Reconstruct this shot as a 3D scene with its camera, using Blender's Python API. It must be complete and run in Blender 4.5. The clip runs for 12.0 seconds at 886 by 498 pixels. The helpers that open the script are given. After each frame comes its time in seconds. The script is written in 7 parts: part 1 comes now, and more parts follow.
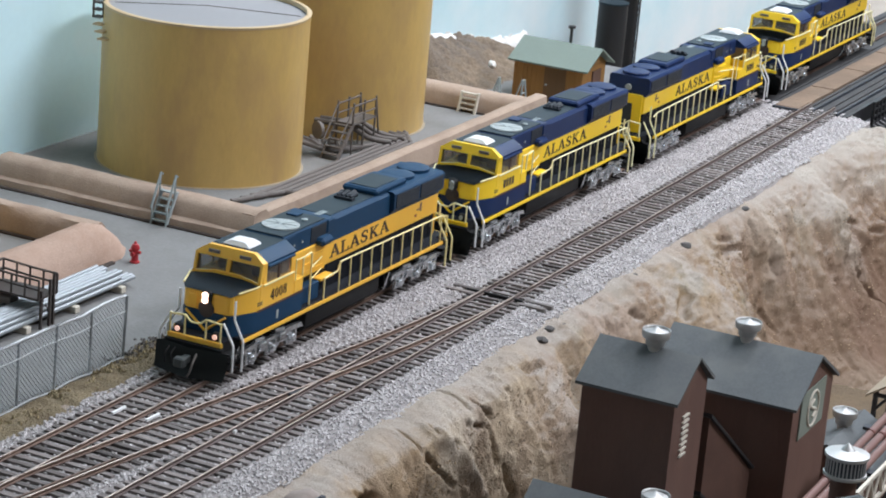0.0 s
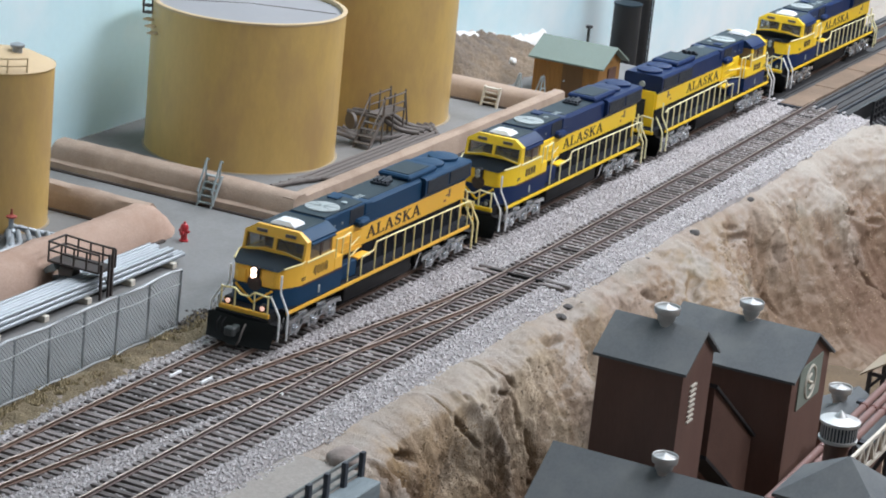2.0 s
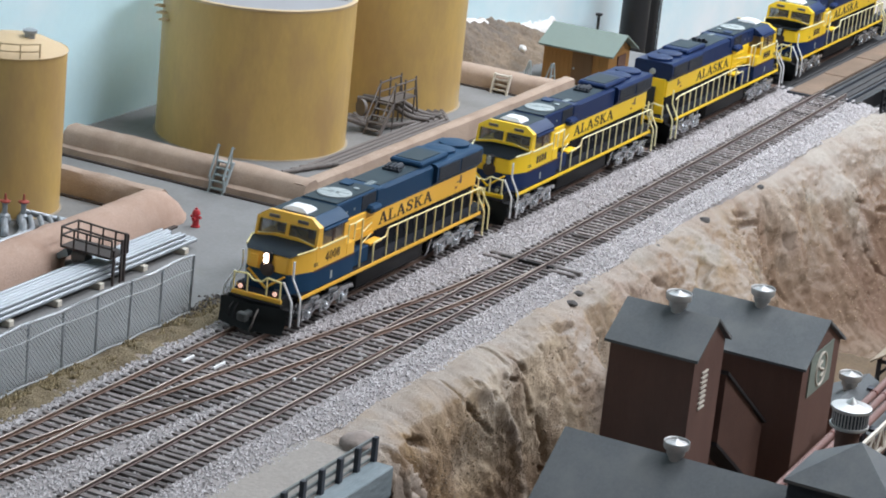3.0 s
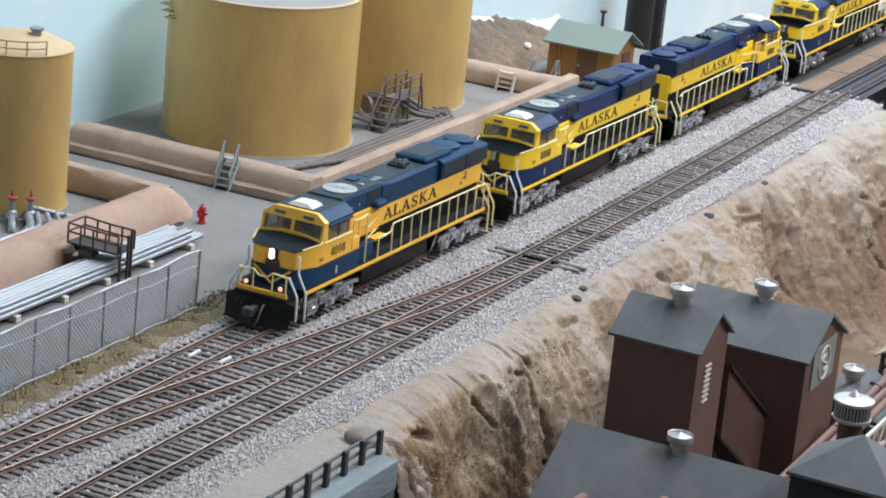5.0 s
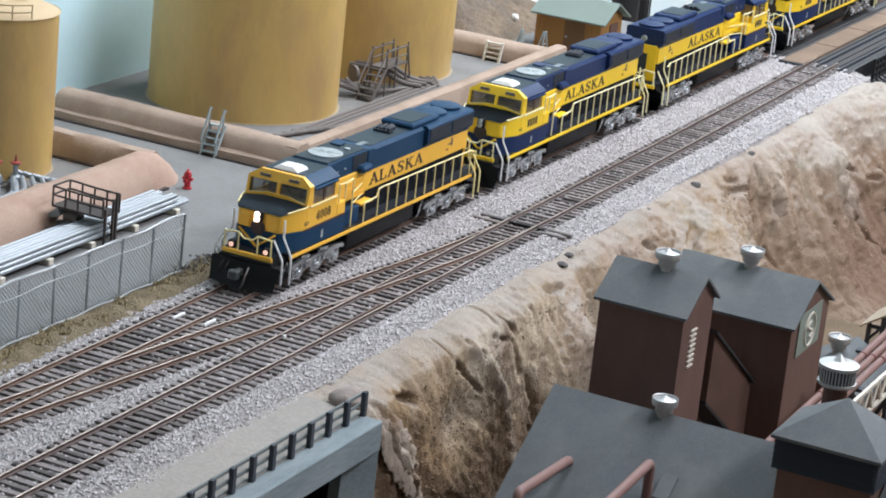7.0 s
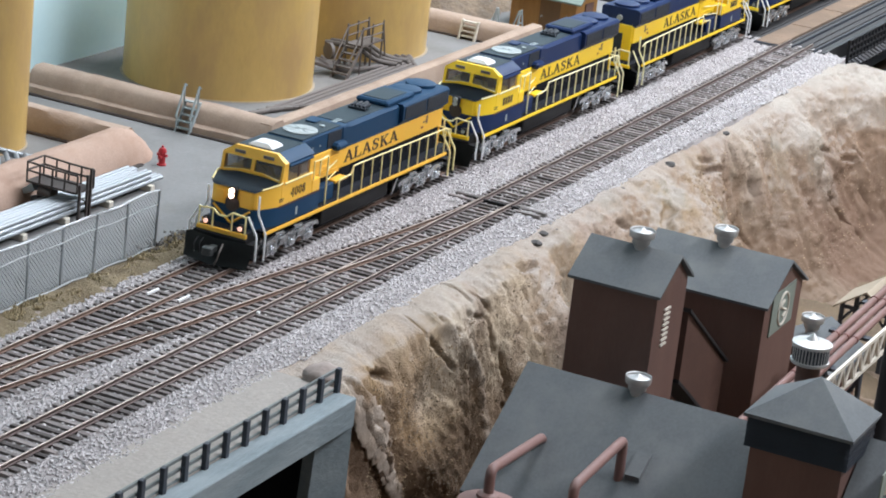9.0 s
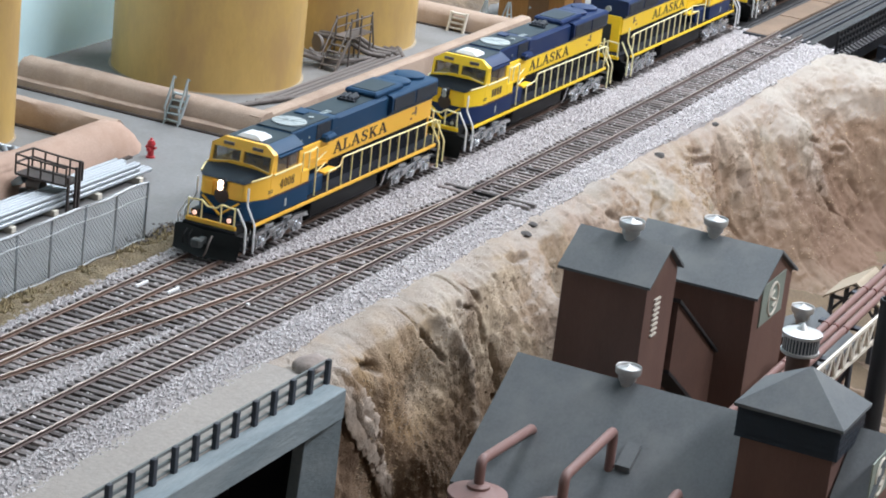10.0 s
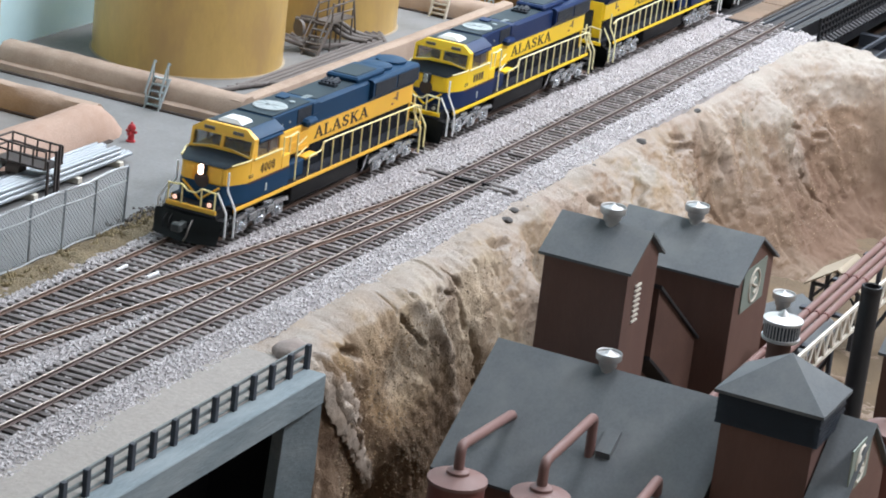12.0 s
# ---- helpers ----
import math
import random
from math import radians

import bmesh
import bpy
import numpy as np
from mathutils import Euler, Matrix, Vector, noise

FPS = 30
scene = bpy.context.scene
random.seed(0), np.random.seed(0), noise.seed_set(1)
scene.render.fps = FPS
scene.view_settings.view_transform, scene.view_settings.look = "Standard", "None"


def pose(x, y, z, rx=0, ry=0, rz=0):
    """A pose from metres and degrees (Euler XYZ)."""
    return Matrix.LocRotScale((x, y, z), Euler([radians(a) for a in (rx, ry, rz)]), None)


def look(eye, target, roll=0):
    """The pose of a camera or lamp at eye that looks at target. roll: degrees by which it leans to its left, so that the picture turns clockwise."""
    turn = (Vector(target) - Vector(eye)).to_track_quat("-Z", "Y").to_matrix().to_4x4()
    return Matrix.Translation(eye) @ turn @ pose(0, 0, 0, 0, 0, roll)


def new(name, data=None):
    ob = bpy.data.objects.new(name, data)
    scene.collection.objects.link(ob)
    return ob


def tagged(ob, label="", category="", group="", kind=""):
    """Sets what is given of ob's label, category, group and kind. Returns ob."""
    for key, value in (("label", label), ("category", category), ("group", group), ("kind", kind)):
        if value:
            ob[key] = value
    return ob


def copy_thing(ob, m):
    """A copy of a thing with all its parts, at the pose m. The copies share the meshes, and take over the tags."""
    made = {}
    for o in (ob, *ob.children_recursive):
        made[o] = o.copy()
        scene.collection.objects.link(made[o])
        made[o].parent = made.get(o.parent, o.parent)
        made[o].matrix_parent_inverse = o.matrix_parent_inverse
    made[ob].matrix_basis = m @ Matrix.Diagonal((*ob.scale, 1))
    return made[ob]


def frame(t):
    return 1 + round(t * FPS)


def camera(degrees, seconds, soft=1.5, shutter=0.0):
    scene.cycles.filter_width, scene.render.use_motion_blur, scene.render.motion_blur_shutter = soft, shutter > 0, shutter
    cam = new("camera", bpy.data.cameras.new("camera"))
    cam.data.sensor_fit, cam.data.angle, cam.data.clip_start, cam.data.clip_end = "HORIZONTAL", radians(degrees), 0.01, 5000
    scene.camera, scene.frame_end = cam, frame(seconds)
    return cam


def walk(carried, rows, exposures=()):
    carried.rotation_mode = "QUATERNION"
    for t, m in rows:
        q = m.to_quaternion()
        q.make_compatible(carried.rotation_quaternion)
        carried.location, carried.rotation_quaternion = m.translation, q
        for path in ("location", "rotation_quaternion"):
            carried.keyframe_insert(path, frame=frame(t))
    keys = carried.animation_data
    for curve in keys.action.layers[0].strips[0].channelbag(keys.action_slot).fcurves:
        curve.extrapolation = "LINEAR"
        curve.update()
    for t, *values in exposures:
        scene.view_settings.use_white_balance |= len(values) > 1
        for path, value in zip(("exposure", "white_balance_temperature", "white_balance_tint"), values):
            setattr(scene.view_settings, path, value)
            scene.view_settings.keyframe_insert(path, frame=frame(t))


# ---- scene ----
cam = camera(19.982, 12.0, 1.9)

PATH = [
    (0, (-0.78365, -0.48956, 0.38795), (0.51844, 0.11769, -0.04312), 5.059),
    (0.1, (-0.81584, -0.50336, 0.39648), (0.48681, 0.1042, -0.03242), 5.072),
    (0.2, (-0.84803, -0.51715, 0.40502), (0.45519, 0.09071, -0.02172), 5.086),
    (0.3, (-0.86826, -0.52583, 0.41038), (0.43531, 0.08223, -0.015), 5.094),
    (0.4, (-0.87378, -0.52819, 0.41184), (0.42989, 0.07992, -0.01316), 5.096),
    (0.5, (-0.87562, -0.52898, 0.41233), (0.42808, 0.07915, -0.01255), 5.097),
    (1, (-0.87635, -0.52707, 0.41142), (0.42633, 0.08201, -0.01527), 5.258),
    (1.5, (-0.87755, -0.52405, 0.41073), (0.42396, 0.08477, -0.01988), 5.452),
    (2, (-0.87854, -0.52186, 0.40989), (0.42132, 0.08782, -0.02445), 5.731),
    (2.5, (-0.88042, -0.52045, 0.40903), (0.41780, 0.08980, -0.02938), 5.807),
    (3, (-0.88289, -0.51958, 0.40901), (0.41446, 0.09071, -0.03193), 5.864),
    (5, (-0.88863, -0.52440, 0.40848), (0.40669, 0.09014, -0.03253), 5.688),
    (5.5, (-0.88969, -0.52545, 0.40191), (0.40562, 0.08810, -0.04052), 5.665),
    (6, (-0.88926, -0.52837, 0.39864), (0.40593, 0.08367, -0.04620), 5.782),
    (6.5, (-0.88913, -0.52768, 0.39930), (0.40640, 0.08199, -0.04780), 5.827),
    (7, (-0.88821, -0.52672, 0.39805), (0.40833, 0.07959, -0.05072), 6.034),
    (9, (-0.88906, -0.52737, 0.39640), (0.41174, 0.06290, -0.06133), 6.525),
    (9.5, (-0.88866, -0.52919, 0.39559), (0.41337, 0.05735, -0.06340), 6.521),
    (10, (-0.88831, -0.52704, 0.39462), (0.41450, 0.05669, -0.06576), 6.421),
    (10.5, (-0.88781, -0.52502, 0.39468), (0.41588, 0.05490, -0.06802), 6.580),
    (11, (-0.88579, -0.52539, 0.39379), (0.41865, 0.05143, -0.07065), 6.678),
    (11.5, (-0.88522, -0.52668, 0.39336), (0.42014, 0.04694, -0.07247), 6.715),
    (12, (-0.88562, -0.52676, 0.39293), (0.41999, 0.04577, -0.07354), 6.762),
]
walk(cam, [(t, look(eye, target, roll)) for t, eye, target, roll in PATH], [(0.0, -0.31), (6.0, -0.13), (12.0, 0.08)])

# ---- light: the club room's ceiling lamps ----
world = bpy.data.worlds.new("room_air")
world.use_nodes = True
world.node_tree.nodes["Background"].inputs[0].default_value = (0.80, 0.88, 1.0, 1)
world.node_tree.nodes["Background"].inputs[1].default_value = 0.46
scene.world = world
U = 0.01                      # all plan numbers below are centimetres


def area_lamp(x, y, z, sx, sy, watts, target=None):
    d = bpy.data.lights.new("ceiling_lamp_light", "AREA")
    d.shape, d.size, d.size_y, d.energy = "RECTANGLE", sx, sy, watts
    d.color = (0.888, 0.92, 1.0)
    o = new("ceiling_lamp_light", d)
    o.matrix_world = pose(x, y, z) if target is None else look((x, y, z), target)
    return o


LAMPS = [(1.15, -0.22, 1.42, 1.8, 0.35, 27), (1.8, -0.02, 1.42, 1.6, 0.3, 21), (0.8, -1.3, 1.42, 1.5, 0.35, 51)]
for row in LAMPS:
    area_lamp(*row)


# ---- mesh helpers ----
def vec(*a):
    return Vector(a)


def box(bm, x0, x1, y0, y1, z0, z1, bevel=0.0):
    ret = bmesh.ops.create_cube(bm, size=1.0)
    for v in ret["verts"]:
        v.co = Vector((x0 + (v.co.x + 0.5) * (x1 - x0), y0 + (v.co.y + 0.5) * (y1 - y0), z0 + (v.co.z + 0.5) * (z1 - z0)))
    if bevel > 0:
        edges = list({e for v in ret["verts"] for e in v.link_edges})
        bmesh.ops.bevel(bm, geom=edges, offset=bevel, segments=1, affect="EDGES", profile=0.5)
    return bm


def rod(bm, a, b, r, seg=8, r2=None):
    a, b = Vector(a), Vector(b)
    d = b - a
    m = Matrix.Translation((a + b) / 2) @ d.to_track_quat("Z", "Y").to_matrix().to_4x4()
    bmesh.ops.create_cone(bm, cap_ends=True, cap_tris=False, segments=seg, radius1=r, radius2=r if r2 is None else r2, depth=d.length, matrix=m)
    return bm


def tube(bm, pts, r, seg=8, closed_ends=True):
    pts = [Vector(p) for p in pts]
    rings = []
    up = None
    for i, p in enumerate(pts):
        d = (pts[min(i + 1, len(pts) - 1)] - pts[max(i - 1, 0)]).normalized()
        if up is None:
            up = Vector((0, 0, 1)) if abs(d.z) < 0.9 else Vector((0, 1, 0))
        s = d.cross(up).normalized()
        up = s.cross(d).normalized()
        rings.append([bm.verts.new(p + r * (math.cos(k * math.tau / seg) * s + math.sin(k * math.tau / seg) * up)) for k in range(seg)])
    for q, w in zip(rings, rings[1:]):
        for k in range(seg):
            bm.faces.new((q[k], q[(k + 1) % seg], w[(k + 1) % seg], w[k]))
    if closed_ends:
        bm.faces.new(rings[0][::-1])
        bm.faces.new(rings[-1])
    return bm


def bend(points, radius, steps=5):
    """A path with rounded corners."""
    pts = [Vector(p) for p in points]
    out = [pts[0]]
    for a, b, c in zip(pts, pts[1:], pts[2:]):
        u, w = (a - b).normalized(), (c - b).normalized()
        p, q = b + u * radius, b + w * radius
        for k in range(steps + 1):
            t = k / steps
            out.append((1 - t) ** 2 * p + 2 * t * (1 - t) * b + t * t * q)
    return out + [pts[-1]]


def prism(bm, outline, a, b, axis="y"):
    """An outline in the plane across the axis, drawn out from a to b."""
    def at(u, w, s):
        return {"y": Vector((u, s, w)), "x": Vector((s, u, w)), "z": Vector((u, w, s))}[axis]
    lo = [bm.verts.new(at(u, w, a)) for u, w in outline]
    hi = [bm.verts.new(at(u, w, b)) for u, w in outline]
    n = len(outline)
    for k in range(n):
        bm.faces.new((lo[k], lo[(k + 1) % n], hi[(k + 1) % n], hi[k]))
    bm.faces.new(lo[::-1])
    bm.faces.new(hi)
    return bm


def lathe(bm, x, y, rings, seg=24, cap=True):
    """Rings of (radius, z) turned round an upright axis."""
    made = []
    for r, z in rings:
        made.append([bm.verts.new((x + r * math.cos(k * math.tau / seg), y + r * math.sin(k * math.tau / seg), z)) for k in range(seg)])
    for q, w in zip(made, made[1:]):
        for k in range(seg):
            bm.faces.new((q[k], q[(k + 1) % seg], w[(k + 1) % seg], w[k]))
    if cap:
        bm.faces.new(made[0][::-1])
        bm.faces.new(made[-1])
    return bm


def mesh_of(name, bm, material, smooth=0.0):
    bmesh.ops.recalc_face_normals(bm, faces=bm.faces[:])
    for v in bm.verts:
        v.co *= U
    if smooth:
        for f in bm.faces:
            f.smooth = True
        for e in bm.edges:
            if len(e.link_faces) == 2 and e.calc_face_angle(0) > radians(smooth):
                e.smooth = False
    data = bpy.data.meshes.new(name)
    bm.to_mesh(data)
    bm.free()
    data.materials.append(material)
    return data


def part(name, bm, material, parent, label="", smooth=35.0):
    """Links a bmesh as one mesh object under a thing or a part."""
    ob = new(name, mesh_of(name, bm, material, smooth))
    ob.parent = parent
    if label:
        ob["label"] = label
    return ob


def solid(name, bm, material, label, category, group="", kind="", smooth=35.0):
    """A thing or a piece of the setting that is one mesh."""
    return tagged(new(name, mesh_of(name, bm, material, smooth)), label, category, group, kind)


def thing(name, x, y, z, label, category, group="", kind=""):
    ob = new(name)
    ob.empty_display_size = 0.01
    ob.matrix_world = pose(x * U, y * U, z * U)
    return tagged(ob, label, category, group, kind)


def B():
    return bmesh.new()


# ---- materials ----
def material(name, base, rough=0.6, metal=0.0, vary=0.25, scale=120.0, bump=0.15, fine=900.0, stain=None, stain_amount=0.0, stain_scale=40.0,
             spec=0.4, per_object=0.0, per_island=0.0, stretch=None, grit=0.0, depth=0.0006):
    m = bpy.data.materials.new(name)
    m.use_nodes = True
    nt = m.node_tree
    nodes, links = nt.nodes, nt.links
    bsdf = nodes["Principled BSDF"]
    bsdf.inputs["Roughness"].default_value = rough
    bsdf.inputs["Metallic"].default_value = metal
    bsdf.inputs["Specular IOR Level"].default_value = spec
    geo = nodes.new("ShaderNodeNewGeometry")
    where = geo.outputs["Position"]
    if stretch:
        mp = nodes.new("ShaderNodeMapping")
        mp.inputs["Scale"].default_value = stretch
        links.new(where, mp.inputs["Vector"])
        where = mp.outputs["Vector"]

    def noise_tex(sc, detail=4.0, rough_=0.6):
        n = nodes.new("ShaderNodeTexNoise")
        n.inputs["Scale"].default_value, n.inputs["Detail"].default_value, n.inputs["Roughness"].default_value = sc, detail, rough_
        links.new(where, n.inputs["Vector"])
        return n.outputs["Fac"]

    def math_node(op, a, b):
        n = nodes.new("ShaderNodeMath")
        n.operation = op
        for k, v in enumerate((a, b)):
            if isinstance(v, (int, float)):
                n.inputs[k].default_value = v
            else:
                links.new(v, n.inputs[k])
        return n.outputs[0]

    big, small = noise_tex(scale), noise_tex(fine, 3.0)
    total = math_node("ADD", math_node("MULTIPLY", math_node("SUBTRACT", big, 0.5), 2 * vary),
                      math_node("MULTIPLY", math_node("SUBTRACT", small, 0.5), 1.2 * vary + 2.5 * grit))
    if per_object:
        oi = nodes.new("ShaderNodeObjectInfo")
        total = math_node("ADD", total, math_node("MULTIPLY", math_node("SUBTRACT", oi.outputs["Random"], 0.5), 2 * per_object))
    if per_island:
        total = math_node("ADD", total, math_node("MULTIPLY", math_node("SUBTRACT", geo.outputs["Random Per Island"], 0.5), 2 * per_island))
    factor = math_node("MAXIMUM", math_node("ADD", total, 1.0), 0.05)
    scaled = nodes.new("ShaderNodeVectorMath")
    scaled.operation = "SCALE"
    scaled.inputs[0].default_value = base
    links.new(factor, scaled.inputs["Scale"])
    colour = scaled.outputs[0]
    if stain:
        ramp = nodes.new("ShaderNodeMapRange")
        ramp.inputs["From Min"].default_value, ramp.inputs["From Max"].default_value = 0.45, 0.68
        ramp.inputs["To Max"].default_value = stain_amount
        links.new(noise_tex(stain_scale, 5.0, 0.65), ramp.inputs["Value"])
        mix = nodes.new("ShaderNodeMix")
        mix.data_type = "RGBA"
        links.new(ramp.outputs[0], mix.inputs["Factor"])
        links.new(colour, mix.inputs["A"])
        mix.inputs["B"].default_value = (*stain, 1)
        colour = mix.outputs["Result"]
    links.new(colour, bsdf.inputs["Base Color"])
    rr = math_node("ADD", math_node("MULTIPLY", math_node("SUBTRACT", big, 0.5), 0.25), rough)
    links.new(rr, bsdf.inputs["Roughness"])
    if bump:
        bp = nodes.new("ShaderNodeBump")
        bp.inputs["Strength"].default_value, bp.inputs["Distance"].default_value = bump, depth
        links.new(math_node("ADD", math_node("MULTIPLY", big, 0.4), small), bp.inputs["Height"])
        links.new(bp.outputs[0], bsdf.inputs["Normal"])
    return m


def glowing(name, colour, strength):
    m = bpy.data.materials.new(name)
    m.use_nodes = True
    b = m.node_tree.nodes["Principled BSDF"]
    b.inputs["Base Color"].default_value = (0.8, 0.8, 0.8, 1)
    b.inputs["Emission Color"].default_value = (*colour, 1)
    b.inputs["Emission Strength"].default_value = strength
    return m


def glass(name, tint):
    m = bpy.data.materials.new(name)
    m.use_nodes = True
    b = m.node_tree.nodes["Principled BSDF"]
    b.inputs["Base Color"].default_value = (*tint, 1)
    b.inputs["Roughness"].default_value = 0.08
    b.inputs["Alpha"].default_value = 0.35
    return m


M_BALLAST = material("ballast_stone", (0.50, 0.475, 0.477), 0.9, vary=0.12, per_island=0.17, scale=60, fine=2500, bump=0.1)
M_BED = material("ballast_bed", (0.29, 0.27, 0.265), 0.95, vary=0.3, scale=90, fine=900, bump=0.6, grit=0.25)
M_TIE = material("weathered_tie", (0.160, 0.140, 0.134), 0.9, vary=0.35, scale=200, fine=1500, per_object=0.6, stretch=(1, 0.25, 1), stain=(0.27, 0.25, 0.24), stain_amount=0.55, stain_scale=60)
M_RAIL = material("rusty_rail", (0.165, 0.108, 0.083), 0.6, metal=0.3, vary=0.45, scale=45, fine=900, stain=(0.10, 0.075, 0.068), stain_amount=0.7, stain_scale=26)
M_RAILDARK = material("dark_brown_rail", (0.115, 0.085, 0.078), 0.5, metal=0.4, vary=0.35, scale=50, fine=900)
M_RAILTOP = material("worn_rail_head", (0.32, 0.265, 0.235), 0.4, metal=0.85, vary=0.2, scale=30, fine=700, bump=0.05)
M_SAND = material("sandy_plaster_scenery", (0.39, 0.345, 0.306), 0.95, vary=0.16, scale=22, fine=1100, bump=1.0, depth=0.0011, grit=0.22, stain=(0.33, 0.268, 0.218), stain_amount=0.5, stain_scale=11)


def clay_paint(m):
    """Clay that shows in patches and on steep faces, where the loose sand does not lie: ochre, pinkish brown and pale,
    with rain streaks. Low down, shade is put into its colour too.
    """
    nt = m.node_tree
    nodes, links = nt.nodes, nt.links
    bsdf = nodes["Principled BSDF"]
    sand = bsdf.inputs["Base Color"].links[0].from_socket
    geo = nodes.new("ShaderNodeNewGeometry")
    sep = nodes.new("ShaderNodeSeparateXYZ")
    links.new(geo.outputs["Normal"], sep.inputs[0])

    def noise_tex(scale, detail, stretch=None):
        n = nodes.new("ShaderNodeTexNoise")
        n.inputs["Scale"].default_value, n.inputs["Detail"].default_value = scale, detail
        src = geo.outputs["Position"]
        if stretch:
            mp = nodes.new("ShaderNodeMapping")
            mp.inputs["Scale"].default_value = stretch
            links.new(src, mp.inputs["Vector"])
            src = mp.outputs["Vector"]
        links.new(src, n.inputs["Vector"])
        return n.outputs["Fac"]

    def ramp(value, lo, hi, a=0.0, b=1.0):
        r = nodes.new("ShaderNodeMapRange")
        r.inputs["From Min"].default_value, r.inputs["From Max"].default_value = lo, hi
        r.inputs["To Min"].default_value, r.inputs["To Max"].default_value = a, b
        links.new(value, r.inputs["Value"])
        return r.outputs[0]

    def calc(op, p, q):
        n = nodes.new("ShaderNodeMath")
        n.operation = op
        for k, v in enumerate((p, q)):
            if isinstance(v, (int, float)):
                n.inputs[k].default_value = v
            else:
                links.new(v, n.inputs[k])
        return n.outputs[0]

    def blend(factor, p, q):
        n = nodes.new("ShaderNodeMix")
        n.data_type = "RGBA"
        links.new(factor, n.inputs["Factor"])
        for name, v in (("A", p), ("B", q)):
            if isinstance(v, tuple):
                n.inputs[name].default_value = (*v, 1)
            else:
                links.new(v, n.inputs[name])
        return n.outputs["Result"]

    place = nodes.new("ShaderNodeSeparateXYZ")
    links.new(geo.outputs["Position"], place.inputs[0])
    along = calc("ADD", place.outputs["X"], calc("MULTIPLY", calc("SUBTRACT", noise_tex(9.0, 4.0), 0.5), 0.35))
    # near the portal: ochre and dark brown earth; further on: pinkish grey clay with ochre and olive beds; at the end:
    # red-brown, with shade put into it
    brown = blend(ramp(noise_tex(30.0, 6.0), 0.42, 0.64), (0.175, 0.110, 0.058), (0.41, 0.272, 0.135))
    near = blend(ramp(noise_tex(22.0, 6.0), 0.42, 0.58), (0.32, 0.23, 0.13), (0.46, 0.365, 0.255))
    pale = calc("MULTIPLY", ramp(noise_tex(14.0, 5.0), 0.44, 0.60, 0.0, 0.85), ramp(calc("ADD", place.outputs["Z"], calc("MULTIPLY", along, 0.25)), -0.02, 0.02))
    near = blend(pale, near, (0.49, 0.43, 0.36))
    # darker down the hollow: brown earth, with shade put into the colour
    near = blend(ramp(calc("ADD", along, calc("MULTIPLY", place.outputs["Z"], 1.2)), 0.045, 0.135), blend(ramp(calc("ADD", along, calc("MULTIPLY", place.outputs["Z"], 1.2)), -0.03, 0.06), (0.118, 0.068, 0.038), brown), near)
    mid = blend(ramp(noise_tex(13.0, 6.0), 0.42, 0.64), (0.37, 0.285, 0.228), (0.325, 0.232, 0.135))
    mid = blend(ramp(noise_tex(26.0, 5.0), 0.54, 0.66, 0.0, 0.8), mid, (0.285, 0.26, 0.205))
    end = blend(ramp(noise_tex(17.0, 6.0), 0.42, 0.62), (0.200, 0.130, 0.092), (0.30, 0.235, 0.188))
    clay = blend(ramp(along, 0.20, 0.34), near, mid)
    clay = blend(calc("MULTIPLY", ramp(along, 0.66, 0.80, 0.0, 0.85), ramp(place.outputs["Z"], -0.045, -0.018, 1.0, 0.1)), clay, end)
    # rain runs down the slope, leaning a little with it
    lean = nodes.new("ShaderNodeCombineXYZ")
    links.new(calc("SUBTRACT", place.outputs["X"], calc("MULTIPLY", place.outputs["Z"], 0.5)), lean.inputs[0])
    links.new(calc("MULTIPLY", place.outputs["Y"], 0.10), lean.inputs[1])
    links.new(calc("MULTIPLY", place.outputs["Z"], 0.10), lean.inputs[2])

    def runs(scale, detail):
        n = nodes.new("ShaderNodeTexNoise")
        n.inputs["Scale"].default_value, n.inputs["Detail"].default_value = scale, detail
        links.new(lean.outputs[0], n.inputs["Vector"])
        return n.outputs["Fac"]

    upright = calc("MULTIPLY", ramp(runs(26.0, 5.0), 0.46, 0.58, 0.0, 0.9), ramp(along, 0.34, 0.60, 0.35, 1.0))
    clay = blend(upright, clay, (0.235, 0.148, 0.094))
    paler = calc("MULTIPLY", ramp(runs(41.0, 5.0), 0.52, 0.66, 0.0, 0.4), ramp(along, 0.30, 0.45))
    clay = blend(paler, clay, (0.40, 0.335, 0.275))
    # a red-brown bed low in the face, darker towards the foot
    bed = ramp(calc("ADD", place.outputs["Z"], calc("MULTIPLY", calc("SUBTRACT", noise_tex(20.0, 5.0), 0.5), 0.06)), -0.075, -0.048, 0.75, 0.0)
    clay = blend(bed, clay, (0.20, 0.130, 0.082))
    clay = blend(ramp(noise_tex(420.0, 5.0), 0.36, 0.52, 0.35, 0.0), clay, (0.15, 0.10, 0.06))
    bare = ramp(calc("ADD", calc("MULTIPLY", calc("SUBTRACT", noise_tex(40.0, 6.0, (1.0, 1.0, 0.35)), 0.5), 0.9), sep.outputs["Z"]), 0.60, 1.08, 0.95, 0.0)
    patch = ramp(noise_tex(16.0, 6.0), 0.54, 0.68, 0.0, 0.28)
    mixed = blend(calc("MAXIMUM", calc("MAXIMUM", bare, patch), calc("MULTIPLY", ramp(along, 0.34, 0.52, 0.0, 0.5), ramp(place.outputs["Z"], -0.035, -0.012, 1.0, 0.25))), sand, clay)
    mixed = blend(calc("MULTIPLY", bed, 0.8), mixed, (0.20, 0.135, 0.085))
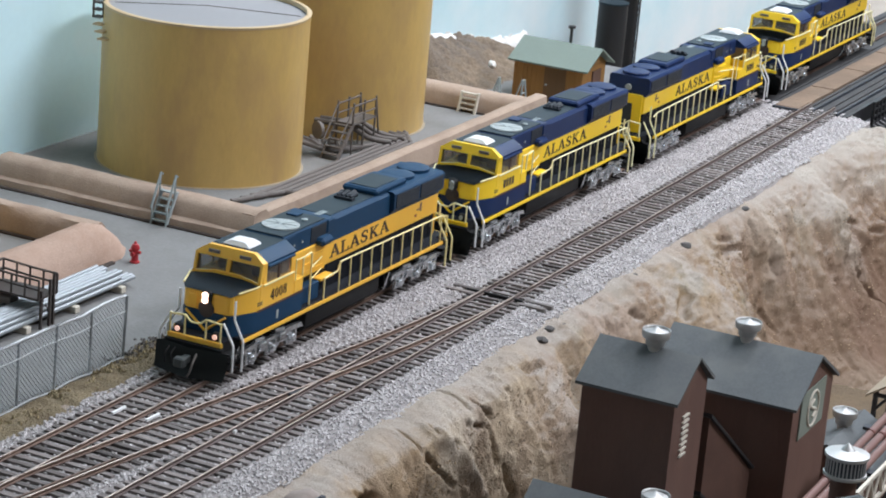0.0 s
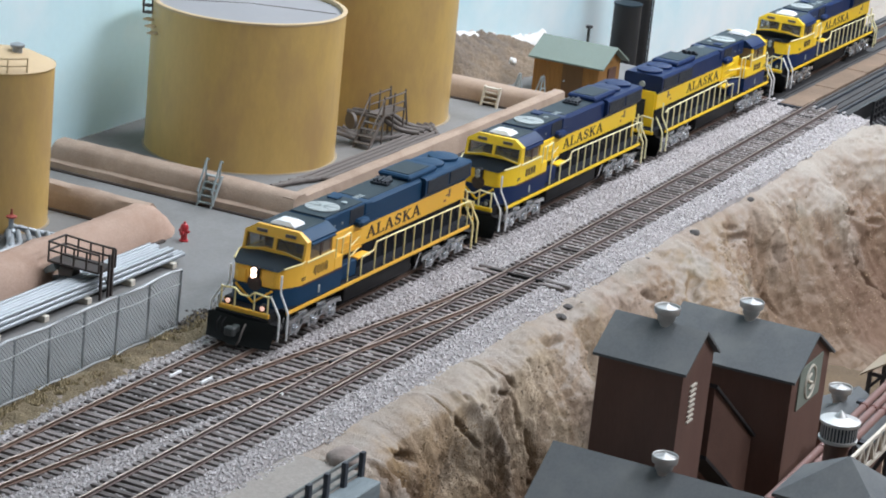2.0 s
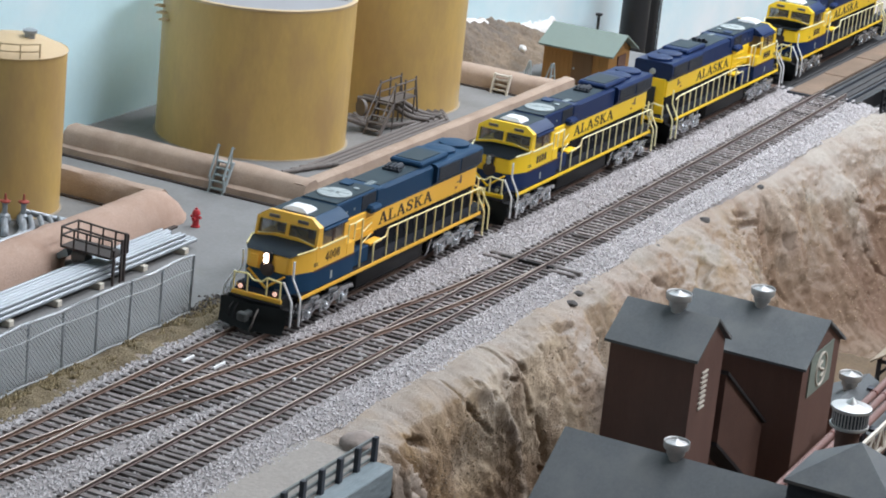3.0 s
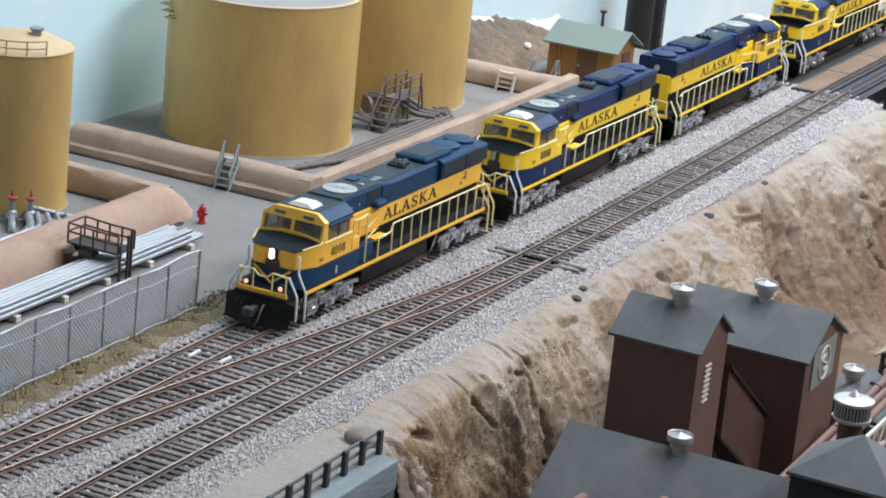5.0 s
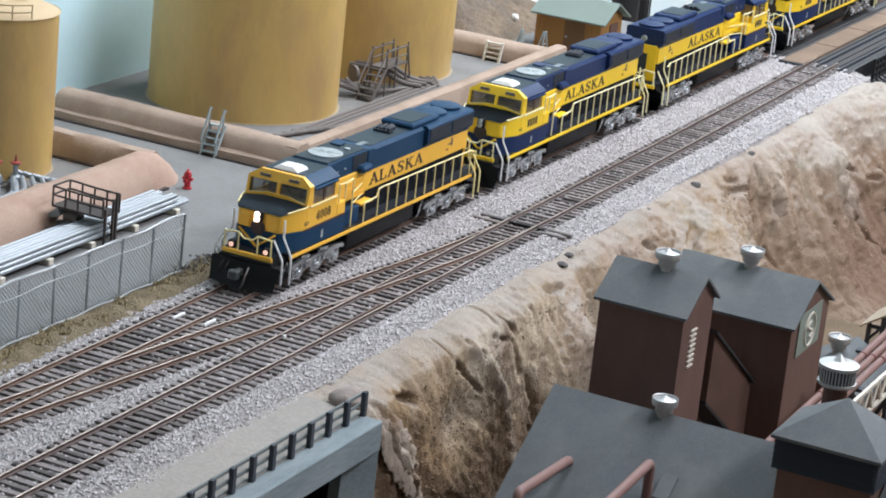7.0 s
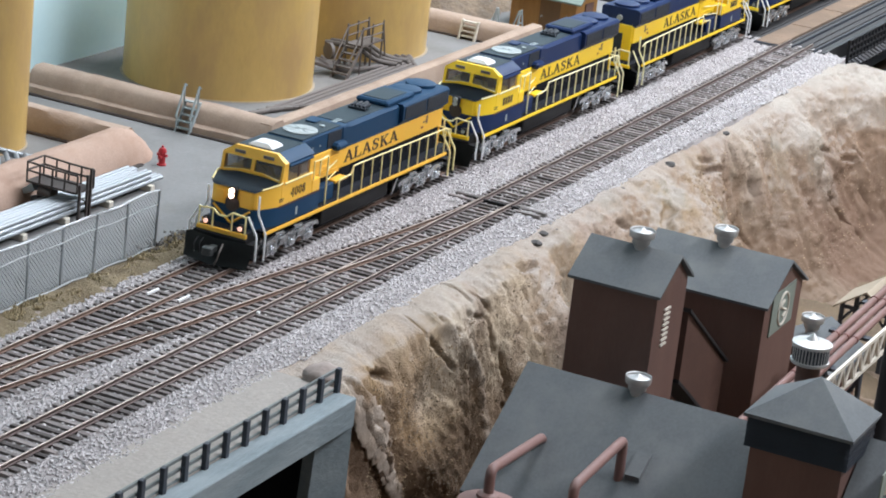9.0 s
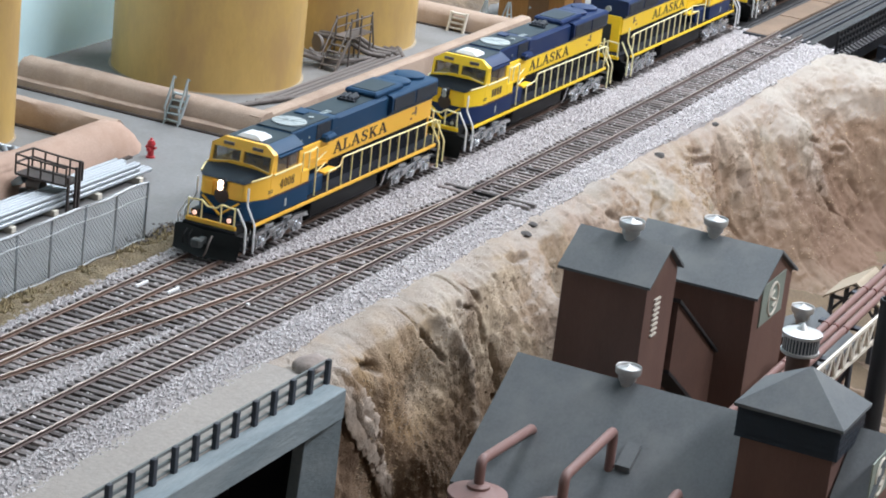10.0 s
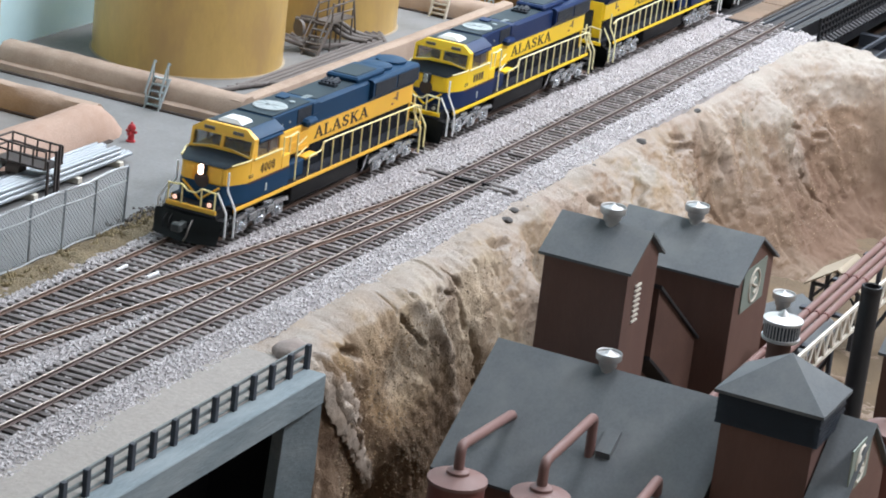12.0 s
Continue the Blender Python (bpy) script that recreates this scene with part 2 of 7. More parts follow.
    # far foot: red-brown clay, painted darker in place of shade
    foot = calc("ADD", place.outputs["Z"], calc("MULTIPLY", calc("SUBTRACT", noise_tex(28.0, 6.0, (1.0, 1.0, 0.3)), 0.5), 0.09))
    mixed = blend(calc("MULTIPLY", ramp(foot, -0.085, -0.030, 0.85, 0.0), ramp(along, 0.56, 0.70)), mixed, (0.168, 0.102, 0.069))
    streak = calc("MULTIPLY", ramp(runs(95.0, 6.0), 0.54, 0.72, 0.0, 0.6), bare)
    mixed = blend(streak, mixed, (0.19, 0.13, 0.085))
    grey = calc("MULTIPLY", calc("MULTIPLY", ramp(along, 0.58, 0.72), ramp(place.outputs["Z"], -0.034, -0.014)), ramp(noise_tex(25.0, 5.0), 0.40, 0.60, 0.3, 0.85))
    mixed = blend(grey, mixed, (0.41, 0.368, 0.32))
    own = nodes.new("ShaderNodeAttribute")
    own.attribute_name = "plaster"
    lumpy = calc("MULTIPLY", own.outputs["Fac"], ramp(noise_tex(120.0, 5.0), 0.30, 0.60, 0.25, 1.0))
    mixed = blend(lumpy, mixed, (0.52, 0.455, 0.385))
    links.new(mixed, bsdf.inputs["Base Color"])


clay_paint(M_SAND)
M_YARD = material("grey_yard_paint", (0.212, 0.212, 0.210), 0.85, vary=0.16, scale=24, fine=450, bump=0.3, grit=0.06, stain=(0.15, 0.148, 0.142), stain_amount=0.6, stain_scale=22)
M_GRASS = material("dry_verge", (0.23, 0.185, 0.115), 0.95, vary=0.5, scale=80, fine=900, bump=1.0, depth=0.002, grit=0.4, stain=(0.15, 0.11, 0.065), stain_amount=0.8, stain_scale=55)
M_SKY = material("painted_sky_backdrop", (0.60, 0.83, 0.90), 0.8, vary=0.06, scale=5, fine=200, bump=0.05, stain=(0.90, 0.93, 0.94), stain_amount=0.9, stain_scale=3.2)
M_TANK = material("ochre_tank_paint", (0.57, 0.385, 0.137), 0.36, vary=0.13, scale=75, fine=420, bump=0.10, stretch=(1, 1, 0.4), stain=(0.435, 0.285, 0.130), stain_amount=0.75, stain_scale=26)
M_TANKTOP = material("pale_tank_roof", (0.29, 0.285, 0.295), 0.6, vary=0.08, scale=30, fine=300, bump=0.05)
M_BASE_LINE = material("dark_base_line", (0.055, 0.043, 0.038), 0.9, vary=0.4, scale=60, fine=500)
M_FOOT = material("sandy_tank_foot", (0.34, 0.285, 0.205), 0.85, vary=0.25, scale=40, fine=500, bump=0.3)
M_RIM = material("tan_tank_rim", (0.56, 0.42, 0.25), 0.6, vary=0.08, scale=30, fine=300)
M_BERM = material("tan_earth_berm", (0.39, 0.295, 0.23), 0.9, vary=0.16, scale=22, fine=900, bump=0.6, grit=0.1, stain=(0.27, 0.19, 0.145), stain_amount=0.65, stain_scale=42)
M_BERM_PINK = material("pinkish_earth_berm", (0.43, 0.305, 0.24), 0.9, vary=0.16, scale=22, fine=900, bump=0.6, grit=0.1, stain=(0.35, 0.225, 0.165), stain_amount=0.65, stain_scale=38)
M_YELLOW = material("yellow_loco_paint", (0.95, 0.53, 0.065), 0.35, vary=0.06, scale=40, fine=400, bump=0.02)
M_YELLOW2 = material("bright_yellow_loco_paint", (0.96, 0.645, 0.030), 0.35, vary=0.06, scale=40, fine=400, bump=0.02)
M_BLUE = material("dark_blue_loco_paint", (0.013, 0.050, 0.108), 0.5, vary=0.15, scale=40, fine=400, bump=0.02, spec=0.2)
M_BLUE2 = material("navy_loco_paint", (0.009, 0.026, 0.090), 0.42, vary=0.15, scale=40, fine=400, bump=0.02, spec=0.25)
M_ROOF = material("dusty_loco_roof", (0.016, 0.030, 0.040), 0.5, vary=0.3, scale=40, fine=400, bump=0.05, spec=0.3)
M_BLACK = material("black_underframe", (0.008, 0.008, 0.009), 0.75, vary=0.3, scale=60, fine=600)
M_GRILLE = material("dark_grille", (0.022, 0.028, 0.038), 0.6, vary=0.3, scale=120, fine=1500, bump=0.5)
M_PLOUGH = material("greenish_black_plough", (0.022, 0.026, 0.026), 0.5, vary=0.3, scale=60, fine=600)
M_COUPLER = material("dull_steel_coupler", (0.10, 0.11, 0.11), 0.45, metal=0.5, vary=0.3, scale=90, fine=700)
M_NOSE = material("blue_black_nose_top", (0.020, 0.030, 0.042), 0.35, vary=0.25, scale=50, fine=500, bump=0.03)
M_DOOR = material("dark_engine_doors", (0.010, 0.012, 0.018), 0.7, vary=0.3, scale=120, fine=1500, spec=0.2)
M_SILVER = material("silver_truck_paint", (0.66, 0.68, 0.70), 0.24, metal=0.85, vary=0.35, scale=100, fine=700, bump=0.2)
M_WHITE = material("white_plastic", (0.82, 0.83, 0.84), 0.4, vary=0.03)
M_CREAM = material("cream_handrail", (0.86, 0.81, 0.50), 0.45, vary=0.05)
M_YELLOWRAIL = material("yellow_handrail", (0.90, 0.78, 0.38), 0.4, vary=0.05)
M_PALE = material("pale_grille", (0.36, 0.40, 0.40), 0.5, vary=0.15, scale=300, fine=1500, bump=0.3)
M_GLASS = glass("tinted_cab_glass", (0.17, 0.155, 0.14))
M_CABIN = material("cab_interior", (0.30, 0.24, 0.19), 0.8)
M_LETTER = material("black_lettering", (0.055, 0.04, 0.04), 0.6, vary=0.05)
M_LAMP = glowing("headlight_glow", (1.0, 0.66, 0.50), 7.0)
M_LAMP2 = glowing("ditch_light_glow", (1.0, 0.50, 0.36), 1.0)
M_CONC = material("blue_grey_concrete", (0.178, 0.218, 0.236), 0.85, vary=0.32, scale=70, fine=700, bump=0.5, stretch=(0.25, 1, 1), stain=(0.27, 0.31, 0.325), stain_amount=0.7, stain_scale=50, grit=0.05)
M_RAILGREY = material("weathered_grey_rail", (0.15, 0.165, 0.165), 0.75, vary=0.3, scale=100, fine=900)
M_DARK = material("dark_timber", (0.045, 0.052, 0.065), 0.7, vary=0.3, scale=100, fine=900)
M_DUST = material("dusty_deck_sand", (0.30, 0.275, 0.25), 0.95, vary=0.15, scale=25, fine=500, bump=0.6, grit=0.12)
M_VOID = material("painted_underpass_shade", (0.010, 0.010, 0.014), 0.9, vary=0.2)
M_SLATE = material("grey_roof_paper", (0.106, 0.116, 0.122), 0.85, vary=0.22, scale=40, fine=700, bump=0.06, grit=0.08, stain=(0.15, 0.157, 0.156), stain_amount=0.75, stain_scale=34)
M_BROWN = material("dark_brown_siding", (0.128, 0.070, 0.056), 0.75, vary=0.22, scale=60, fine=900, bump=0.3, stretch=(1, 1, 0.25), stain=(0.175, 0.098, 0.075), stain_amount=0.5, stain_scale=45)
M_BROWN2 = material("rusty_brown_siding", (0.094, 0.049, 0.037), 0.75, vary=0.22, scale=60, fine=900, bump=0.3, stain=(0.135, 0.072, 0.052), stain_amount=0.5, stain_scale=45)
M_ALU = material("turned_aluminium", (0.46, 0.46, 0.455), 0.48, metal=0.7, vary=0.1, scale=60, fine=900, bump=0.05)
M_PINK = material("dusty_red_pipe", (0.190, 0.108, 0.095), 0.55, vary=0.12, scale=40, fine=500, bump=0.05)
M_MAROON = material("maroon_vessel", (0.15, 0.055, 0.045), 0.5, vary=0.15, scale=40, fine=500)
M_STACK = material("black_smokestack", (0.022, 0.023, 0.026), 0.5, vary=0.2, scale=40, fine=500)
M_SIGN = material("grey_green_sign", (0.212, 0.247, 0.212), 0.7, vary=0.15, scale=60, fine=600)
M_TRUSS = material("bone_white_truss", (0.62, 0.58, 0.50), 0.7, vary=0.12, scale=60, fine=600)
M_WOOD = material("orange_shed_boards", (0.33, 0.165, 0.05), 0.75, vary=0.2, scale=60, fine=600, stretch=(1, 1, 0.2), bump=0.2)
M_SHEDDOOR = material("dark_shed_door", (0.17, 0.095, 0.045), 0.8, vary=0.3, scale=60, fine=600, stretch=(1, 1, 0.2), bump=0.2)
M_GREEN = material("green_shed_roof", (0.20, 0.25, 0.22), 0.8, vary=0.1, scale=30, fine=500)
M_RED = material("red_hydrant_paint", (0.47, 0.035, 0.045), 0.4, vary=0.08)
M_WHEEL = material("dull_red_handwheel", (0.33, 0.07, 0.055), 0.5, vary=0.15)
M_GREYPLA = material("blue_grey_ladder", (0.33, 0.38, 0.39), 0.6, vary=0.12, scale=80)
M_PIPE = material("weathered_grey_pipe", (0.145, 0.128, 0.118), 0.6, vary=0.25, scale=60, fine=600)
M_STEELPIPE = material("galvanised_pipe", (0.33, 0.36, 0.385), 0.42, metal=0.45, vary=0.2, scale=40, fine=600)
M_RACK = material("black_steel_rack", (0.062, 0.050, 0.046), 0.6, vary=0.25)
M_GALV = material("galvanised_fence", (0.50, 0.52, 0.54), 0.4, metal=0.4, vary=0.15, scale=80)
M_MESH = material("chain_link", (0.33, 0.35, 0.36), 0.45, metal=0.3, vary=0.15, scale=80)
M_RUSTDECK = material("rusty_bridge_plank", (0.19, 0.135, 0.096), 0.85, vary=0.45, scale=30, fine=500)
M_DECK = material("dark_bridge_deck", (0.052, 0.052, 0.054), 0.8, vary=0.25, scale=30, fine=500, stretch=(0.2, 1, 1))
M_TAN = material("tan_canopy_roof", (0.36, 0.30, 0.225), 0.85, vary=0.12, scale=40, fine=500)
M_RUBBLE = material("brown_rubble", (0.205, 0.155, 0.11), 0.95, vary=0.45, scale=60, fine=500, bump=1.0, depth=0.0015, grit=0.3, stain=(0.12, 0.108, 0.102), stain_amount=0.85, stain_scale=24)
M_SNOW = material("white_plaster_ridge", (0.72, 0.71, 0.69), 0.9, vary=0.2, scale=40, fine=500, bump=0.8)
M_ROCK = material("pinkish_grey_rock", (0.30, 0.25, 0.225), 0.9, vary=0.25, scale=40, fine=500, bump=0.6, stain=(0.20, 0.175, 0.16), stain_amount=0.6, stain_scale=40)
M_DIRT = material("trodden_dirt", (0.13, 0.094, 0.06), 0.95, vary=0.3, scale=30, fine=700, bump=0.8, grit=0.2, stain=(0.15, 0.105, 0.062), stain_amount=0.7, stain_scale=30)
M_ROOM = material("club_room_paint", (0.55, 0.54, 0.51), 0.9, vary=0.05, scale=3, fine=60, bump=0.05)


for lx, ly, lz, sx, sy, _ in LAMPS:
    fx = thing("ceiling_light", lx * 100, ly * 100, 150, "long fluorescent ceiling light fixture", "lamp", "ceiling lights")
    part("housing", box(B(), -52 * sx, 52 * sx, -60 * sy, 60 * sy, -6.5, 0, 0.5), M_WHITE, fx)


# ---- shared plan numbers ----
def y_back(x):
    return 5.713 + 0.115 * x / 50


def y_front(x):
    return 0.328 * ((x - 15) / 50) ** 2 if x > 15 else 0.0


def y_cross(x):
    """Centre line of the crossover, between its two sets of points."""
    if x > 24:
        return y_front(x) + 0.78 * ((36 - x) / 12) ** 2 * (1 if x < 36 else 0)
    if x > -8:
        return 0.79 + 0.13 * (24 - x)
    return y_back(x) - 0.76 * ((x + 20) / 12) ** 2


def crest(x):
    """The y of the edge over the gully."""
    pts = [(-60, -6.4), (2, -6.3), (8, -5.9), (20, -5.3), (36, -4.6), (55, -3.8), (68, -3.4), (74, -3.9), (79, -5.2), (84, -7.5), (130, -7.5)]
    for (a, p), (b, q) in zip(pts, pts[1:]):
        if x <= b:
            return p + (q - p) * (x - a) / (b - a)
    return pts[-1][1]


def smooth01(t):
    t = max(0.0, min(1.0, t))
    return t * t * (3 - 2 * t)


def fbm(x, y, z, octaves=4):
    total, amp = 0.0, 1.0
    for _ in range(octaves):
        total += amp * noise.noise((x, y, z))
        x, y, z, amp = x * 2.03, y * 2.03, z * 2.03, amp * 0.5
    return total


def bump_at(x, c, w):
    return math.exp(-((x - c) / w) ** 2)


def terrain(x, y):
    """Height of the scenery at a place, without its fine relief."""
    if x > 86.6 and y < -1.2:
        return min(-0.6 - 12 * smooth01((x - 86.6) / 1.6) * smooth01((-1.2 - y) / 0.8), -0.55 if face_depth(x, y) < 0 else -1.5)
    d1 = face_depth(x, y)
    if d1 <= -1.5:
        return -0.55
    ease = 0.9 * smooth01((d1 + 1.5) / 2.7)
    run = 2.4 + 6.0 * smooth01((x - 14) / 34) - 3.0 * smooth01((x - 64) / 12)
    t = max(0.0, d1) / run
    foot = max(0.0, d1) / (run + 1.5 * smooth01((x - 56) / 10))     # slumped earth at the foot, further up the gully
    return -0.55 - ease - 9.4 * (0.55 * smooth01(t) + 0.45 * min(1.0, foot))


def face_depth(x, y):
    """How far a place lies out from the edge over the gully."""
    wob = 0.45 * fbm(x * 0.25, 3.1, 0.0, 3) + 0.20 * fbm(x * 0.9, 7.7, 0.0, 2)
    d1 = crest(x) + wob - y
    down = smooth01(d1 / 3.0)
    slant = x + 0.5 * max(0.0, d1) + 0.9 * fbm(x * 0.12, y * 0.5, 9.0, 3)
    # ribs and hollows of the face
    d1 += (0.2 + 1.6 * down) * (2.3 * bump_at(slant, 10.8, 2.4) - 0.5 * bump_at(x, 16.5, 1.8) + 0.35 * bump_at(x, 21.0, 1.5) - 0.4 * bump_at(x, 24.0, 1.5)
                                - 0.6 * bump_at(x, 27, 3.0) + 0.9 * bump_at(x, 38, 4.0) - 1.2 * bump_at(x, 47, 4) + 1.2 * bump_at(x, 60, 5) - 0.8 * bump_at(x, 72, 3))
    d2 = 83.2 - x + 0.7 * fbm(y * 0.25, 1.7, 4.0, 3)
    if d2 < 16:
        d1 = -math.log(math.exp(-d1 / 2.6) + math.exp(-d2 / 2.6)) * 2.6 if min(d1, d2) > -12 else min(d1, d2)
    return d1


# dark cuts in the plaster: both ends, width and depth
CUTS = [(19.9, -4.1, -0.5, 20.2, -5.4, -1.9, 0.11, 0.75), (20.9, -4.6, -1.0, 21.8, -5.3, -1.8, 0.14, 0.95), (16.2, -4.9, -0.8, 17.4, -5.7, -1.7, 0.14, 0.80), (14.3, -5.0, -0.5, 14.4, -5.7, -1.1, 0.15, 0.60),
        (14.8, -5.9, -1.6, 16.8, -6.5, -3.4, 0.14, 1.00), (8.0, -5.4, -1.2, 9.9, -5.6, -1.9, 0.18, 0.85), (21.4, -5.5, -2.3, 21.5, -5.8, -3.8, 0.16, 0.95), (22.1, -5.8, -4.3, 22.3, -6.4, -6.4, 0.19, 0.85),
        (22.0, -6.1, -6.8, 22.1, -6.6, -7.0, 0.20, 0.85), (18.9, -5.2, -1.3, 21.2, -5.5, -2.1, 0.09, 0.50), (26.1, -5.0, -0.8, 28.1, -5.2, -1.0, 0.11, 0.55), (23.2, -4.2, -1.0, 24.0, -5.1, -1.2, 0.11, 0.50)]
FAR_CUTS = [(56.1, -3.7, -1.4, 58.0, -4.0, -1.9, 0.13, 0.50), (55.8, -4.3, -2.0, 59.0, -4.4, -2.4, 0.14, 0.55), (61.3, -3.9, -1.5, 61.1, -4.5, -2.7, 0.12, 0.40), (62.4, -4.9, -3.8, 62.0, -5.5, -4.9, 0.12, 0.40),
            (67.2, -4.5, -2.6, 67.6, -4.5, -2.2, 0.13, 0.45), (45.7, -5.9, -1.5, 43.9, -6.5, -2.4, 0.14, 0.50), (59.7, -6.1, -6.4, 60.3, -6.7, -7.5, 0.15, 0.55), (40.1, -4.7, -1.5, 40.8, -5.2, -2.0, 0.12, 0.45),
            (34.5, -5.6, -2.0, 34.9, -6.2, -3.0, 0.12, 0.40), (72.0, -6.8, -3.2, 74.9, -6.7, -4.0, 0.13, 0.45)]
END_CUTS = [(72.2, -8.3, -5.5, 71.7, -8.6, -6.6, 0.16, 0.55), (71.2, -8.4, -6.1, 71.6, -9.2, -7.4, 0.22, 0.75), (71.6, -9.2, -7.4, 74.6, -9.6, -9.5, 0.18, 0.60), (76.9, -8.4, -6.9, 76.4, -9.6, -9.3, 0.18, 0.60),
            (77.7, -7.5, -4.2, 77.8, -8.2, -4.7, 0.18, 0.55), (75.4, -7.1, -4.5, 77.2, -7.6, -4.8, 0.15, 0.50), (78.2, -10.3, -8.2, 78.1, -10.6, -8.6, 0.20, 0.55)]
RIB_A = [(4.4, -6.6, -0.7), (5.3, -6.8, -1.9), (6.4, -7.1, -3.2), (7.7, -6.8, -4.6), (9.6, -6.7, -6.7), (10.5, -6.9, -8.6)]
RIB_C = [(4.9, -6.2, -0.8), (6.1, -6.5, -1.9), (7.1, -6.8, -3.0), (8.6, -6.6, -4.6)]
RIB_B = [(16.0, -5.3, -0.9), (17.9, -5.9, -2.4), (19.4, -6.3, -4.4), (19.9, -7.0, -6.2), (20.0, -7.5, -7.6)]


def off_line(p, q, r, deep=0.5):
    """Distance of p from the stretch q to r, heights and lengths counting more than depth, and how far along it lies."""
    d = Vector((r[0] - q[0], deep * (r[1] - q[1]), r[2] - q[2]))
    w = Vector((p[0] - q[0], deep * (p[1] - q[1]), p[2] - q[2]))
    t = max(0.0, min(1.0, w.dot(d) / d.dot(d)))
    return (w - t * d).length, t


def rib_height(p):
    x, y, z = p
    if not 3 < x < 23:
        return 0.0
    warp = 0.30 * noise.noise((x * 0.7, y * 0.7, z * 0.7)) + 0.16 * noise.noise((x * 2.3, y, z * 2.3))
    best = 0.0
    for line, wide, high in ((RIB_A, 0.34, 0.6), (RIB_B, 0.45, 0.42), (RIB_C, 0.24, 0.45)):
        d = min(off_line(p, q, r)[0] for q, r in zip(line, line[1:])) + warp
        best = max(best, high * math.exp(-(max(0.0, d) / wide) ** 2))
    return best


def relief(p, far):
    """Relief of the plaster face at a point, outwards."""
    x, y, z = p
    out = 0.38 * fbm(x * 0.20, y * 0.20, z * 0.16, 2) + (0.09 - 0.03 * far) * fbm(x * 0.7, y * 0.7, z * 0.5, 3)
    # clods and grains
    out += (0.045 + 0.055 * (1 - far) * smooth01((-1.4 - z) / 1.6)) * fbm(x * 2.6, y * 2.6, z * 2.4, 4)
    # long ridges of slumped earth near the portal, running down and away
    out += 0.14 * (1 - far) * smooth01((-0.9 - z) / 1.5) * fbm(x * 0.50 + 0.62 * z, 1.0, y * 0.2, 3)
    out += 0.55 * (1 - far) * bump_at(x + 0.35 * z, 9.3, 2.6) * smooth01((-0.8 - z) / 2.0)
    out -= 0.55 * (1 - far) * bump_at(x + 0.6 * z, 12.0, 2.2) * smooth01((-2.0 - z) / 2.0)
    out += 0.07 * (1 - far) * fbm(x * 1.7 + 0.5 * z, 8.0, z * 0.35, 3)
    # flutes that the rain has cut, along the face and along the end of the gully
    end = smooth01((x - 70) / 8)
    u = x * (1 - end) + (75 + y) * end
    low = smooth01((-1.6 - z) / 2.5)
    out += 0.40 * far * low * fbm(u * 0.30 - 0.15 * z, 5.0, z * 0.05 + 3.0, 3)
    out += 0.08 * far * low * fbm(u * 1.5 - 0.75 * z, 15.0, z * 0.10, 2)
    sharp = 1 - min(1.0, abs(noise.noise((u * 0.30 - 0.15 * z + 3.0, 2.0, z * 0.07))) * 6)
    out -= 0.22 * far * low * sharp * sharp
    # flakes of broken plaster with sharp lower edges
    chip = noise.noise((x * 0.40 + 40.0, y * 0.40, z * 0.55)) + 0.30 * noise.noise((x * 1.6, y * 1.6 + 9.0, z * 1.6))
    out += (0.03 + 0.06 * far) * smooth01((chip - 0.16) * 12)
    out += rib_height(p) * (1 + 0.35 * noise.noise((x * 0.9 + 0.5 * z, y * 0.9, z * 0.5)))
    ledge = noise.noise((x * 0.75 - 0.3 * z, y * 0.9 + 30.0, z * 1.15)) + 0.5 * noise.noise((x * 2.1, y * 2.1, z * 2.6 + 4.0))
    out += 0.11 * far * smooth01((ledge - 0.22) * 14) + 0.05 * far * smooth01((ledge + 0.15) * 14)
    # short cracks, in patches
    keep = smooth01((noise.noise((x * 0.22 + 4.0, y * 0.3, z * 0.3)) - 0.10) * 5)
    c = noise.noise((x * 1.1 + (0.45 - 1.0 * far) * z + 8.0, y * 0.7, z * 0.45))
    out -= (0.08 + 0.18 * far) * keep * smooth01((c - 0.50) * 10)
    return out


def cut_depth(p):
    """How deep the cuts and gashes go at a point of the face."""
    x, y, z = p
    deep = 0.0
    for c in CUTS if x < 31 else FAR_CUTS + END_CUTS:
        if min(c[0], c[3]) - 2 < x < max(c[0], c[3]) + 2:
            d, t = off_line(p, c[:3], c[3:6], 0.25)
            d = max(0.0, d + 0.09 * noise.noise((x * 1.3, y * 1.3, z * 1.3)) + 0.05 * noise.noise((x * 3.7, y * 3.7, z * 3.7)))
            deep = max(deep, c[7] * smooth01(2.2 - 1.5 * d / c[6]) * (0.45 + 0.55 * math.sin(math.pi * (0.08 + 0.84 * t))))
    return deep


